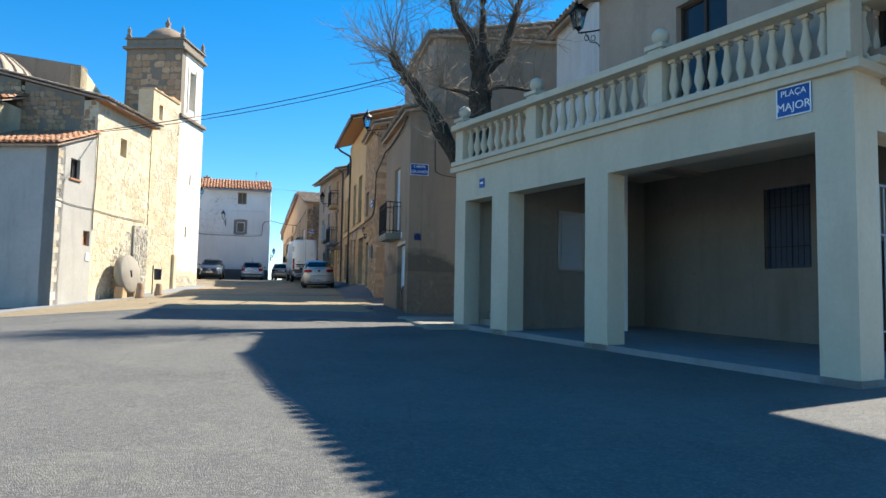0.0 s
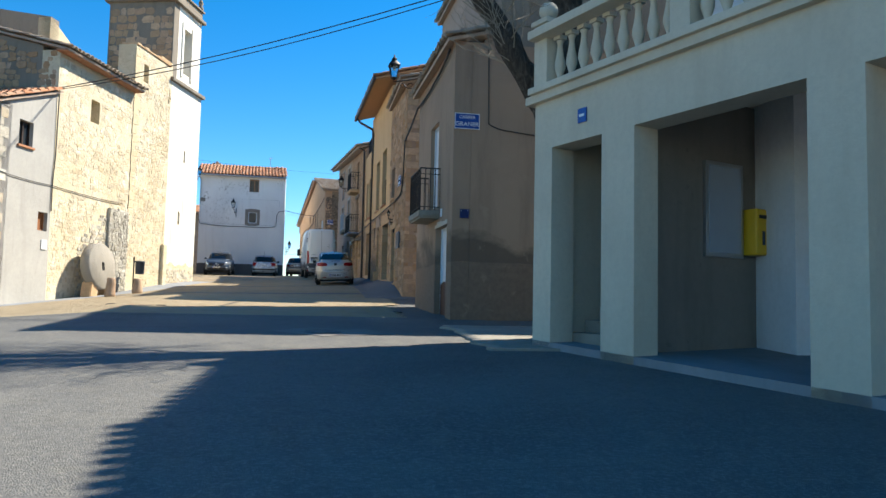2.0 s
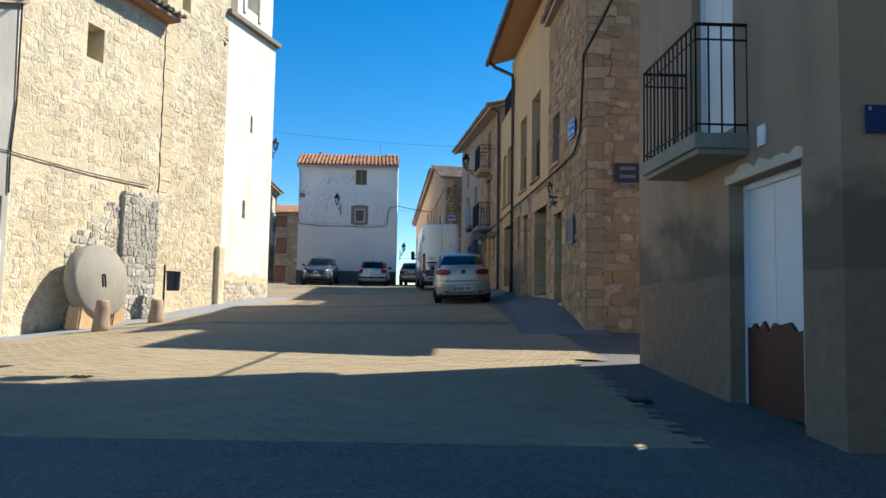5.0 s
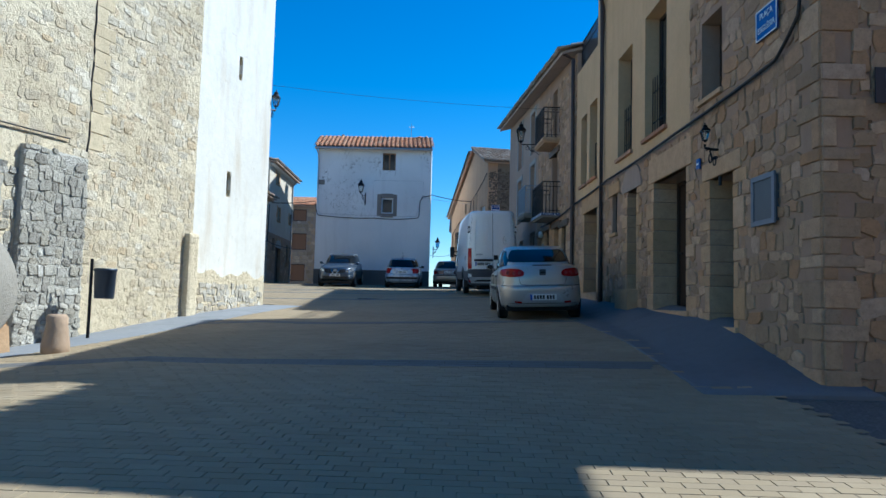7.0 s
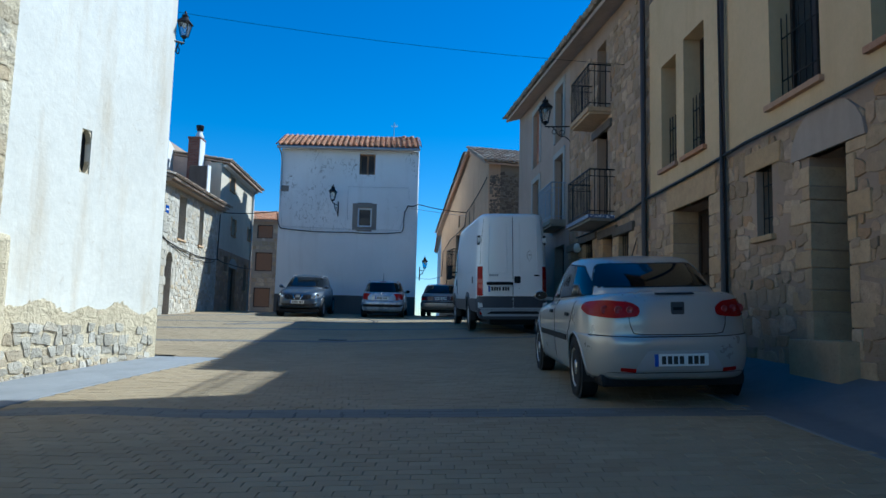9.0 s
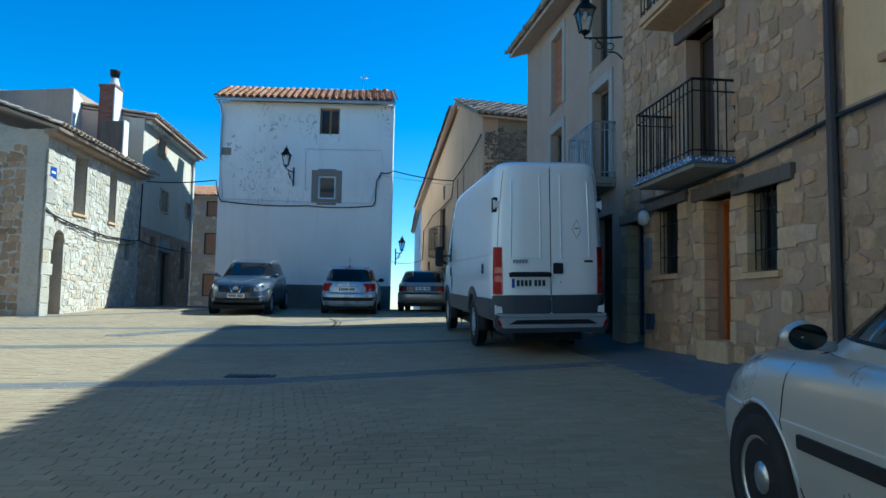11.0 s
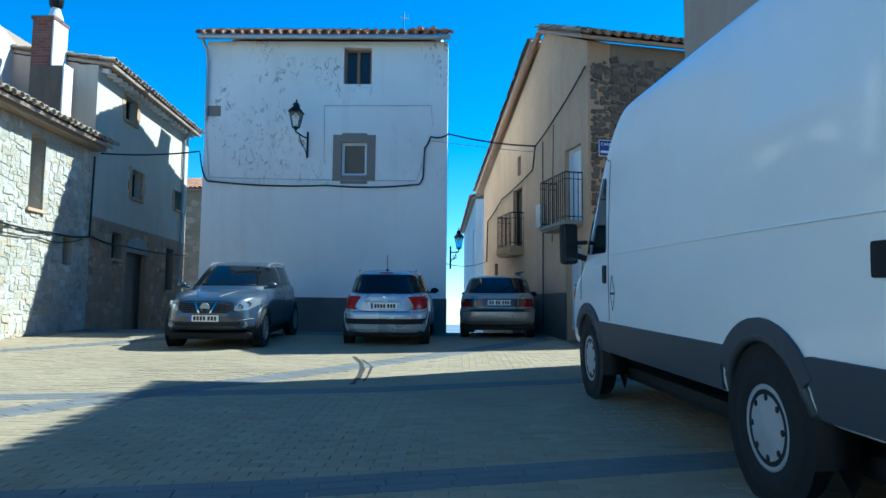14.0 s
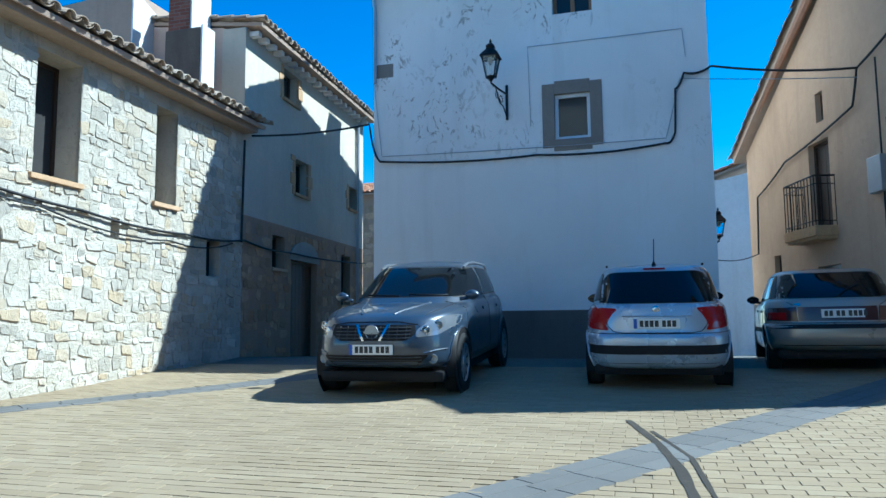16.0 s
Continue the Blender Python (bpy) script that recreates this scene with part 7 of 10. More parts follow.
M["van_grey"] = plain_mat("blue_grey_van_plastic", (0.045, 0.053, 0.07), 0.55, 0, 0.25, 8)
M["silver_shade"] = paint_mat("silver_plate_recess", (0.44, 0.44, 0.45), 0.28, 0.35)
M["lamp_ruby"] = plain_mat("pale_ruby_lens", (0.33, 0.03, 0.032), 0.15, 0.1, 0.15, 14, 0.8)
M["lamp_black"] = plain_mat("smoked_headlamp_lens", (0.26, 0.28, 0.31), 0.06, 0.4, 0.15, 14, 0.9)
M["smoked_lens"] = plain_mat("smoked_red_lens", (0.055, 0.018, 0.017), 0.18, 0, 0.15, 14, 0.7)
M["rim_dull"] = plain_mat("dull_steel_rim", (0.42, 0.42, 0.43), 0.5, 0.15, 0.3, 12)


def wheel(root, x, y, z, r, side, width=0.2, spokes=5, hub=False):
    """Tyre with a rim of its own; side is +1 to the right."""
    m = pose(x, y, z, 0, 90 * side, 0)
    bm = B()
    lathe(bm, [(r * 0.62, -width / 2), (r * 0.93, -width / 2), (r, -width / 2 + 0.03), (r, width / 2 - 0.03), (r * 0.95, width / 2), (r * 0.66, width / 2 + 0.004), (r * 0.62, width / 2 - 0.02)], 28, (0, 0, 0), m)
    ty = part("wheel", bm, M["tyre"], root, "black tyre")
    bm = B()
    lathe(bm, [(r * 0.655, width / 2 - 0.05), (r * 0.655, width / 2), (r * 0.6, width / 2 - 0.01), (r * 0.57, width / 2 - 0.05), (0.01, width / 2 - 0.06)], 28, (0, 0, 0), m)
    lathe(bm, [(0.07, width / 2 - 0.06), (0.075, width / 2 - 0.012), (0.03, width / 2 - 0.004), (0.001, width / 2 - 0.004)], 12, (0, 0, 0), m)
    for k in range(spokes):
        box(bm, (-0.035, 0.05, width / 2 - 0.05), (0.035, r * 0.6, width / 2 - 0.014), m @ pose(0, 0, 0, 0, 0, 360 * k / spokes), 0.01)
    part("rim", bm, M["alloy"], ty, "pale metal rim")
    return ty


def number_plate(root, m, w=0.52, h=0.11, band=True):
    """A plate with its characters drawn as plain bars."""
    bm = B()
    box(bm, (-w / 2, -0.012, -h / 2), (w / 2, 0, h / 2), m, 0.003)
    p = part("number_plate", bm, M["plate_white"], root, "white number plate")
    x = -w / 2 + (0.07 if band else 0.035)
    for k in range(7 if band else 8):
        if k == 4 or (not band and k == 2):
            x += 0.025
        bm = B()
        box(bm, (x, -0.0145, -h * 0.33), (x + 0.042, -0.0115, h * 0.33), m)
        part("plate_mark", bm, M["ink"], p)
        x += 0.057
    if band:
        bm = B()
        box(bm, (-w / 2, -0.0142, -h / 2), (-w / 2 + 0.04, -0.0115, h / 2), m)
        part("plate_band", bm, M["plate_blue"], p)
    return p


def spline(pts, t):
    """Point at t of a smooth curve through rows of numbers."""
    n = len(pts) - 1
    k = min(int(t), n - 1)
    u = t - k
    p0, p1, p2, p3 = pts[max(k - 1, 0)], pts[k], pts[k + 1], pts[min(k + 2, n)]
    return tuple(0.5 * (2 * b_ + (c_ - a_) * u + (2 * a_ - 5 * b_ + 4 * c_ - d_) * u * u + (3 * b_ - a_ - 3 * c_ + d_) * u ** 3) for a_, b_, c_, d_ in zip(p0, p1, p2, p3))


def loop_pts(yr, yf, w, n, caps, count=168):
    """A plan outline: a rounded box from the tail yr to the nose yf, w to each side; its corners spread over the caps."""
    cr, cf = (min(c, 0.3 * (yf - yr)) for c in caps)
    out = []
    for k in range(count):
        t = 2 * math.pi * (k + 0.5) / count
        c, s_ = math.cos(t), math.sin(t)
        c, s_ = c / max(abs(c), abs(s_)), s_ / max(abs(c), abs(s_))
        q = (abs(c) ** n + abs(s_) ** n) ** (1 / n)
        y = float(np.interp(s_ / q, (-1, -0.5, 0.5, 1), (yr, yr + cr, yf - cf, yf)))
        out.append((w * c / q, y))
    return out


def fine_levels(levels, steps):
    rows = []
    for k in range(len(levels) - 1):
        for q in range(steps):
            rows.append(spline(levels, k + q / steps))
    rows.append(tuple(levels[-1]))
    return rows


class Shell:
    """Sheet metal of a vehicle from stacked plan outlines, with panels and lines laid on its surface. The nose looks to +y."""

    AIM = {"rear": Vector((0, 1, 0)), "front": Vector((0, -1, 0)), "left": Vector((1, 0, 0)), "right": Vector((-1, 0, 0)), "top": Vector((0, 0, -1)),
           "corner_right": Vector((-1, 1, 0)).normalized(), "corner_left": Vector((1, 1, 0)).normalized()}

    def __init__(self, root, paint, body, cabin, crown, roof_crown, wheels=(), arch=0.36, caps=(0.85, 0.95)):
        self.root, self.paint, self.caps = root, paint, caps
        bm = B()
        self.stack(bm, body, crown, 5)
        for y in wheels:
            self.cut(bm, y, arch, body)
        trees = [bm.copy()]
        self.body = part("body", bm, paint, root, smooth=True)
        if cabin:
            bm = B()
            self.stack(bm, cabin, roof_crown, 6)
            trees.append(bm.copy())
            part("cabin_shell", bm, paint, root, smooth=True)
        whole = B()
        for b2 in trees:
            join(whole, b2)
        self.tree = BVHTree.FromBMesh(whole)
        whole.free()
        self.wide = max(r[5] for r in body)

    def stack(self, bm, levels, crown, steps):
        rings = []
        for row in fine_levels(levels, steps):
            zr, zm, zf, yr, yf, w, n = row
            ring = []
            for x, y in loop_pts(yr, yf, w, n, self.caps):
                t = (y - yr) / (yf - yr) * 2 - 1
                z = zm + (zf - zr) / 2 * t + ((zf + zr) / 2 - zm) * t * t
                ring.append((x, y, z))
            rings.append(ring)
        top = rings[-1]
        y_a, y_b = min(p[1] for p in top), max(p[1] for p in top)
        for k in (0.85, 0.68, 0.5, 0.34, 0.17, 0.0):
            rings.append([(x * k, y, z + crown * (1 - k * k) * (1 - abs((2 * y - y_a - y_b) / (y_b - y_a)) ** 5)) for x, y, z in top])
        vs = [[bm.verts.new(p) for p in r] for r in rings]
        m = len(vs[0])
        for a, b in zip(vs, vs[1:]):
            for k in range(m):
                q = (k + 1) % m
                bm.faces.new((a[k], a[q], b[q], b[k])).smooth = True
        bmesh.ops.remove_doubles(bm, verts=bm.verts[:], dist=0.0008)
        bmesh.ops.recalc_face_normals(bm, faces=bm.faces[:])

    def cut(self, bm, y, rad, body):
        """Open a wheel arch through both flanks."""
        w = max(r[5] for r in body) * 0.72
        zc = self.axle = rad * 0.86

        def inside(v):
            return abs(v.co.x) > w and (v.co.y - y) ** 2 + (v.co.z - zc) ** 2 < rad * rad

        gone = [f for f in bm.faces if all(inside(v) for v in f.verts)]
        bmesh.ops.delete(bm, geom=gone, context="FACES")
        for v in bm.verts:
            if inside(v):
                d = Vector((v.co.y - y, v.co.z - zc))
                d = d / max(d.length, 1e-6) * rad
                v.co.y, v.co.z = y + d.x, zc + d.y

    def hit(self, aim, a, b):
        d = self.AIM[aim]
        o = {"rear": (a, -9, b), "front": (a, 9, b), "left": (-9, a, b), "right": (9, a, b), "top": (a, b, 9),
             "corner_right": (a * 0.7071 + 6.4, a * 0.7071 - 6.4, b), "corner_left": (-a * 0.7071 - 6.4, a * 0.7071 - 6.4, b)}[aim]
        p = self.tree.ray_cast(Vector(o), d)[0]
        if p is None:
            p = self.tree.find_nearest(Vector(o) + d * 8.2)[0]
        return p

    def panel(self, name, aim, poly, mat, lift=0.005, label="", round_by=0.03, parent=None, cell=0.05):
        """A panel that follows the surface inside an outline, its edge turned in."""
        pts = soft_corners(poly, round_by)
        bm = B()
        bm.faces.new([bm.verts.new((a, b, 0)) for a, b in pts])
        for ax in (0, 1):
            lo, hi = min(p[ax] for p in pts), max(p[ax] for p in pts)
            n = max(1, int((hi - lo) / cell))
            for k in range(1, n):
                co, no = [0, 0, 0], [0, 0, 0]
                co[ax], no[ax] = lo + (hi - lo) * k / n, 1
                bmesh.ops.bisect_plane(bm, geom=bm.verts[:] + bm.edges[:] + bm.faces[:], dist=1e-5, plane_co=co, plane_no=no)
        out = -self.AIM[aim]
        for v in bm.verts:
            p = self.hit(aim, v.co.x, v.co.y)
            nr = self.tree.find_nearest(p)[1]
            if nr.dot(out) < 0:
                nr = -nr
            v.co = p + (out + nr * 1.5 * (1.0 - nr.dot(out))) * lift
        rim = [e for e in bm.edges if len(e.link_faces) == 1]
        for e in rim:
            e.smooth = False
        ext = bmesh.ops.extrude_edge_only(bm, edges=rim)["geom"]
        bmesh.ops.translate(bm, vec=-out * (lift + 0.006), verts=[g for g in ext if isinstance(g, bmesh.types.BMVert)])
        for f in bm.faces:
            f.smooth = True
        bmesh.ops.recalc_face_normals(bm, faces=bm.faces[:])
        mid = sum((f.normal for f in bm.faces), Vector()) if bm.faces else out
        if mid.dot(out) < 0:
            bmesh.ops.reverse_faces(bm, faces=bm.faces[:])
        return part(name, bm, mat, parent or self.root, label)

    def line(self, aim, pts, r=0.004, mat=None, name="panel_gap", lift=0.0, parent=None):
        """A thin joint or moulding drawn along the surface."""
        out = -self.AIM[aim]
        fine = []
        for (a0, b0), (a1, b1) in zip(pts, pts[1:]):
            n = max(1, int(math.hypot(a1 - a0, b1 - b0) / 0.05))
            fine += [self.hit(aim, a0 + (a1 - a0) * k / n, b0 + (b1 - b0) * k / n) + out * lift for k in range(n)]
        fine.append(self.hit(aim, *pts[-1]) + out * lift)
        bm = B()
        tube(bm, fine, r, 6)
        return part(name, bm, mat or M["trim"], parent or self.root)

    def both(self, make):
        for aim, sx in (("left", -1), ("right", 1)):
            make(aim, sx)

    def arches(self, ys, rad, lip=None, lip_r=0.012):
        zc = self.axle
        for y in ys:
            for aim, sx in (("left", -1), ("right", 1)):
                bm = B()
                w = self.wide
                lathe(bm, [(rad + 0.004, -0.02), (rad + 0.004, -0.3), (0.02, -0.3)], 30, (0, 0, 0), pose(sx * w, y, zc, 0, 90 * sx, 0))
                bmesh.ops.delete(bm, geom=[f for f in bm.faces if f.calc_center_median().z < 0.2], context="FACES")
                part("arch_liner", bm, M["trim"], self.root, "black arch liner")
                a0 = math.asin(max(-1, min(1, (0.26 - zc) / rad)))
                pts = []
                for k in range(21):
                    t = a0 + (math.pi - 2 * a0) * k / 20
                    pts.append(self.hit(aim, y + (rad + 0.006) * math.cos(t), zc + (rad + 0.006) * math.sin(t)) + Vector((sx * 0.002, 0, 0)))
                bm = B()
                tube(bm, pts, lip_r, 8)
                part("wheel_arch", bm, lip or self.paint, self.root, smooth=True)


def soft_corners(poly, r):
    """Corners of an outline rounded off."""
    if r <= 0:
        return list(poly)
    out = []
    P = [Vector(p) for p in poly]
    n = len(P)
    for k in range(n):
        p, a, b = P[k], P[k - 1], P[(k + 1) % n]
        da, db = a - p, b - p
        q = min(r, da.length * 0.45, db.length * 0.45)
        s, e = p + da.normalized() * q, p + db.normalized() * q
        for t in (0.0, 0.33, 0.67, 1.0):
            v = s * (1 - t) ** 2 + p * 2 * t * (1 - t) + e * t * t
            out.append((v.x, v.y))
    return out


def flip(poly):
    return [(-a, b) for a, b in poly][::-1]


def glazing(sh, rear, front, sides, rubber=0.012):
    """Rear window, windscreen and side windows, each in a black rubber frame."""
    def grow(poly, d):
        cx = sum(p[0] for p in poly) / len(poly)
        cz = sum(p[1] for p in poly) / len(poly)
        hx = max(abs(p[0] - cx) for p in poly)
        hz = max(abs(p[1] - cz) for p in poly)
        return [(cx + (p[0] - cx) * (1 + d / hx), cz + (p[1] - cz) * (1 + d / hz)) for p in poly]

    for nm, aim, poly in (("rear_window", "rear", rear), ("windscreen", "front", front)):
        w = sh.panel(nm, aim, poly, M["car_glass"], 0.006, "dark tinted glass", 0.06)
        sh.panel("window_rubber", aim, grow(poly, rubber), M["trim"], 0.0025, "black rubber frame", 0.07, w)
    for poly in sides:
        for aim in ("left", "right"):
            w = sh.panel("side_window", aim, poly, M["car_glass"], 0.005, "dark tinted glass", 0.035)
            sh.panel("window_rubber", aim, grow(poly, rubber + 0.006), M["trim"], 0.002, "black rubber frame", 0.045, w)


def door_mirrors(sh, y, z, mat, x0, k=1.0):
    """Rounded mirror housings on short arms, with a glass each."""
    for sx in (-1, 1):
        bm = B()
        bmesh.ops.create_uvsphere(bm, u_segments=16, v_segments=10, radius=1.0)
        for v in bm.verts:
            c = v.co
            c.x, c.z = c.x * (0.7 + 0.3 * abs(c.x)), c.z * (0.75 + 0.25 * abs(c.z))
        bmesh.ops.transform(bm, matrix=pose(sx * (x0 + 0.13), y, z, 0, 0, -sx * 8) @ Matrix.Diagonal((0.115 * k, 0.07 * k, 0.075 * k, 1)), verts=bm.verts[:])
        tube(bm, [(sx * (x0 - 0.03), y + 0.02, z - 0.05), (sx * (x0 + 0.08), y, z - 0.04)], 0.022, 8)
        mr = part("wing_mirror", bm, mat, sh.root, smooth=True)
        bm = B()
        lathe(bm, [(0.001, 0), (0.8, 0), (0.8, 0.06)], 16, (0, 0, 0), pose(sx * (x0 + 0.13), y - 0.055, z, 90, 0, sx * 8) @ Matrix.Diagonal((0.1, 0.065, 0.1, 1)))
        part("mirror_glass", bm, M["car_glass"], mr)


def plate_on(sh, aim, a, b, w=0.52, h=0.11, band=True):
    p = sh.hit(aim, a, b)
    m = pose(p.x, p.y - 0.014, p.z) if aim == "rear" else pose(p.x, p.y + 0.014, p.z, 0, 0, 180)
    return number_plate(sh.root, m, w, h, band)


def saloon(m):
    root = thing("car", "silver four-door saloon with red tail lamps, parked at the kerb", "car", "parked cars")
    body = [(0.24, 0.22, 0.22, -1.93, 1.93, 0.72, 5), (0.27, 0.23, 0.24, -2.05, 2.05, 0.80, 5), (0.40, 0.36, 0.36, -2.12, 2.12, 0.835, 5), (0.58, 0.52, 0.5, -2.145, 2.14, 0.85, 4.8), (0.645, 0.62, 0.58, -2.125, 2.11, 0.852, 4.8), (0.665, 0.64, 0.60, -2.10, 2.09, 0.85, 4.7), (0.80, 0.76, 0.68, -2.095, 2.05, 0.848, 4.5), (0.94, 0.86, 0.74, -2.065, 1.98, 0.838, 4.3), (1.02, 0.92, 0.80, -2.02, 1.90, 0.80, 4.2), (1.05, 0.95, 0.84, -1.95, 1.78, 0.74, 4.2)]
    cab = [(0.90, 0.90, 0.90, -1.76, 1.25, 0.775, 4), (1.04, 1.04, 1.04, -1.62, 1.0, 0.758, 3.8), (1.20, 1.20, 1.20, -1.36, 0.72, 0.71, 3.8), (1.32, 1.32, 1.32, -1.12, 0.46, 0.66, 3.8), (1.39, 1.39, 1.39, -0.94, 0.26, 0.61, 3.8), (1.415, 1.415, 1.415, -0.78, 0.08, 0.53, 3.8)]
    sh = Shell(root, M["silver"], body, cab, 0.03, 0.02, (-1.25, 1.28), 0.345)
    sh.arches((-1.25, 1.28), 0.345)
    for y in (-1.25, 1.28):
        for sx in (-1, 1):
            wheel(root, sx * 0.745, y, 0.297, 0.297, sx)
    glazing(sh, [(-0.645, 1.105), (0.645, 1.105), (0.53, 1.335), (-0.53, 1.335)], [(-0.69, 0.99), (0.69, 0.99), (0.55, 1.33), (-0.55, 1.33)],
            [[(-0.06, 0.985), (0.93, 0.985), (0.42, 1.31), (-0.06, 1.345)], [(-1.33, 1.03), (-0.13, 0.985), (-0.13, 1.345), (-0.82, 1.315), (-1.24, 1.13)]])
    for sx in (-1, 1):
        lamp = [(0.38, 0.835), (0.36, 0.91), (0.44, 0.965), (0.66, 0.985), (0.78, 0.965), (0.815, 0.9), (0.79, 0.835), (0.6, 0.815)]
        tl = sh.panel("tail_lamp", "rear", lamp if sx > 0 else flip(lamp), M["tail_red"], 0.012, "almond red tail lamp", 0.05, cell=0.018)
        for dx, rr in ((0.46, 0.034), (0.56, 0.038), (0.67, 0.04)):
            p = sh.hit("rear", sx * dx, 0.895)
            bm = B()
            lathe(bm, [(rr, 0), (rr, 0.008), (rr * 0.75, 0.014), (rr * 0.6, 0.006), (0.004, 0.006)], 16, (0, 0, 0), Matrix.Translation(p + Vector((0, -0.011, 0))) @ pose(0, 0, 0, 90, 0, sx * 10))
            part("lamp_ring", bm, M["lamp_ruby"], tl)
        side = "right" if sx > 0 else "left"
        sh.panel("tail_lamp_side", side, [(-2.0, 0.84), (-1.88, 0.87), (-1.83, 0.93), (-1.9, 0.96), (-2.0, 0.96)], M["tail_red"], 0.008, "red lamp wrapped round the wing", 0.03, tl, 0.03)
        rf = [(0.42, 0.325), (0.56, 0.335), (0.56, 0.37), (0.42, 0.36)]
        sh.panel("reflector", "rear", rf if sx > 0 else flip(rf), M["tail_red"], 0.008, "", 0.008, cell=0.03)
        sh.line("rear", [(sx * 0.49, 1.03), (sx * 0.47, 0.84), (sx * 0.46, 0.75), (sx * 0.43, 0.68), (sx * 0.36, 0.668), (0, 0.664)], 0.005)
        # doors, moulding, handles and filler
        for pts in ([(1.0, 0.95), (1.06, 0.6), (0.9, 0.3)], [(-0.1, 0.96), (-0.1, 0.3)], [(-1.27, 1.0), (-1.1, 0.8), (-0.93, 0.62), (-0.9, 0.3)]):
            sh.line(side, pts, 0.004)
        sh.panel("side_moulding", side, [(-0.86, 0.54), (0.9, 0.52), (0.9, 0.58), (-0.86, 0.60)], M["trim"], 0.012, "black rubbing strip", 0.015)
        for y in (-0.98, 0.02):
            sh.panel("door_handle", side, [(y, 0.80), (y + 0.17, 0.80), (y + 0.17, 0.835), (y, 0.835)], M["trim"], 0.016, "dark pull handle", 0.015, cell=0.03)
        sh.line(side, [(-1.75, 0.66), (-2.0, 0.655)], 0.004)
    sh.line("rear", [(-0.79, 0.655), (-0.4, 0.648), (0.4, 0.648), (0.79, 0.655)], 0.006)
    sh.panel("brake_lamp", "rear", [(-0.19, 1.028), (0.19, 1.028), (0.19, 1.046), (-0.19, 1.046)], M["trim"], 0.016, "dark brake light bar on the boot lip", 0.006, cell=0.04)
    bm = B()
    p = sh.hit("rear", 0, 0.90)
    box(bm, (-0.065, -0.012, -0.062), (0.065, 0.004, 0.062), Matrix.Translation(p), 0.012)
    bd = part("badge", bm, M["grey_trim"], root, "plain squarish dark grey badge")
    bm = B()
    box(bm, (-0.045, -0.016, -0.014), (0.045, -0.011, 0.014), Matrix.Translation(p), 0.003)
    part("badge_mark", bm, M["trim"], bd)
    sh.panel("plate_recess", "rear", [(-0.43, 0.345), (0.43, 0.345), (0.31, 0.525), (-0.31, 0.525)], M["silver_shade"], 0.004, "recessed plate panel", 0.03)
    plate_on(sh, "rear", 0, 0.44)
    sh.panel("bumper_valance", "rear", [(-0.74, 0.245), (0.74, 0.245), (0.66, 0.325), (-0.66, 0.325)], M["trim"], 0.008, "black bumper foot", 0.03)
    door_mirrors(sh, 0.82, 0.99, M["silver"], 0.74, 0.85)
    underbody(root, 0.72, -1.9, 1.9)
    bm = B()
    tube(bm, [(0.0, -0.55, 1.43), (0.0, -0.78, 1.62)], 0.006, 6)
    part("aerial", bm, M["trim"], root)
    root.matrix_world = m
    return root


def underbody(root, w, y0, y1):
    bm = B()
    box(bm, (-w, y0, 0.17), (w, y1, 0.3), None, 0.05)
    part("underbody", bm, M["trim"], root)
    bm = B()
    tube(bm, [(-0.45, y0 + 0.6, 0.24), (-0.45, y0 - 0.03, 0.23)], 0.03, 10)
    part("exhaust", bm, M["trim"], root)


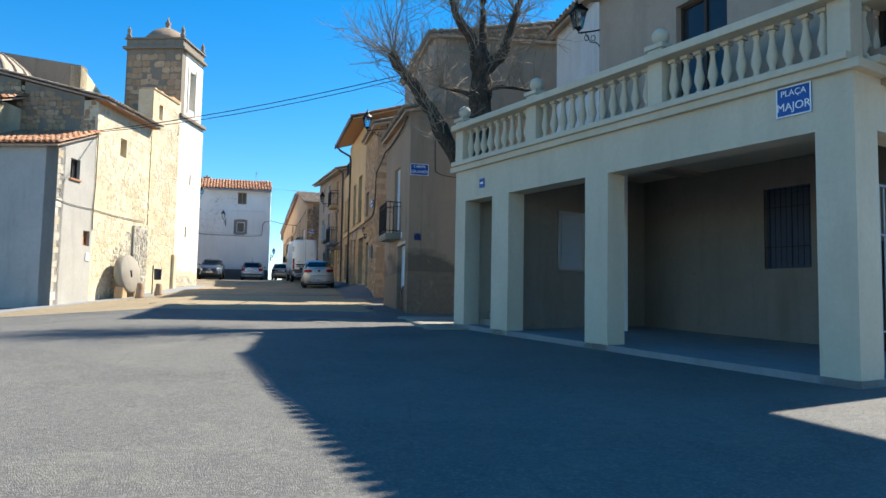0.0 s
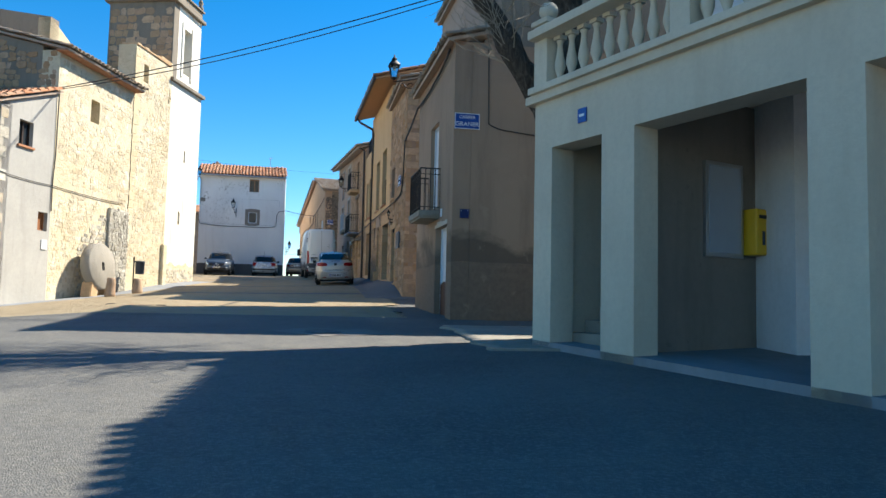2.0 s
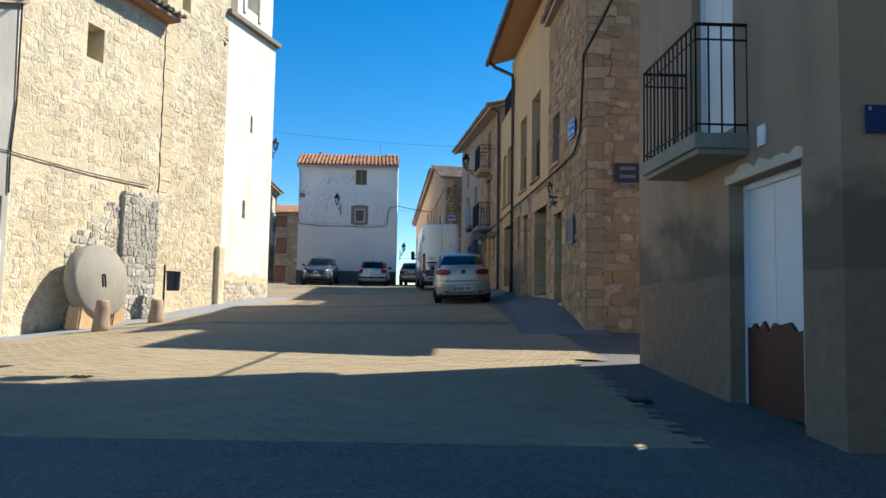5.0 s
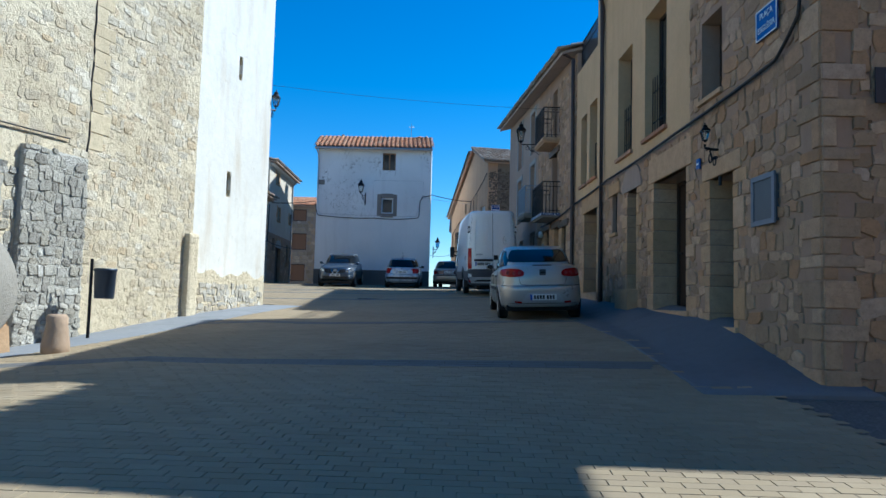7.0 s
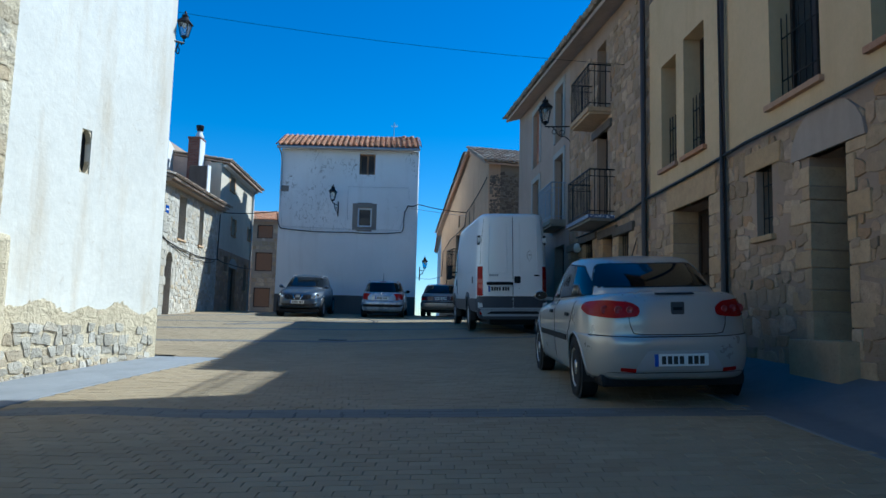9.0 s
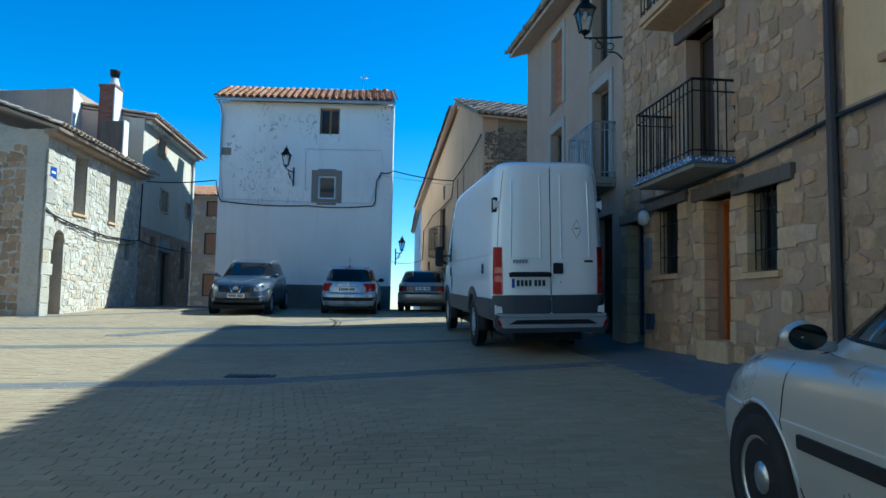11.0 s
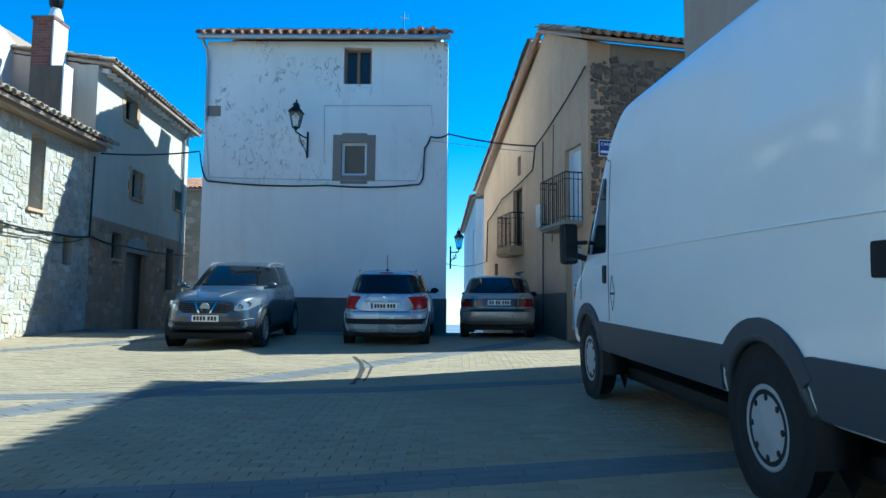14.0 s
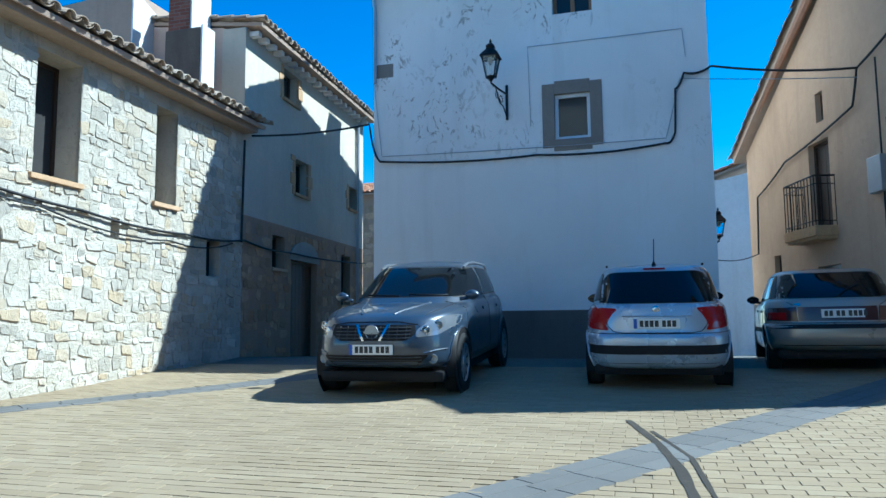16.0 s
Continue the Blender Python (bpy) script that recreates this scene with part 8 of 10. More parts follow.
def hatch(m):
    root = thing("car", "pale silver hatchback with red tail lamps and a roof aerial", "car", "parked cars")
    body = [(0.25, 0.22, 0.24, -1.78, 1.85, 0.76, 5), (0.29, 0.24, 0.26, -1.9, 1.95, 0.82, 5), (0.42, 0.38, 0.36, -1.97, 2.0, 0.86, 5), (0.60, 0.55, 0.5, -1.98, 2.02, 0.875, 4.8), (0.655, 0.62, 0.56, -1.955, 2.0, 0.875, 4.6), (0.68, 0.66, 0.6, -1.92, 1.97, 0.875, 4.5), (0.82, 0.78, 0.68, -1.90, 1.92, 0.87, 4.3), (0.94, 0.9, 0.76, -1.87, 1.84, 0.85, 4.2), (0.99, 0.95, 0.83, -1.84, 1.7, 0.81, 4.2), (1.0, 0.965, 0.87, -1.80, 1.55, 0.75, 4.2)]
    cab = [(0.92, 0.92, 0.92, -1.86, 1.32, 0.81, 3.9), (1.04, 1.04, 1.04, -1.81, 1.04, 0.79, 3.8), (1.2, 1.2, 1.2, -1.70, 0.72, 0.745, 3.6), (1.34, 1.34, 1.34, -1.58, 0.42, 0.69, 3.5), (1.42, 1.42, 1.42, -1.50, 0.2, 0.63, 3.5), (1.45, 1.45, 1.45, -1.38, 0.0, 0.54, 3.5)]
    pt = M["silver_blue"]
    sh = Shell(root, pt, body, cab, 0.02, 0.03, (-1.22, 1.25), 0.35)
    sh.arches((-1.22, 1.25), 0.35)
    for y in (-1.22, 1.25):
        for sx in (-1, 1):
            wheel(root, sx * 0.765, y, 0.3, 0.3, sx)
    glazing(sh, [(-0.725, 1.02), (0.725, 1.02), (0.66, 1.24), (0.55, 1.375), (-0.55, 1.375), (-0.66, 1.24)], [(-0.7, 1.0), (0.7, 1.0), (0.55, 1.37), (-0.55, 1.37)],
            [[(-0.3, 1.01), (0.98, 1.0), (0.35, 1.35), (-0.3, 1.38)], [(-1.5, 1.06), (-0.36, 1.01), (-0.36, 1.38), (-1.2, 1.35)]])
    for sx in (-1, 1):
        lamp = [(0.545, 0.70), (0.78, 0.715), (0.855, 0.75), (0.85, 0.90), (0.79, 0.985), (0.71, 0.985), (0.64, 0.85)]
        tl = sh.panel("tail_lamp", "rear", lamp if sx > 0 else flip(lamp), M["tail_red"], 0.012, "red triangular tail lamp", 0.03, cell=0.03)
        low = [(0.6, 0.72), (0.72, 0.725), (0.74, 0.78), (0.655, 0.80)]
        sh.panel("reverse_lamp", "rear", low if sx > 0 else flip(low), M["lamp_ruby"], 0.018, "pinkish clear lens", 0.02, tl, 0.03)
        side = "right" if sx > 0 else "left"
        sh.panel("tail_lamp_side", side, [(-1.84, 0.74), (-1.66, 0.8), (-1.6, 0.93), (-1.7, 0.965), (-1.84, 0.96)], M["tail_red"], 0.008, "red lamp wrapped round the wing", 0.03, tl, 0.03)
        sh.line("rear", [(sx * 0.66, 0.96), (sx * 0.55, 0.74), (sx * 0.5, 0.69), (sx * 0.4, 0.675), (0, 0.672)], 0.005)
        for pts in ([(1.05, 0.96), (1.08, 0.6), (0.92, 0.3)], [(-0.33, 0.98), (-0.33, 0.3)]):
            sh.line(side, pts, 0.004)
        sh.panel("door_handle", side, [(-0.2, 0.84), (-0.02, 0.84), (-0.02, 0.875), (-0.2, 0.875)], pt, 0.016, "", 0.015, cell=0.03)
        bm = B()
        box(bm, (-0.012, -0.05, -0.012), (0.012, 0.05, 0.014), pose(sx * 0.585, -1.15, 1.462), 0.005)
        part("rail_foot", bm, M["trim"], root)
    sh.panel("bumper_strip", "rear", [(-0.845, 0.43), (0.845, 0.43), (0.85, 0.535), (-0.85, 0.535)], M["trim"], 0.012, "black bumper strip", 0.03)
    sh.panel("bumper_valance", "rear", [(-0.78, 0.255), (0.78, 0.255), (0.80, 0.325), (-0.80, 0.325)], M["grey_trim"], 0.008, "dark bumper foot", 0.02)
    sh.line("rear", [(-0.83, 0.665), (0.83, 0.665)], 0.005)
    sh.panel("plate_recess", "rear", [(-0.31, 0.715), (0.31, 0.715), (0.33, 0.845), (-0.33, 0.845)], M["silver_shade"], 0.003, "recessed plate panel", 0.02)
    sh.line("rear", [(-0.4, 0.868), (0.4, 0.868)], 0.011, pt, "tailgate_grip", 0.006)
    plate_on(sh, "rear", 0, 0.78)
    sh.panel("brake_lamp", "rear", [(-0.13, 1.405), (0.13, 1.405), (0.13, 1.428), (-0.13, 1.428)], M["tail_red"], 0.014, "red roof brake light", 0.008, cell=0.03)
    p = sh.hit("rear", 0, 0.94)
    bm = B()
    lathe(bm, [(0.045, 0), (0.045, 0.008), (0.02, 0.012)], 14, (0, 0, 0), Matrix.Translation(p + Vector((0, 0.002, 0))) @ pose(0, 0, 0, 90, 0, 0))
    part("badge", bm, M["chrome"], root, "plain chrome badge")
    bm = B()
    tube(bm, [(0.0, -1.3, 1.47), (0.01, -1.42, 1.78)], 0.006, 6)
    lathe(bm, [(0.03, 0), (0.02, 0.03), (0.008, 0.05)], 10, (0, -1.3, 1.46))
    part("aerial", bm, M["trim"], root)
    door_mirrors(sh, 0.85, 1.02, M["trim"], 0.77, 0.9)
    underbody(root, 0.74, -1.75, 1.8)
    root.matrix_world = m
    return root


def estate(m):
    root = thing("car", "older champagne-grey hatchback with dark bumpers and a rear wiper", "car", "parked cars")
    body = [(0.28, 0.22, 0.24, -1.8, 1.85, 0.74, 6), (0.33, 0.25, 0.26, -1.92, 1.95, 0.80, 6), (0.42, 0.38, 0.36, -2.0, 2.0, 0.83, 6), (0.58, 0.54, 0.5, -2.01, 2.02, 0.84, 5.5), (0.63, 0.6, 0.55, -1.98, 2.0, 0.84, 5.2), (0.65, 0.63, 0.58, -1.94, 1.97, 0.84, 5), (0.82, 0.78, 0.68, -1.92, 1.92, 0.838, 5), (0.92, 0.89, 0.76, -1.89, 1.85, 0.82, 4.8), (0.96, 0.93, 0.81, -1.86, 1.75, 0.79, 4.6), (0.97, 0.945, 0.85, -1.82, 1.6, 0.74, 4.5)]
    cab = [(0.9, 0.9, 0.9, -1.88, 1.2, 0.78, 5), (1.0, 1.0, 1.0, -1.82, 1.0, 0.765, 4.8), (1.14, 1.14, 1.14, -1.66, 0.72, 0.725, 4.6), (1.28, 1.28, 1.28, -1.46, 0.44, 0.675, 4.5), (1.355, 1.355, 1.355, -1.33, 0.24, 0.625, 4.4), (1.38, 1.38, 1.38, -1.2, 0.05, 0.55, 4.4)]
    pt = M["champagne"]
    sh = Shell(root, pt, body, cab, 0.015, 0.02, (-1.2, 1.27), 0.335)
    sh.arches((-1.2, 1.27), 0.335)
    for y in (-1.2, 1.27):
        for sx in (-1, 1):
            wheel(root, sx * 0.74, y, 0.29, 0.29, sx, 0.18)
    glazing(sh, [(-0.69, 0.985), (0.69, 0.985), (0.575, 1.315), (-0.575, 1.315)], [(-0.68, 0.98), (0.68, 0.98), (0.56, 1.31), (-0.56, 1.31)],
            [[(-0.16, 0.97), (0.92, 0.965), (0.4, 1.29), (-0.16, 1.315)], [(-1.55, 1.0), (-0.23, 0.97), (-0.23, 1.315), (-1.15, 1.29), (-1.4, 1.12)]])
    sh.panel("bumper_strip", "rear", [(-0.83, 0.575), (0.83, 0.575), (0.83, 0.63), (-0.83, 0.63)], M["trim"], 0.012, "black bumper strip", 0.012)
    sh.panel("bumper_valance", "rear", [(-0.78, 0.285), (0.78, 0.285), (0.8, 0.36), (-0.8, 0.36)], M["trim"], 0.008, "black bumper foot", 0.02)
    sh.panel("tailgate_panel", "rear", [(-0.46, 0.675), (0.46, 0.675), (0.46, 0.86), (-0.46, 0.86)], M["smoked_lens"], 0.006, "dark smoked tailgate panel", 0.012)
    for sx in (-1, 1):
        lamp = [(0.475, 0.675), (0.81, 0.68), (0.815, 0.85), (0.475, 0.86)]
        tl = sh.panel("tail_lamp", "rear", lamp if sx > 0 else flip(lamp), M["smoked_lens"], 0.01, "dark red tail lamp", 0.012, cell=0.03)
        red = [(0.6, 0.69), (0.8, 0.695), (0.8, 0.79), (0.6, 0.79)]
        sh.panel("brake_lens", "rear", red if sx > 0 else flip(red), M["tail_red"], 0.014, "red brake lens", 0.01, tl, 0.03)
        side = "right" if sx > 0 else "left"
        for pts in ([(1.0, 0.93), (1.05, 0.6), (0.9, 0.3)], [(-0.2, 0.95), (-0.2, 0.3)], [(-1.2, 0.94), (-0.95, 0.62), (-0.9, 0.3)]):
            sh.line(side, pts, 0.004)
        sh.panel("side_moulding", side, [(-0.84, 0.5), (0.9, 0.48), (0.9, 0.55), (-0.84, 0.57)], M["trim"], 0.012, "black rubbing strip", 0.015)
        for y in (-0.95, 0.0):
            sh.panel("door_handle", side, [(y, 0.79), (y + 0.16, 0.79), (y + 0.16, 0.825), (y, 0.825)], M["trim"], 0.014, "", 0.012, cell=0.03)
        sh.line("rear", [(sx * 0.62, 0.955), (sx * 0.48, 0.86), (sx * 0.47, 0.66)], 0.004)
    sh.line("rear", [(-0.8, 0.65), (0.8, 0.65)], 0.005)
    sh.panel("lock_badge", "rear", [(-0.5, 0.885), (-0.42, 0.885), (-0.42, 0.905), (-0.5, 0.905)], M["chrome"], 0.006, "", 0.004, cell=0.03)
    plate_on(sh, "rear", 0.06, 0.77, 0.5, 0.11, False)
    p0, p1, p2 = (sh.hit("rear", a, b) + Vector((0, -0.02, 0.0)) for a, b in ((0.02, 0.99), (0.16, 1.09), (0.3, 1.15)))
    bm = B()
    tube(bm, [p0, p1, p2], 0.011, 6)
    part("wiper", bm, M["trim"], root)
    door_mirrors(sh, 0.78, 0.99, M["trim"], 0.73, 0.9)
    underbody(root, 0.72, -1.78, 1.8)
    root.matrix_world = m
    return root


def crossover(m):
    root = thing("car", "steel-blue crossover seen from its grille, headlamps and roof rails", "car", "parked cars")
    body = [(0.33, 0.30, 0.33, -1.95, 1.86, 0.78, 5), (0.38, 0.34, 0.37, -2.05, 2.02, 0.85, 4.6), (0.50, 0.46, 0.44, -2.1, 2.10, 0.885, 4.2), (0.66, 0.62, 0.58, -2.1, 2.135, 0.89, 3.9), (0.82, 0.78, 0.70, -2.08, 2.12, 0.888, 3.8), (0.96, 0.93, 0.82, -2.06, 2.07, 0.88, 3.7), (1.04, 1.02, 0.90, -2.03, 1.99, 0.855, 3.7), (1.08, 1.065, 0.945, -2.0, 1.88, 0.80, 3.7), (1.09, 1.085, 0.975, -1.95, 1.74, 0.73, 3.7)]
    cab = [(1.0, 1.0, 1.0, -2.0, 1.3, 0.82, 3.8), (1.14, 1.14, 1.14, -1.95, 1.03, 0.80, 3.6), (1.3, 1.3, 1.3, -1.82, 0.74, 0.755, 3.5), (1.44, 1.44, 1.44, -1.66, 0.46, 0.70, 3.5), (1.53, 1.53, 1.53, -1.5, 0.22, 0.64, 3.5), (1.565, 1.565, 1.565, -1.3, 0.0, 0.55, 3.5)]
    pt = M["steel_blue"]
    sh = Shell(root, pt, body, cab, 0.045, 0.03, (-1.32, 1.31), 0.405)
    sh.arches((-1.32, 1.31), 0.405, None, 0.012)
    for y in (-1.32, 1.31):
        for sx in (-1, 1):
            wheel(root, sx * 0.78, y, 0.348, 0.348, sx, 0.215, 10)
    glazing(sh, [(-0.68, 1.15), (0.68, 1.15), (0.56, 1.5), (-0.56, 1.5)], [(-0.735, 1.125), (0.735, 1.125), (0.575, 1.495), (-0.575, 1.495)],
            [[(-0.2, 1.13), (0.95, 1.115), (0.4, 1.45), (-0.2, 1.49)], [(-1.2, 1.15), (-0.27, 1.13), (-0.27, 1.49), (-1.05, 1.46)], [(-1.66, 1.22), (-1.28, 1.16), (-1.14, 1.45), (-1.3, 1.42)]])
    # grille, bumper and lamps
    gr = sh.panel("grille", "front", [(-0.40, 0.66), (0.40, 0.66), (0.50, 0.73), (0.49, 0.83), (-0.49, 0.83), (-0.50, 0.73)], M["trim"], 0.006, "black slatted grille", 0.03)
    for k in range(4):
        z = 0.69 + 0.037 * k
        sh.line("front", [(-0.45, z), (0.45, z)], 0.006, M["grey_trim"], "grille_bar", 0.012, gr)
    for k in range(-4, 5):
        sh.line("front", [(k * 0.1, 0.675), (k * 0.1, 0.82)], 0.004, M["grey_trim"], "grille_bar", 0.01, gr)
    p = sh.hit("front", 0, 0.755)
    bm = B()
    lathe(bm, [(0.08, 0), (0.08, 0.018), (0.072, 0.022), (0.064, 0.008)], 26, (0, 0, 0), Matrix.Translation(p + Vector((0, 0.006, 0))) @ pose(0, 0, 0, -90, 0, 0))
    box(bm, (-0.092, 0.016, -0.013), (0.092, 0.028, 0.013), Matrix.Translation(p), 0.004)
    em = part("badge", bm, M["galv"], root, "plain bright metal emblem")
    for sx in (-1, 1):
        bar = [(0.085, 0.66), (0.115, 0.66), (0.205, 0.84), (0.175, 0.84)]
        sh.panel("emblem_arm", "front", bar if sx > 0 else flip(bar), M["chrome"], 0.018, "", 0.006, em, 0.03)
    plate_on(sh, "front", -0.0, 0.565)
    sh.panel("lower_grille", "front", [(-0.5, 0.37), (0.5, 0.37), (0.64, 0.50), (-0.64, 0.50)], M["trim"], 0.006, "black lower grille", 0.04)
    for k in range(3):
        sh.line("front", [(-0.56, 0.405 + 0.035 * k), (0.56, 0.405 + 0.035 * k)], 0.004, M["grey_trim"], "grille_bar", 0.009)
    sh.line("front", [(-0.5, 0.83), (-0.3, 0.862), (0.3, 0.862), (0.5, 0.83)], 0.006)
    for sx in (-1, 1):
        side = "right" if sx > 0 else "left"
        lamp = [(0.5, 0.69), (0.505, 0.77), (0.62, 0.855), (0.77, 0.915), (0.85, 0.905), (0.845, 0.80), (0.71, 0.705)]
        hl = sh.panel("headlamp", "front", lamp if sx > 0 else flip(lamp), M["lamp_black"], 0.006, "swept clear headlamp", 0.03, cell=0.025)
        for dx, dz, rr in ((0.595, 0.765, 0.05), (0.70, 0.815, 0.052)):
            q = sh.hit("front", sx * dx, dz)
            bm = B()
            lathe(bm, [(rr, 0), (rr, 0.012), (rr * 0.85, 0.016), (rr * 0.5, 0.008), (0.004, 0.02)], 18, (0, 0, 0), Matrix.Translation(q + Vector((0, 0.004, 0))) @ pose(0, 0, 0, -90, 0, -sx * 22))
            part("reflector_bowl", bm, M["chrome"], hl)
        sh.panel("headlamp_side", side, [(1.72, 0.80), (1.93, 0.74), (1.98, 0.80), (1.9, 0.87), (1.68, 0.895)], M["lamp_clear"], 0.006, "clear lens wrapped round the wing", 0.03, hl, 0.03)
        q = sh.hit("front", sx * 0.665, 0.445)
        bm = B()
        lathe(bm, [(0.055, 0), (0.055, 0.01), (0.042, 0.014), (0.038, 0.004), (0.015, 0.008)], 18, (0, 0, 0), Matrix.Translation(q + Vector((0, 0.002, 0))) @ pose(0, 0, 0, -90, 0, -sx * 18))
        fg = part("fog_lamp", bm, M["lamp_clear"], root, "round fog lamp")
        sh.line("front", [(sx * 0.58, 0.515), (sx * 0.7, 0.54), (sx * 0.84, 0.545)], 0.012, pt, "bumper_crease", 0.002)
        sh.line("front", [(sx * 0.5, 0.84), (sx * 0.54, 0.80), (sx * 0.52, 0.70)], 0.004)
        sh.line("top", [(sx * 0.56, 1.86), (sx * 0.66, 1.5), (sx * 0.70, 1.12)], 0.004)
        sh.line("top", [(sx * 0.2, 1.9), (sx * 0.34, 1.5), (sx * 0.42, 1.15)], 0.012, pt, "bonnet_crease", 0.0)
        for pts in ([(1.02, 1.06), (1.06, 0.7), (0.9, 0.4)], [(-0.23, 1.1), (-0.23, 0.38)], [(-1.22, 1.1), (-1.02, 0.86), (-0.9, 0.6), (-0.88, 0.4)]):
            sh.line(side, pts, 0.004)
        for y in (-0.95, 0.02):
            sh.panel("door_handle", side, [(y, 0.93), (y + 0.18, 0.93), (y + 0.18, 0.968), (y, 0.968)], pt, 0.02, "body-coloured handle", 0.015, cell=0.03)
        sh.panel("sill_cladding", side, [(-0.86, 0.3), (0.86, 0.3), (0.84, 0.42), (-0.84, 0.42)], M["grey_trim"], 0.012, "grey sill cladding", 0.02)
        bm = B()
        tube(bm, [(sx * 0.6, -1.42, 1.47), (sx * 0.612, -1.25, 1.54), (sx * 0.615, -0.5, 1.57), (sx * 0.61, -0.1, 1.545), (sx * 0.6, 0.08, 1.49)], 0.02, 8)
        part("roof_rail", bm, M["alloy"], root, "silver roof rail")
        sh.line("front", [(sx * 0.3 - 0.28, 1.135), (sx * 0.3 + 0.2, 1.15)], 0.009, M["trim"], "wiper", 0.012)
        sh.line(side, [(1.0, 0.985), (1.06, 0.985)], 0.014, M["lamp_clear"], "side_repeater", 0.004)
    door_mirrors(sh, 0.86, 1.13, M["steel_blue"], 0.76, 0.85)
    underbody(root, 0.76, -1.9, 1.85)
    root.matrix_world = m
    return root


def van(m):
    root = thing("van", "tall white panel van with grey bumpers and red tail lamps", "van", "parked cars")
    body = [(0.44, 0.44, 0.44, -2.38, 3.48, 0.85, 4.6), (0.47, 0.47, 0.47, -2.47, 3.6, 0.925, 4.6), (0.62, 0.62, 0.62, -2.5, 3.63, 0.95, 4.6), (0.92, 0.92, 0.92, -2.5, 3.58, 0.955, 4.6), (1.08, 1.08, 1.08, -2.5, 3.4, 0.955, 4.6), (1.22, 1.22, 1.22, -2.5, 3.16, 0.952, 4.6), (1.42, 1.42, 1.42, -2.498, 2.95, 0.945, 4.6), (1.9, 1.9, 1.9, -2.49, 2.62, 0.918, 4.6), (2.2, 2.2, 2.2, -2.48, 2.42, 0.892, 4.6), (2.42, 2.42, 2.42, -2.475, 2.2, 0.865, 4.6), (2.535, 2.535, 2.535, -2.455, 2.02, 0.83, 4.6), (2.575, 2.575, 2.575, -2.39, 1.85, 0.76, 4.6)]
    pt = M["van_white"]
    wy = (-0.72, 2.65)
    sh = Shell(root, pt, body, None, 0.03, 0.0, wy, 0.425, (0.24, 0.42))
    sh.arches(wy, 0.425, M["grey_trim"], 0.03)
    for y in wy:
        for sx in (-1, 1):
            steel_wheel(root, sx * 0.84, y, 0.345, 0.345, sx)
    for sx in (-1, 1):
        side = "right" if sx > 0 else "left"
        door = [(0.012, 0.80), (0.80, 0.80), (0.80, 1.42), (0.775, 2.2), (0.735, 2.42), (0.66, 2.475), (0.012, 2.49)]
        d = sh.panel("rear_door", "rear", door if sx > 0 else flip(door), pt, 0.012, "white rear door", 0.02, cell=0.1)
        for x, z0, z1, lean in ((0.17, 1.28, 2.38, 0.0), (0.66, 1.28, 2.3, -0.03)):
            sh.line("rear", [(sx * x, z0), (sx * (x + lean), z1)], 0.016, pt, "pressing", 0.008, d)
        sh.line("rear", [(sx * 0.17, 1.28), (sx * 0.66, 1.28)], 0.008, pt, "pressing", 0.009, d)
        foot = [(0.012, 0.545), (0.80, 0.545), (0.80, 0.79), (0.012, 0.79)]
        sh.panel("door_foot", "rear", foot if sx > 0 else flip(foot), M["van_grey"], 0.016, "blue-grey lower door panel", 0.02, d, 0.1)
        for z in (0.60, 2.0):
            q = sh.hit("rear", sx * 0.86, z)
            bm = B()
            box(bm, (-0.11, -0.05, -0.045), (0.05, 0.0, 0.045), Matrix.Translation(q) @ Matrix.Diagonal((sx, 1, 1, 1)), 0.012)
            tube(bm, [(q.x + sx * 0.04, q.y - 0.03, q.z - 0.06), (q.x + sx * 0.04, q.y - 0.03, q.z + 0.06)], 0.018, 8)
            part("hinge", bm, M["white_plastic"], d, "white strap hinge")
        q = sh.hit("rear", sx * 0.865, 2.0)
        bm = B()
        box(bm, (-0.03, -0.02, -0.1), (0.05, 0.12, 0.1), Matrix.Translation(q) @ Matrix.Diagonal((sx, 1, 1, 1)), 0.012)
        part("hinge_recess", bm, M["trim"], root, "black hinge recess")
        corner = "corner_right" if sx > 0 else "corner_left"
        tl = sh.panel("tail_lamp", corner, [(-1.185, 0.80), (-1.0, 0.80), (-1.01, 1.43), (-1.175, 1.43)], M["tail_red"], 0.012, "tall red tail lamp", 0.02, cell=0.02)
        for z0, z1 in ((0.97, 1.05), (1.08, 1.16)):
            sh.panel("lens", corner, [(-1.17, z0), (-1.05, z0), (-1.05, z1), (-1.17, z1)], M["lamp_ruby"], 0.016, "paler lens band", 0.015, tl, 0.03)
        sh.panel("side_cladding", corner, [(-1.19, 0.47), (-0.99, 0.47), (-0.99, 0.79), (-1.19, 0.79)], M["van_grey"], 0.014, "blue-grey corner cladding", 0.02, cell=0.03)
        # lower cladding follows the arches
        sh.panel("side_cladding", side, [(-2.46, 0.47), (-1.2, 0.47), (-1.17, 0.60), (-1.06, 0.71), (-1.16, 0.74), (-2.46, 0.74)], M["van_grey"], 0.022, "blue-grey side cladding", 0.02, cell=0.1)
        sh.panel("side_cladding", side, [(-0.25, 0.46), (2.18, 0.46), (2.2, 0.60), (2.28, 0.72), (-0.36, 0.72), (-0.27, 0.60)], M["van_grey"], 0.022, "blue-grey side cladding", 0.02, cell=0.1)
        ring = [(-0.72 + 0.545 * math.cos(a), 0.355 + 0.535 * math.sin(a)) for a in (radians(32 + 116 * k / 12) for k in range(13))]
        ring += [(-0.72 + 0.43 * math.cos(a), 0.355 + 0.43 * math.sin(a)) for a in (radians(148 - 116 * k / 12) for k in range(13))]
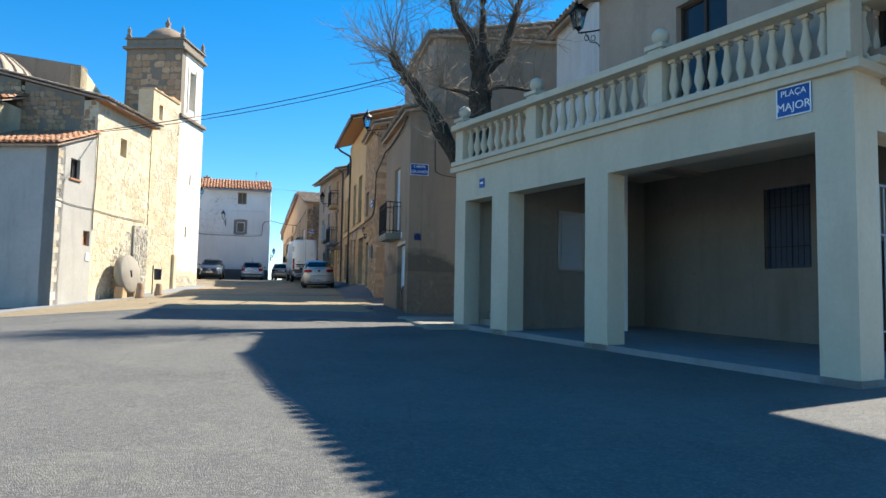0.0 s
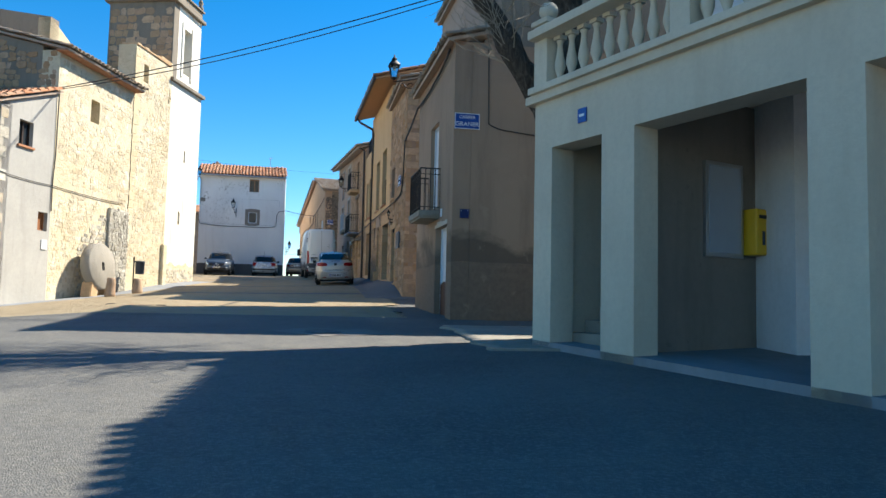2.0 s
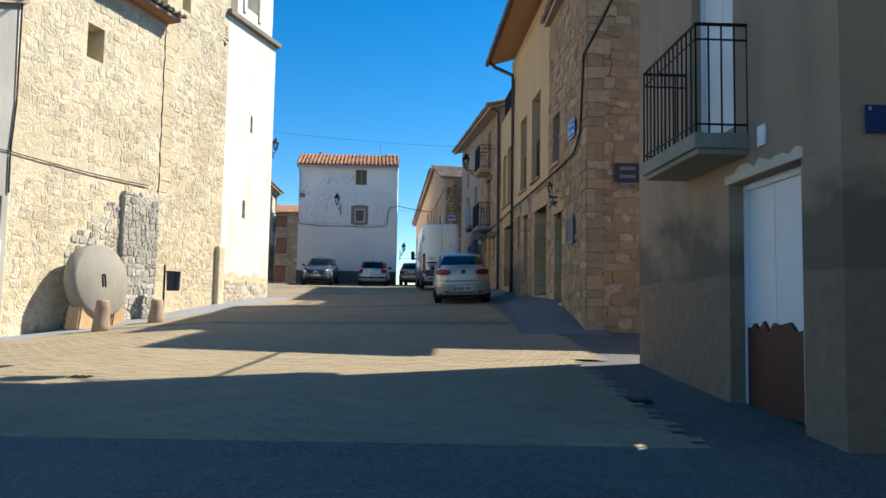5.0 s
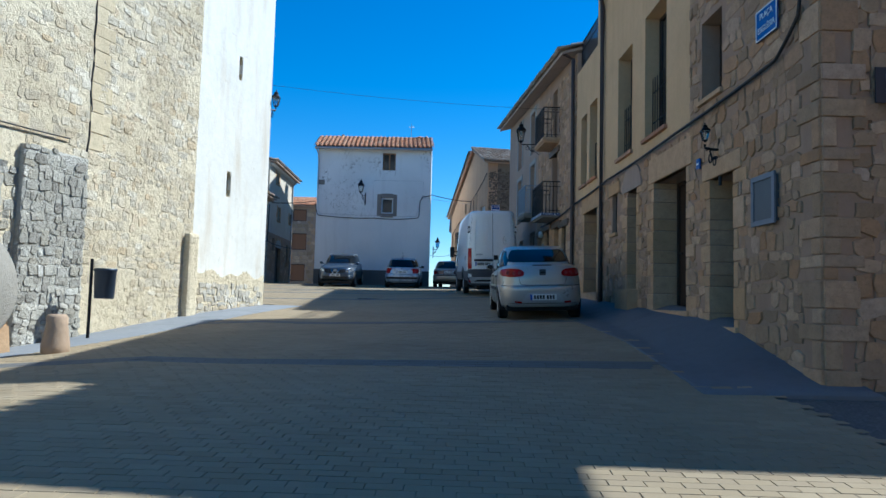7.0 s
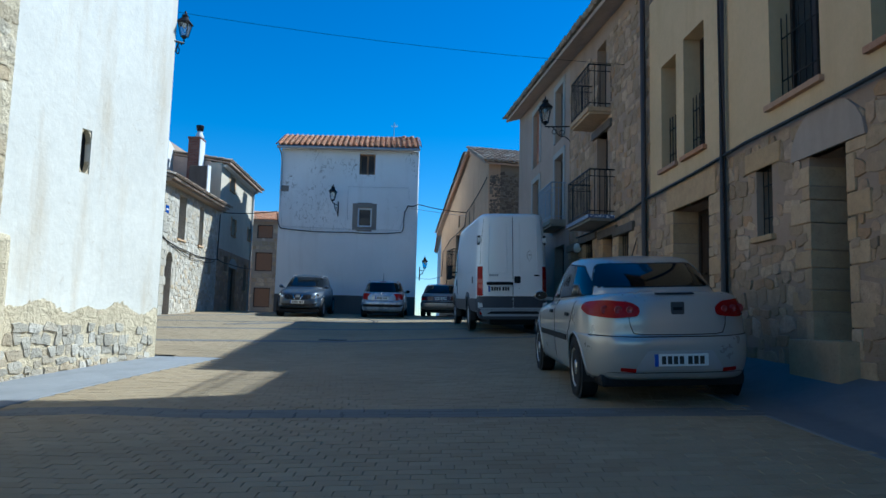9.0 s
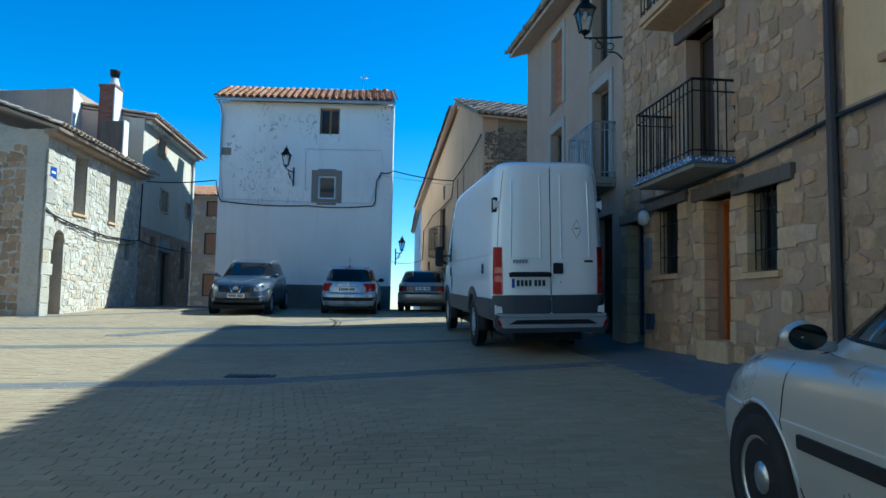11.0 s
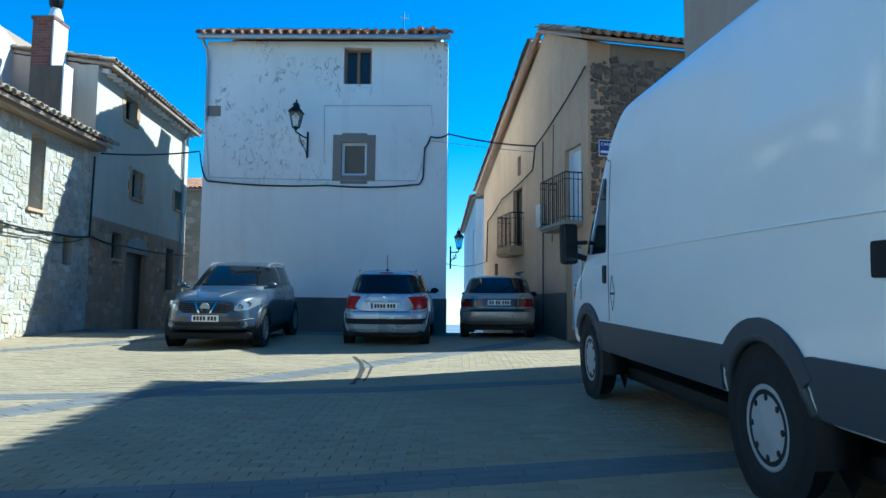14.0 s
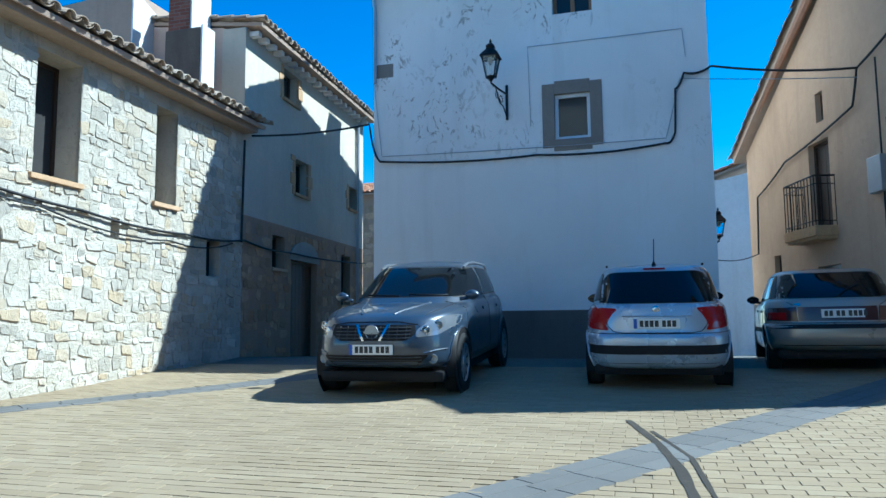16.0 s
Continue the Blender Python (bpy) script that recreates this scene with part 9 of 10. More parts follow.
        sh.panel("arch_hump", side, ring, M["van_grey"], 0.026, "blue-grey arch surround", 0.0, cell=0.05)
        ring = [(2.65 + 0.535 * math.cos(a), 0.355 + 0.52 * math.sin(a)) for a in (radians(32 + 116 * k / 12) for k in range(13))]
        ring += [(2.65 + 0.43 * math.cos(a), 0.355 + 0.43 * math.sin(a)) for a in (radians(148 - 116 * k / 12) for k in range(13))]
        sh.panel("arch_hump", side, ring, M["van_grey"], 0.024, "blue-grey arch surround", 0.0, cell=0.05)
        # seams of cab door and load wall
        sh.line(side, [(1.93, 0.74), (1.93, 2.12), (2.1, 2.18), (2.42, 1.98)], 0.005)
        sh.line(side, [(2.95, 1.36), (2.9, 1.15), (2.92, 0.9)], 0.005)
        sh.line(side, [(-2.42, 1.33), (-1.0, 1.33), (1.9, 1.31)], 0.006, pt, "waist_crease", 0.004)
        sh.line(side, [(-2.4, 0.76), (-2.4, 2.45)], 0.004)
        sh.panel("side_window", side, [(2.0, 1.33), (2.84, 1.33), (2.8, 1.42), (2.5, 1.9), (2.36, 2.0), (2.04, 2.0)], M["car_glass"], 0.006, "dark cab side window", 0.05, cell=0.1)
        sh.line(side, [(2.62, 1.34), (2.55, 1.78)], 0.012, M["trim"], "quarter_post", 0.006)
        sh.panel("cab_handle", side, [(1.99, 1.06), (2.1, 1.06), (2.1, 1.22), (1.99, 1.22)], M["trim"], 0.012, "black door handle", 0.02, cell=0.05)
        sh.panel("side_handle", side, [(-1.72, 1.08), (-1.6, 1.08), (-1.6, 1.22), (-1.72, 1.22)], M["trim"], 0.01, "black handle recess", 0.015, cell=0.05)
        sh.line(side, [(1.82, 1.13), (1.89, 0.98), (1.82, 0.83), (1.75, 0.98), (1.82, 1.13)], 0.004, M["ink"], "side_mark", 0.001)
        sh.line(side, [(1.78, 0.975), (1.86, 0.975)], 0.012, M["ink"], "side_mark", 0.0)
        # big mirror on two arms
        bm = B()
        box(bm, (-0.1, -0.07, -0.2), (0.1, 0.07, 0.2), pose(sx * 1.13, 2.78, 1.45, 0, 0, -sx * 8), 0.045)
        tube(bm, [(sx * 0.93, 2.72, 1.3), (sx * 1.06, 2.76, 1.34)], 0.03, 8)
        tube(bm, [(sx * 0.93, 2.68, 1.46), (sx * 1.06, 2.76, 1.46)], 0.02, 8)
        mr = part("wing_mirror", bm, M["trim"], root, "large black wing mirror")
        for z0, z1 in ((-0.17, -0.05), (-0.03, 0.17)):
            bm = B()
            box(bm, (-0.08, -0.076, z0), (0.08, -0.068, z1), pose(sx * 1.13, 2.78, 1.45, 0, 0, -sx * 8), 0.004)
            part("mirror_glass", bm, M["window_glass"], mr)
        hl = [(0.5, 0.74), (0.86, 0.74), (0.88, 0.98), (0.62, 1.0)]
        sh.panel("headlamp", "front", hl if sx > 0 else flip(hl), M["lamp_clear"], 0.01, "clear headlamp", 0.04)
        sh.panel("indicator", side, [(3.18, 0.93), (3.34, 0.9), (3.34, 1.0), (3.18, 1.03)], M["lamp_amber"], 0.01, "amber indicator", 0.02, cell=0.04)
    sh.line("rear", [(0, 0.56), (0, 2.49)], 0.007)
    bm = B()
    prism(bm, [(-0.93, 0.34), (-0.8, 0.3), (0.8, 0.3), (0.93, 0.34), (0.95, 0.53), (-0.95, 0.53)], 0.22, pose(0, -2.58, 0), 0.03)
    bp = part("rear_bumper", bm, M["van_grey"], root, "blue-grey rear step bumper")
    bm = B()
    prism(bm, [(-0.82, 0.365), (0.82, 0.365), (0.9, 0.5), (-0.9, 0.5)], 0.03, pose(0, -2.596, 0), 0.01)
    part("step_plate", bm, M["zinc"], bp, "worn pale step plate")
    bm = B()
    prism(bm, [(-0.74, 0.41), (0.74, 0.41), (0.6, 0.475), (-0.6, 0.475)], 0.03, pose(0, -2.602, 0), 0.006)
    part("bumper_step", bm, M["trim"], bp, "black step slot")
    bm = B()
    prism(bm, [(-0.86, 0.505), (0.86, 0.505), (0.9, 0.545), (-0.9, 0.545)], 0.14, pose(0, -2.60, 0), 0.008)
    part("step_edge", bm, M["zinc"], bp, "worn pale step edge")
    for sx in (-1, 1):
        bm = B()
        box(bm, (0.83, -2.594, 0.40), (0.9, -2.575, 0.47), Matrix.Diagonal((sx, 1, 1, 1)), 0.006)
        part("reflector", bm, M["tail_red"], bp, "small red reflector")
    bm = B()
    tube(bm, [(-0.70, -2.545, 1.055), (-0.66, -2.56, 1.065), (-0.06, -2.56, 1.065), (-0.02, -2.545, 1.055)], 0.032, 8)
    part("plate_light_bar", bm, M["trim"], root, "black plate light bar")
    number_plate(root, pose(-0.36, -2.527, 0.95) @ Matrix.Diagonal((1.15, 1, 1.1, 1)))
    sh.panel("rear_handle", "rear", [(0.035, 1.07), (0.2, 1.07), (0.2, 1.215), (0.035, 1.215)], M["trim"], 0.024, "black recessed door handle", 0.02, cell=0.05)
    sh.line("rear", [(0.15, 0.96), (0.16, 0.96)], 0.014, M["trim"], "door_lock", 0.014)
    bm = B()
    for k in range(5):
        box(bm, (-0.63 + 0.05 * k, -2.522, 1.215), (-0.592 + 0.05 * k, -2.512, 1.26), None, 0.003)
    part("badge", bm, M["galv"], root, "plain grey bars of a maker's badge", kind="stuff")
    bm = B()
    box(bm, (0.56, -2.522, 1.22), (0.70, -2.512, 1.25), None, 0.003)
    part("badge", bm, M["ink"], root, "plain dark bar of a model badge")
    sh.line("rear", [(0.44, 1.79), (0.515, 1.665), (0.44, 1.54), (0.365, 1.665), (0.44, 1.79)], 0.003, M["ink"], "class_mark", 0.013)
    sh.line("rear", [(0.405, 1.675), (0.475, 1.675)], 0.008, M["ink"], "class_mark", 0.01)
    sh.panel("windscreen", "front", [(-0.84, 1.3), (0.84, 1.3), (0.74, 2.1), (-0.74, 2.1)], M["car_glass"], 0.008, "dark windscreen", 0.06, cell=0.1)
    sh.panel("front_bumper", "front", [(-0.88, 0.46), (0.88, 0.46), (0.9, 0.68), (-0.9, 0.68)], M["van_grey"], 0.03, "blue-grey front bumper", 0.05, cell=0.1)
    sh.panel("grille", "front", [(-0.42, 0.76), (0.42, 0.76), (0.46, 0.94), (-0.46, 0.94)], M["trim"], 0.01, "black grille", 0.03)
    underbody(root, 0.6, -2.3, 3.2)
    root.matrix_world = m
    return root


def steel_wheel(root, x, y, z, r, side, width=0.21):
    """Van wheel: tyre and a pressed steel disc with holes and hub cap."""
    m = pose(x, y, z, 0, 90 * side, 0)
    bm = B()
    lathe(bm, [(r * 0.6, -width / 2), (r * 0.93, -width / 2), (r, -width / 2 + 0.03), (r, width / 2 - 0.03), (r * 0.95, width / 2), (r * 0.66, width / 2 + 0.004), (r * 0.6, width / 2 - 0.03)], 30, (0, 0, 0), m)
    ty = part("wheel", bm, M["tyre"], root, "black tyre")
    bm = B()
    lathe(bm, [(r * 0.62, width / 2 - 0.03), (r * 0.62, width / 2 - 0.008), (r * 0.58, width / 2 - 0.006), (r * 0.53, width / 2 - 0.012), (r * 0.3, width / 2 - 0.004), (r * 0.2, width / 2 + 0.006), (0.002, width / 2 + 0.01)], 30, (0, 0, 0), m)
    part("rim", bm, M["rim_dull"], ty, "dull pressed steel rim", smooth=True)
    for k in range(8):
        a = 2 * math.pi * k / 8
        bm = B()
        lathe(bm, [(0.017, -0.006), (0.017, 0.005), (0.001, 0.005)], 10, (0, 0, 0), m @ pose(r * 0.43 * math.cos(a), r * 0.43 * math.sin(a), width / 2 - 0.01))
        part("rim_hole", bm, M["trim"], ty)
    return ty


def stand(x, y, yaw, size=(0.94, 0.94, 0.94), base_f=1.25, base_r=1.25, half=0.75):
    """Where a car with its middle at (x, y) stands on the sloping ground: yaw in degrees to the left of +y."""
    a = radians(yaw)
    f, r = Vector((-math.sin(a), math.cos(a))), Vector((math.cos(a), math.sin(a)))
    c = Vector((x, y))

    def h(q):
        return G(q.x, q.y)

    zf = (h(c + f * base_f + r * half) + h(c + f * base_f - r * half)) / 2
    zr = (h(c - f * base_r + r * half) + h(c - f * base_r - r * half)) / 2
    zl = (h(c + f * base_f - r * half) + h(c - f * base_r - r * half)) / 2
    zg = (h(c + f * base_f + r * half) + h(c - f * base_r + r * half)) / 2
    pitch = math.degrees(math.atan2(zf - zr, base_f + base_r))
    roll = math.degrees(math.atan2(zl - zg, 2 * half))
    return pose(x, y, (zf + zr) / 2, 0, 0, yaw) @ pose(0, 0, 0, pitch, 0, 0) @ pose(0, 0, 0, 0, roll, 0) @ Matrix.Diagonal((*size, 1))


saloon(stand(3.5, 38.95, 1.5, (0.9, 0.86, 0.95)))
van(stand(2.82, 48.95, 4.5, (0.83, 1.0, 1.02), 2.4, 0.75, 0.7))
hatch(stand(-0.82, 59.2, 0.0, (0.93, 0.9, 0.95)))
estate(stand(1.46, 60.8, -4.5))
crossover(stand(-3.8, 58.5, 181.0, (0.95, 0.95, 0.97)))

# ---- street furniture, lamps, signs, cables, tree ----


def lantern_parts(root, s=1.0):
    """A four-sided village lantern about the origin, hanging height 0 at its foot."""
    bm = B()
    lathe(bm, [(0.03 * s, -0.06 * s), (0.05 * s, -0.03 * s), (0.1 * s, 0.0), (0.1 * s, 0.02 * s)], 4)
    for k in range(4):
        a = math.pi / 4 + math.pi / 2 * k
        tube(bm, [(0.1 * s * math.cos(a), 0.1 * s * math.sin(a), 0), (0.19 * s * math.cos(a), 0.19 * s * math.sin(a), 0.36 * s)], 0.012 * s, 5)
    bmesh.ops.rotate(bm, verts=bm.verts[:], cent=(0, 0, 0), matrix=Matrix.Rotation(0, 3, "Z"))
    part("lantern_cage", bm, M["iron"], root, "black iron cage")
    bm = B()
    v0 = [bm.verts.new((0.09 * s * math.cos(math.pi / 4 + math.pi / 2 * k), 0.09 * s * math.sin(math.pi / 4 + math.pi / 2 * k), 0.01)) for k in range(4)]
    v1 = [bm.verts.new((0.18 * s * math.cos(math.pi / 4 + math.pi / 2 * k), 0.18 * s * math.sin(math.pi / 4 + math.pi / 2 * k), 0.35 * s)) for k in range(4)]
    for k in range(4):
        bm.faces.new((v0[k], v0[(k + 1) % 4], v1[(k + 1) % 4], v1[k]))
    part("lantern_panes", bm, M["lamp_pane"], root, "clear lantern glass")
    bm = B()
    lathe(bm, [(0.235 * s, 0.355 * s), (0.225 * s, 0.385 * s), (0.1 * s, 0.5 * s), (0.085 * s, 0.54 * s), (0.11 * s, 0.55 * s), (0.06 * s, 0.6 * s), (0.02 * s, 0.62 * s), (0.03 * s, 0.66 * s), (0.005, 0.7 * s)], 4, (0, 0, 0), pose(0, 0, 0, 0, 0, 45))
    part("lantern_hood", bm, M["iron"], root, "black sheet hood")
    bm = B()
    lathe(bm, [(0.02 * s, 0.22 * s), (0.045 * s, 0.26 * s), (0.045 * s, 0.33 * s), (0.02 * s, 0.36 * s)], 10)
    part("lamp_bulb", bm, M["lamp_glass"], root)


def wall_lantern(foot, wall_point, label, s=1.0, drop=0.35):
    """A lantern on a scrolled bracket that springs from the wall."""
    foot, wp = Vector(foot), Vector(wall_point)
    root = thing("street_lamp", label, "lamp", "street lanterns on house walls", at=foot)
    root.matrix_world = Matrix.Identity(4)
    lantern_parts(root, s)
    d = wp - foot
    h = Vector((d.x, d.y, 0))
    bm = B()
    tube(bm, [Vector((0, 0, -0.05)), Vector((0, 0, -0.1)), h * 0.5 + Vector((0, 0, -0.12)), h + Vector((0, 0, -0.12))], 0.018, 8)
    sc = []
    for k in range(15):
        t = k / 14
        a = t * math.pi * 1.1
        sc.append(h * (0.12 + 0.85 * t) + Vector((0, 0, -0.14 - drop * math.sin(t * math.pi / 2) ** 2 + 0.05 * math.sin(a * 3))))
    tube(bm, sc, 0.012, 6)
    for t in (0.35, 0.62):
        ring = [h * (t + 0.09 * math.cos(a)) + Vector((0, 0, -0.2 - 0.12 * t + 0.06 * math.sin(a))) for a in [k * math.pi / 6 for k in range(13)]]
        tube(bm, ring, 0.009, 6)
    part("bracket", bm, M["iron"], root, "scrolled iron bracket")
    bm = B()
    tube(bm, [h + Vector((0, 0, -0.6)), h + Vector((0, 0, 0.05))], 0.025, 8)
    part("wall_plate", bm, M["iron"], root)
    root.matrix_world = Matrix.Translation(foot)
    return root


def pane_mat():
    n = Nodes("clear_pane")
    m = n.done((0.8, 0.85, 0.85), 0.03)
    n.bsdf.inputs["Transmission Weight"].default_value = 0.9
    return m


M["lamp_pane"] = pane_mat()
wall_lantern((-3.40, 61.09, 8.08), (-3.25, 61.73, 7.54), "black iron street lantern on the white house front")
wall_lantern((0.54, 64.79, 5.54), (0.30, 64.79, 5.43), "black iron street lantern on the white house flank", 0.85, 0.25)
wall_lantern((-2.64, 41.52, 7.2), (-2.8, 41.3, 7.2), "black iron street lantern at the tower corner", 0.6, 0.2)
wall_lantern((3.95, 48.55, 8.05), (4.62, 48.40, 8.0), "black iron street lantern on the balcony house")
wall_lantern((4.78, 28.0, 8.05), (5.48, 27.45, 7.9), "black iron street lantern on the corner house")
wall_lantern((8.15, 16.1, 7.6), (8.55, 15.75, 7.5), "black iron street lantern on the terrace house")
wall_lantern((5.3, 33.9, 4.75), (5.5, 33.9, 4.7), "small black iron lantern on the stone house", 0.36, 0.15)

# street plates
wall_sign("street_sign", pf.m(pf.s_at_y(10.36), 4.46, 0.004), 0.5, 0.42, [("PLAÇA", 0.12, 0.11), ("MAJOR", 0.155, -0.08)], "blue enamel street plate with white letters, on the porch lintel")
wall_sign("street_sign", gs.m(gs.s_at_x(5.94), 5.65, 0.004), 0.56, 0.35, [("CARRER", 0.10, 0.085), ("GRANER", 0.135, -0.07)], "blue enamel street plate with white letters, on the grey corner house")
wall_sign("street_sign", sf_.m(sf_.s_at_y(32.45), 5.82, 0.04), 0.5, 0.36, [("PLAÇA", 0.1, 0.085), ("ESGLÈSIA", 0.1, -0.07)], "blue enamel street plate with white letters, on the rubble stone house")
ysf = Upper(YA, Vector((13.0, 60.2)), (0, -1))
wall_sign("street_sign", ysf.m(0.4, 7.05, 0.06), 0.42, 0.34, [("CARRER", 0.09, 0.08)], "blue enamel street plate on the stone gable end")
bm = B()
box(bm, (-0.17, -0.022, -0.1), (0.17, -0.017, -0.05), ysf.m(0.4, 7.05, 0.06))
part("plate_mark", bm, M["white_enamel"], bpy.data.objects["street_sign.003"])


def bar_plate(name, m, w, h, mat, label, bars_=2, cat="sign", mark=None):
    bm = B()
    box(bm, (-w / 2, -0.02, -h / 2), (w / 2, 0, h / 2), m, 0.004)
    ob = part(name, bm, mat, None)
    tagged(ob, label, cat)
    if not bars_:
        for sx in (-1, 1):
            bm = B()
            box(bm, (sx * w * 0.38 - w * 0.05, -0.024, h * 0.3), (sx * w * 0.38 + w * 0.05, -0.019, h * 0.42), m)
            part("screw_cap", bm, M["zinc"], ob)
        return ob
    bm = B()
    for k in range(bars_):
        z = h * (0.22 - 0.42 * k) if bars_ > 1 else 0
        box(bm, (-w * 0.3, -0.024, z - h * 0.09), (w * 0.3, -0.019, z + h * 0.09), m)
    part("plate_mark", bm, mark or M["white_enamel"], ob)
    return ob


M["dark_tile"] = plain_mat("dark_blue_glaze", (0.012, 0.03, 0.12), 0.25, 0, 0.2, 9)
M["dull_mark"] = plain_mat("dulled_lettering", (0.16, 0.18, 0.24), 0.5, 0, 0.2, 9)
M["slate_plate"] = plain_mat("dark_slate_plate", (0.02, 0.025, 0.04), 0.4, 0, 0.2, 9)
bar_plate("direction_sign", ysf.m(0.45, 5.8, 0.03), 0.48, 0.3, M["slate_plate"], "dark wall plate with dulled writing on the gable foot", 3, "sign", M["dull_mark"])
bar_plate("wall_plaque", Face(SA, Vector((15, 31.6)), (0, -1)).m(0.75, 4.75, 0.05), 0.5, 0.36, M["slate_plate"], "dark plaque with dulled writing on the alley wall", 3, "plaque", M["dull_mark"])
bar_plate("wall_tile", gs.m(gs.s_at_x(5.92), 3.6, 0.004), 0.2, 0.2, M["dark_tile"], "small dark blue glazed wall tile", 0, "tile")
bar_plate("house_number", pf.m(pf.s_at_y(17.2), 4.3, 0.004), 0.17, 0.2, M["blue_enamel"], "small blue number plate on the porch lintel", 1, "number plate")
bar_plate("house_number", gf.m(gf.s_at_y(24.2), 3.74, 0.004), 0.13, 0.18, M["white_enamel"], "small white number tile over the door", 1, "number plate")
bar_plate("house_number", sf_.m(sf_.s_at_y(34.5), 4.55, 0.04), 0.13, 0.15, M["blue_enamel"], "small blue number tile beside the door", 1, "number plate")
bar_plate("wall_notice", lf1.m(0.3, 6.55, 0.01), 0.32, 0.28, M["blue_enamel"], "small blue notice plate on the stone corner", 1, "notice")


def notice_board():
    """Glazed board and letter box on the partition under the porch."""
    wall_f = Face(pf.p(1.78, 0, -0.42).xy, pf.p(1.78, 0, -4.4).xy, (pf.u.x, pf.u.y))
    root = thing("porch_partition", "shaded partition wall under the porch", "wall", kind="structure", at=(8, 17, 1))
    # Same shade-darkened colour as the porch back wall.
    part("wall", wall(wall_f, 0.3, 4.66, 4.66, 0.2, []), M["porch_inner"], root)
    sg = 1 if wall_f.m(0, 0, 0).col[0].xy.dot(wall_f.u) > 0 else -1
    ob = thing("notice_board", "glazed grey notice board with pinned papers under the porch", "notice board", at=wall_f.p(1.55, 2.4))
    xa, xb = sorted((1.15 * sg, 1.95 * sg))
    bm = B()
    box(bm, (xa, -0.06, 2.4), (xb, -0.002, 3.75), wall_f.m(0, 0, 0), 0.01)
    part("frame", bm, M["alloy"], ob, "aluminium frame")
    bm = B()
    box(bm, (xa + 0.06, -0.067, 2.46), (xb - 0.06, -0.058, 3.69), wall_f.m(0, 0, 0))
    part("pane", bm, M["board_glass"], ob, "bluish glass")
    yb = thing("letter_box", "yellow letter box on the porch partition beside the notice board", "letter box", at=wall_f.p(2.15, 2.45))
    xa, xb = sorted((2.0 * sg, 2.3 * sg))
    bm = B()
    box(bm, (xa, -0.24, 2.45), (xb, -0.002, 3.12), wall_f.m(0, 0, 0), 0.03)
    part("casing", bm, M["yellow_plastic"], yb)
    bm = B()
    box(bm, (xa + 0.05, -0.25, 2.98), (xb - 0.05, -0.235, 3.03), wall_f.m(0, 0, 0))
    part("slot", bm, M["ink"], yb)
    bm = B()
    box(bm, (xa + 0.12, -0.247, 2.6), (xb - 0.12, -0.238, 2.8), wall_f.m(0, 0, 0), 0.003)
    part("front_label", bm, M["dark_blue"], yb, "plain blue label")
    return root


M["board_glass"] = plain_mat("pale_board_paper", (0.34, 0.38, 0.44), 0.2, 0, 0.2, 3)
notice_board()


def litter_bin(x, y):
    g = G(x, y)
    root = thing("litter_bin", "dark blue-grey litter bin on a post by the church", "litter bin", at=(x, y, g))
    bm = B()
    tube(bm, [(x - 0.12, y - 0.05, g - 0.05), (x - 0.12, y - 0.05, g + 1.25)], 0.025, 8)
    part("post", bm, M["iron"], root)
    bm = B()
    lathe(bm, [(0.14, 0.62), (0.15, 0.64), (0.165, 1.05), (0.175, 1.06), (0.175, 1.1), (0.15, 1.1), (0.14, 0.75)], 18, (x + 0.08, y, g))
    part("bucket", bm, M["bin_blue"], root, "dark blue-grey drum")
    return root


M["bin_blue"] = plain_mat("blue_grey_sheet", (0.03, 0.045, 0.07), 0.45, 0.2, 0.2, 9)
litter_bin(-3.7, 35.6)


def stone_post(x, y, h=0.62):
    g = G(x, y)
    bm = B()
    lathe(bm, [(0.17, -0.05), (0.165, 0.1), (0.14, h * 0.7), (0.13, h * 0.92), (0.1, h)], 9, (x, y, g))
    for v in bm.verts:
        v.co += Vector((noise.noise(v.co * 5), noise.noise(v.co * 5 + Vector((9, 0, 0))), 0)) * 0.03
    ob = part("stone_post", bm, M["worn_post"], None, smooth=False)
    return tagged(ob, "stubby worn stone post by the church foot", "bollard", "stone posts by the church")


M["worn_post"] = render_mat("worn_reddish_stone", (0.42, 0.3, 0.2), (0.22, 0.13, 0.09), 8, 3.0, 0.5, 0.8)
stone_post(-3.62, 32.0, 0.6)
stone_post(-3.2, 33.6, 0.5)


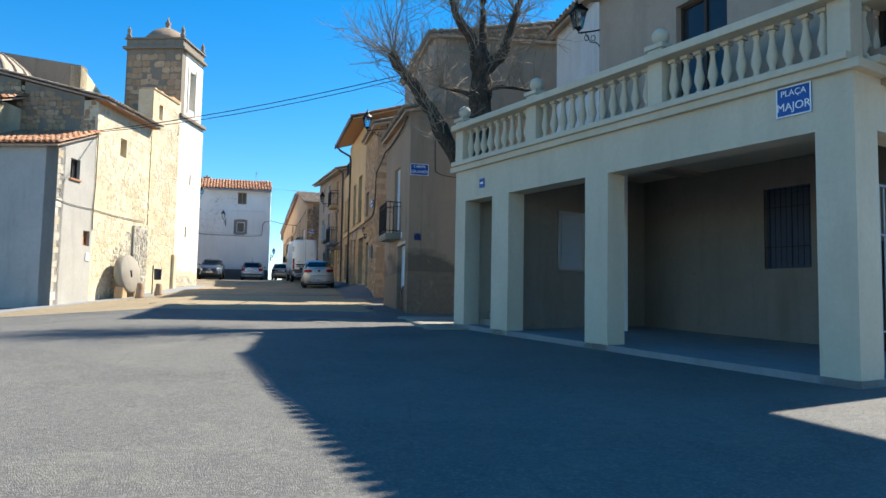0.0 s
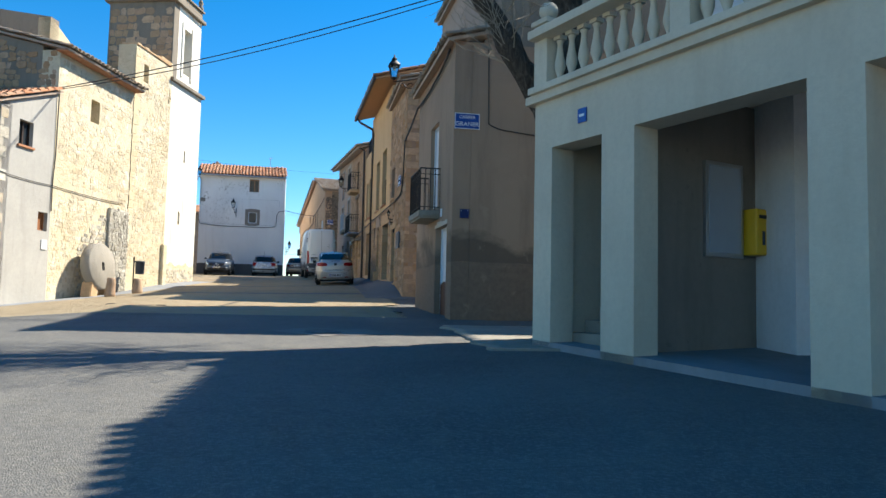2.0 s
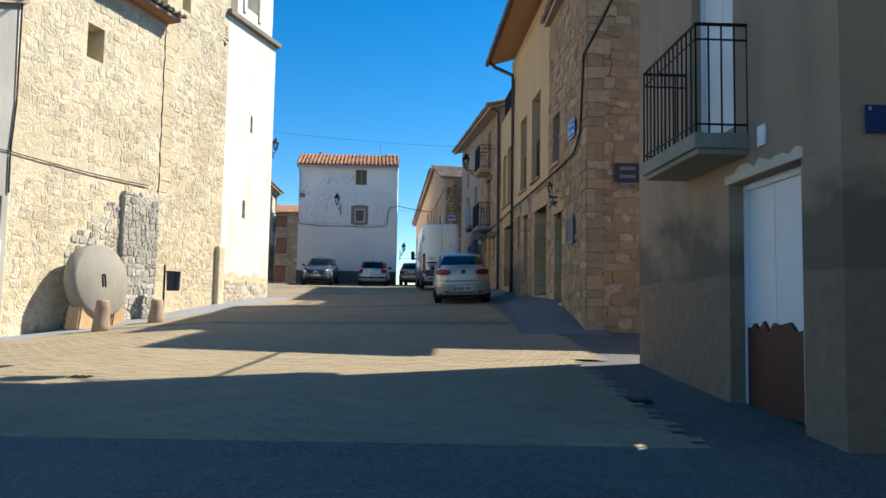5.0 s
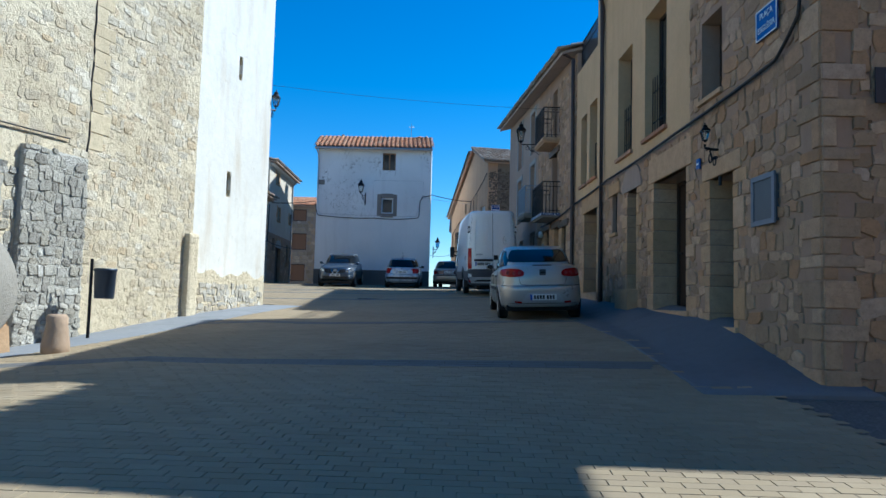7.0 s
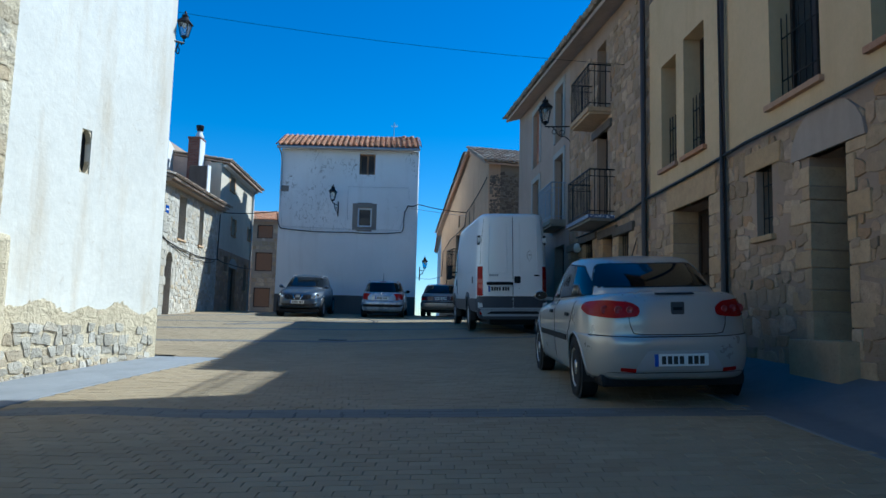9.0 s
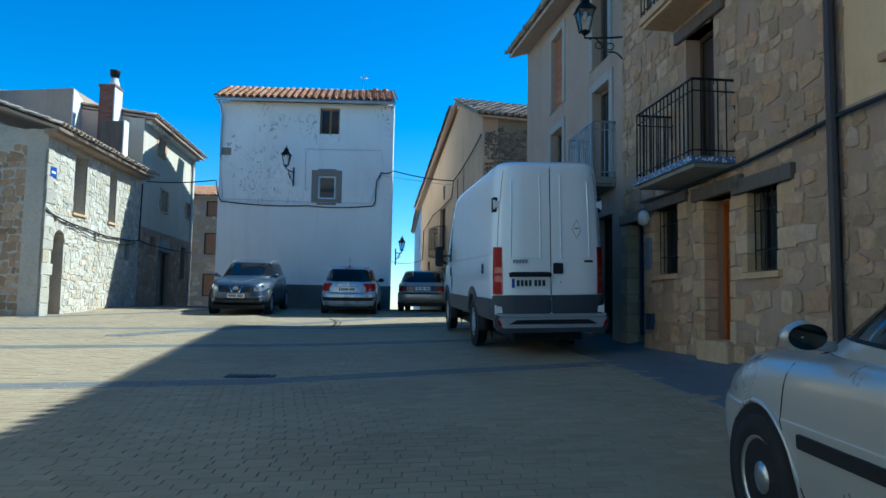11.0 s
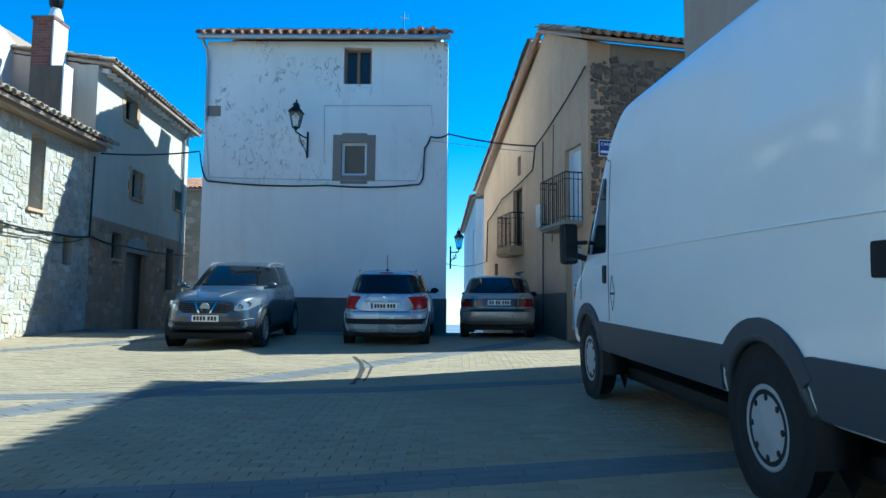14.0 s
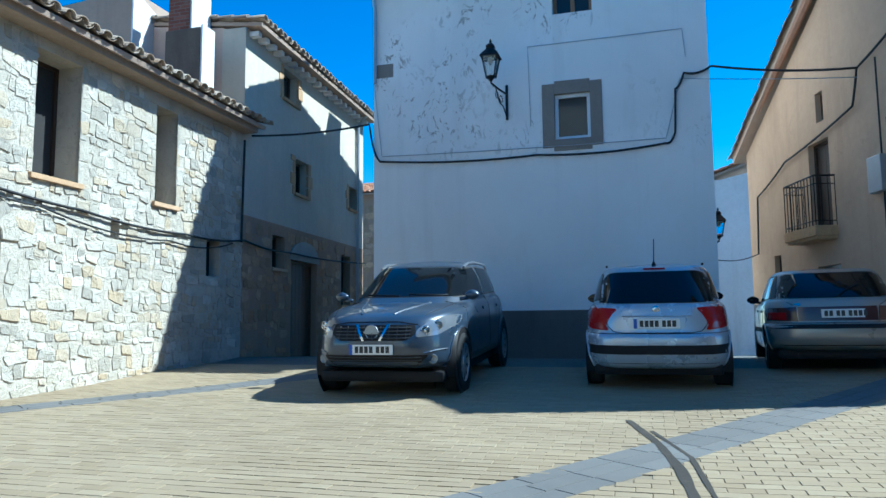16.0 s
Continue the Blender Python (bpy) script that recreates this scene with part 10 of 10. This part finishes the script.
def iron_cover(name, x, y, r, label, square=None):
    bm = B()
    g = G(x, y) - (0.022 if y < 23 else -0.007)
    gx = (G(x + 0.1, y) - G(x - 0.1, y)) / 0.2
    gy = (G(x, y + 0.1) - G(x, y - 0.1)) / 0.2
    m = Matrix(((1, 0, 0, x), (0, 1, 0, y), (gx, gy, 1, g), (0, 0, 0, 1)))
    if square:
        w, h = square
        n = max(3, int(w / 0.06))
        box(bm, (-w / 2, -h / 2, -0.03), (w / 2, h / 2, 0.002), m)
    else:
        lathe(bm, [(r, -0.03), (r, 0.006), (r * 0.9, 0.008), (r * 0.88, 0.003), (0.01, 0.003)], 30, (0, 0, 0), m)
    ob = part(name, bm, M["cast_iron"], None)
    if not square:
        for k in range(-4, 5):
            hw = math.sqrt(max(0.0, (r * 0.84) ** 2 - (k * r * 0.18) ** 2))
            bm = B()
            box(bm, (-hw, k * r * 0.18 - 0.02, 0.0), (hw, k * r * 0.18 + 0.02, 0.008), m)
            part("rib", bm, M["cast_iron"], ob)
    else:
        for k in range(n):
            xx = -w / 2 + w * (k + 0.5) / n
            bm = B()
            box(bm, (xx - 0.015, -h / 2 + 0.03, 0.0), (xx + 0.015, h / 2 - 0.03, 0.01), m)
            part("rib", bm, M["cast_iron"], ob)
    return tagged(ob, label, "manhole cover" if not square else "drain grate")


M["cast_iron"] = plain_mat("worn_cast_iron", (0.045, 0.043, 0.042), 0.5, 0.7, 0.3, 20)
iron_cover("manhole_cover", 2.93, 19.9, 0.31, "round cast-iron manhole cover in the asphalt")
iron_cover("drain_grate", -0.7, 45.2, 0, "slotted iron drain grate in a grey paver band", (0.56, 0.22))
iron_cover("drain_grate", 4.7, 24.8, 0, "small iron grate near the house foot", (0.22, 0.16))
iron_cover("drain_grate", -0.75, 25.5, 0, "small iron cover in the asphalt", (0.2, 0.14))
iron_cover("drain_grate", -2.1, 26.4, 0, "small iron cover in the asphalt", (0.2, 0.14))
iron_cover("drain_grate", 3.3, 56.6, 0, "small iron grate by the gable foot", (0.35, 0.3))

# asphalt repair round the manhole
M["patch"] = render_mat("grey_asphalt_repair", (0.2, 0.19, 0.172), (0.14, 0.135, 0.122), 30, 1.5, 0.3)
bm = B()
ring0 = [bm.verts.new((3.12 + (0.85 + 0.5 * noise.noise(Vector((math.cos(a) * 2.2, math.sin(a) * 2.2, 4.0)))) * math.cos(a), 19.95 + (0.6 + 0.4 * noise.noise(Vector((math.cos(a) * 2.2, math.sin(a) * 2.2, 8.0)))) * math.sin(a), 0)) for a in [k * math.pi / 40 for k in range(80)]]
for v in ring0:
    v.co.z = G(v.co.x, v.co.y) - 0.022
bm.faces.new(ring0)
tagged(part("asphalt_patch", bm, M["patch"], None), "paler rough asphalt repair round the manhole cover", "pavement", kind="structure")



def tyre_mark(pts, w=0.13):
    """A dark rubber streak left on the pavers."""
    bm = B()
    rows = []
    P = [Vector(p) for p in pts]
    fine = []
    for a, b in zip(P, P[1:]):
        fine += [a.lerp(b, k / 6) for k in range(6)]
    fine.append(P[-1])
    for i, p in enumerate(fine):
        d = (fine[min(i + 1, len(fine) - 1)] - fine[max(i - 1, 0)]).normalized()
        q = Vector((-d.y, d.x)) * w / 2 * (0.75 + 0.5 * noise.noise(Vector((p.x * 3, p.y * 3, 1.0))))
        rows.append([bm.verts.new((v.x, v.y, G(v.x, v.y) + 0.0065)) for v in (p - q, p + q)])
    for a, b in zip(rows, rows[1:]):
        bm.faces.new((a[0], a[1], b[1], b[0]))
    ob = part("tyre_mark", bm, M["rubber_stain"], None)
    return tagged(ob, "dark curved tyre mark on the ochre pavers", "stain", "tyre marks on the square")


M["rubber_stain"] = render_mat("rubbed_rubber_on_pavers", (0.055, 0.048, 0.04), (0.13, 0.108, 0.08), 30, 3.0, 0.3)
tyre_mark([(-1.1, 55.70), (-0.86, 54.75), (-0.74, 54.00), (-0.68, 53.20), (-0.67, 52.60)], 0.085)
tyre_mark([(-0.91, 55.24), (-0.66, 54.36), (-0.59, 53.43), (-0.57, 52.83)], 0.045)

# cables
CG = "cables between the houses"
cable("overhead_cable", [chf.p(chf.s_at_y(31.85), 8.15, 0.1), (6.6, 23.2, 9.0)], 0.014, 0.2, "black overhead cable crossing the street mouth", CG)
cable("overhead_cable", [chf.p(chf.s_at_y(31.85), 8.1, 0.1), (6.6, 23.2, 8.9)], 0.012, 0.28, "black overhead cable crossing the street mouth", CG)
cable("overhead_cable", [chf.p(chf.len + 0.02, 8.2, -2.6), (4.9, 44.30, 8.0)], 0.004, 0.15, "thin overhead wire between tower and houses", CG)
cable("wall_cable", [chf.p(0.0, 5.05, 0.03), chf.p(2.3, 5.0, 0.03), chf.p(chf.s_at_y(35.6), 4.98, 0.05)], 0.012, 0.04, "dark cable sagging along the church wall", CG)
jx = chf.s_at_y(31.8)
cable("wall_cable", [chf.p(jx, 8.1, 0.05), chf.p(jx + 0.03, 6.0, 0.03), chf.p(jx - 0.04, 5.0, 0.03), chf.p(jx - 0.02, 4.2, 0.03)], 0.018, 0.0, "black cable running down the wall joint", CG)
cable("wall_cable", [(-8.05, 61.00, 7.4), (-5.92, 61.68, 7.62), (-5.83, 61.71, 7.10), (-5.68, 61.71, 6.88), (-2.71, 61.71, 6.79), (-0.51, 61.71, 6.83), (-0.36, 61.71, 7.00), (-0.33, 61.71, 7.76), (-0.18, 61.71, 8.03), (0.26, 61.71, 8.10), yf.p(yf.s_at_y(60.5), 7.75, 0.08)], 0.02, 0.06, "thick black cable looping over the white house front", CG)
cable("wall_cable", [(-5.83, 61.71, 8.42), (-5.68, 61.72, 6.98), (-0.51, 61.72, 6.92), (-0.25, 61.72, 7.94), yf.p(yf.s_at_y(60.5), 7.6, 0.06)], 0.008, 0.02, "thin grey wire beside the thick cable", CG, M["zinc"])
cable("wall_cable", [(-2.82, 61.73, 7.33), (-2.85, 61.73, 8.81), (-0.18, 61.73, 8.82), (-0.14, 61.73, 8.31)], 0.006, 0.0, "thin pale wire on the white house front", CG, M["zinc"])
cable("wall_cable", [yf.p(0.0, 8.75, 0.06), yf.p(yf.s_at_y(59.2), 8.15, 0.06), yf.p(yf.s_at_y(60.5), 7.75, 0.07), yf.p(yf.s_at_y(60.7), 7.2, 0.06), yf.p(yf.s_at_y(63.1), 6.85, 0.06), yf.p(yf.s_at_y(64.4), 6.4, 0.06), yf.p(yf.s_at_y(64.5), 5.2, 0.06)], 0.02, 0.03, "black cable dipping along the yellow wall", CG)
cable("wall_cable", [yf.p(yf.s_at_y(60.05), 7.75, 0.05), yf.p(yf.s_at_y(60.05), 3.4, 0.05)], 0.014, 0.0, "black cable falling from a junction box", CG)
cable("wall_cable", [yf.p(yf.s_at_y(59.4), 8.0, 0.05), yf.p(yf.s_at_y(59.5), 5.3, 0.05)], 0.01, 0.0, "black cable on the yellow wall", CG)
cable("overhead_cable", [yf.p(yf.s_at_y(64.4), 5.2, 0.1), (0.2, 63.50, 5.0)], 0.01, 0.1, "thin overhead wire across the lane", CG)
cable("wall_cable", [lf1.p(0.0, 5.55, 0.05), lf1.p(2.3, 5.35, 0.05), lf1.p(4.6, 5.3, 0.05), lf1.p(lf1.len, 5.4, 0.05), lf2.p(2, 5.35, 0.05), lf2.p(lf2.len, 5.5, 0.05)], 0.02, 0.05, "bundle of dark cables along the west houses", CG)
cable("wall_cable", [lf1.p(0.0, 5.62, 0.05), lf1.p(1.6, 5.3, 0.05), lf1.p(4.2, 5.15, 0.05), lf1.p(lf1.len - 0.4, 5.3, 0.05)], 0.013, 0.1, "slack dark cable along the west house", CG)
cable("wall_cable", [lf1.p(lf1.len - 0.1, 7.3, 0.08), lf1.p(lf1.len - 0.1, 5.35, 0.05)], 0.022, 0.0, "black cable dropping down the wall joint", CG)
cable("wall_cable", [sf_.p(0.05, 7.05, 0.06), sf_.p(0.3, 5.6, 0.06), sf_.p(0.8, 5.28, 0.06), sf_.p(4.0, 5.2, 0.07), sf_.p(8.0, 5.18, 0.07), sf_.p(sf_.len, 5.12, 0.07), bf.p(2.2, 4.98, 0.07), bf.p(4.5, 4.98, 0.07)], 0.022, 0.02, "bundle of dark cables along the stone house front", CG)
cable("wall_cable", [gf.p(0.3, 7.35, 0.06), gf.p(2.0, 7.12, 0.06), gf.p(gf.len, 7.1, 0.06), sf_.p(0.05, 7.05, 0.06)], 0.03, 0.05, "thick dark cable bundle under the eave", CG)
cable("wall_cable", [gs.p(0.75, 7.3, 0.02), gs.p(0.78, 5.62, 0.02), gs.p(1.1, 5.5, 0.02), gs.p(4.2, 5.25, 0.02)], 0.01, 0.02, "thin dark cable on the grey gable", CG)


def aerial():
    root = thing("tv_aerial", "thin television aerial on the white house roof", "aerial", at=(-1.1, 62.6, 10.6))
    bm = B()
    tube(bm, [(-1.1, 62.6, 10.45), (-1.1, 62.6, 11.95)], 0.015, 6)
    part("mast", bm, M["galv"], root)
    bm = B()
    tube(bm, [(-1.22, 62.5, 11.75), (-0.95, 62.75, 11.8)], 0.01, 5)
    for k in range(5):
        x = -1.2 + 0.055 * k
        tube(bm, [(x, 62.4, 11.76 + 0.01 * k), (x, 62.75, 11.76 + 0.01 * k)], 0.006, 5)
    part("array", bm, M["galv"], root)
    root.matrix_world = WH @ root.matrix_world


aerial()


# ---- bare tree in the alley ----
def tree():
    r = random.Random(5)
    base = Vector((6.85, 19.0, G(6.85, 19.0)))
    root = thing("tree", "bare pollarded tree with dark bark and pale twigs", "tree", at=base)
    limbs = [
        [(6.85, 19.00, 0.97), (6.76, 19.00, 2.87), (6.66, 19.00, 4.51), (6.80, 19.10, 6.15), (6.80, 19.19, 7.60), (6.71, 19.19, 8.06)],
        [(6.68, 19.00, 4.06), (6.35, 18.91, 4.87), (5.94, 18.87, 5.51), (5.48, 18.91, 6.24), (5.03, 19.00, 6.96), (4.71, 19.10, 7.42), (4.48, 19.10, 7.78)],
        [(6.80, 19.19, 7.51), (7.16, 19.28, 7.83), (7.44, 19.28, 8.10), (7.66, 19.28, 8.87), (7.94, 19.37, 9.78)],
        [(6.71, 19.19, 7.87), (6.48, 19.19, 8.42), (6.12, 19.19, 8.96), (5.94, 19.19, 9.60)],
        [(6.76, 19.19, 7.96), (6.89, 19.28, 8.87), (6.85, 19.37, 9.96)],
        [(6.76, 19.10, 6.78), (6.30, 19.46, 7.06), (5.85, 19.82, 7.24)],
        [(6.85, 19.14, 7.06), (7.48, 19.64, 7.33), (8.30, 19.55, 7.24)],
    ]
    radii = [(0.36, 0.24), (0.24, 0.1), (0.2, 0.07), (0.17, 0.06), (0.15, 0.05), (0.07, 0.03), (0.07, 0.03)]
    tips = []
    for k, (pts, (r0, r1)) in enumerate(zip(limbs, radii)):
        fine = []
        P = [Vector(p) for p in pts]
        for a, b in zip(P, P[1:]):
            for q in range(4):
                t = q / 4
                p = a.lerp(b, t)
                fine.append(p + Vector((noise.noise(p * 1.3), noise.noise(p * 1.3 + Vector((5, 0, 0))), 0)) * 0.07)
        fine.append(P[-1])
        bm = B()
        tube(bm, fine, r0, 10, r1)
        for v in bm.verts:
            v.co += Vector((noise.noise(v.co * 4), noise.noise(v.co * 4 + Vector((3, 1, 0))), noise.noise(v.co * 4 + Vector((0, 7, 0))))) * r0 * 0.22
        part("trunk" if k == 0 else "limb", bm, M["bark"], root, smooth=True)
        tips += [(p, fine[max(0, i - 1)], k) for i, p in enumerate(fine) if k and i > (6 if k == 1 else 3)]
        if k == 0:
            tips += [(p, fine[i - 1], 0) for i, p in enumerate(fine) if i > 13]
    bm = B()
    twigs = []

    def shoot(p, d, ln, rad, depth):
        pts = [p]
        for _ in range(5):
            d = (d + Vector((r.uniform(-1, 1), r.uniform(-1, 1), r.uniform(-0.6, 0.9))) * 0.22).normalized()
            pts.append(pts[-1] + d * ln / 5)
        tube(bm, pts, rad, 4, rad * 0.3)
        if depth:
            for _ in range(r.randint(2, 4)):
                q = pts[r.randint(2, 5)]
                shoot(q, (d + Vector((r.uniform(-1, 1), r.uniform(-1, 1), r.uniform(-0.5, 1.0))) * 0.9).normalized(), ln * r.uniform(0.35, 0.65), rad * 0.55, depth - 1)

    for p, q, k in tips:
        for _ in range(4 if k in (1, 2, 3) else 3):
            out = Vector((r.uniform(-1, 1), r.uniform(-1, 1), r.uniform(-0.1, 1.2))).normalized()
            if k == 1:
                out = (out + Vector((-0.45, 0.0, 0.25))).normalized()
            shoot(p, out, r.uniform(0.5, 1.4), 0.014, 2)
    for p in ((4.53, 19.10, 7.74), (7.76, 19.28, 9.15), (5.98, 19.19, 9.42), (6.85, 19.28, 9.69), (5.94, 19.73, 7.24)):
        for _ in range(24):
            out = Vector((r.uniform(-1, 0.6), r.uniform(-1, 1), r.uniform(-0.3, 1.0))).normalized()
            shoot(Vector(p), out, r.uniform(0.8, 1.9), 0.014, 2)
    part("twig_mass", bm, M["twig"], root, "tangle of pale bare twigs", kind="stuff")
    return root


M["twig"] = plain_mat("pale_twig_bark", (0.34, 0.28, 0.21), 0.9, 0, 0.3, 6, 0.2)
tree()

# ---- the pieces of walls, roofs and paving, each an object of its own ----
for kinds, single, owner, nm in PIECES:
    inv = owner.matrix_world.inverted()
    for m, k in single:
        ob = new(nm, kinds[k])
        ob.matrix_world = m
        ob.parent = owner
unit = B()
box(unit, (-0.0985, -0.0485, -0.012), (0.0985, 0.0485, 0.003), None, 0.0035)
paver_me = mesh_of(unit, "paver", M["paver"])
for cx, cy, dz in paver_singles:
    ob = new("paver", paver_me)
    gx = (G(cx + 0.1, cy) - G(cx - 0.1, cy)) / 0.2
    gy = (G(cx, cy + 0.1) - G(cx, cy - 0.1)) / 0.2
    ob.matrix_world = Matrix(((1, 0, 0, cx), (0, 1, 0, cy), (gx, gy, 1, G(cx, cy) + dz), (0, 0, 0, 1)))
    ob.parent = bed
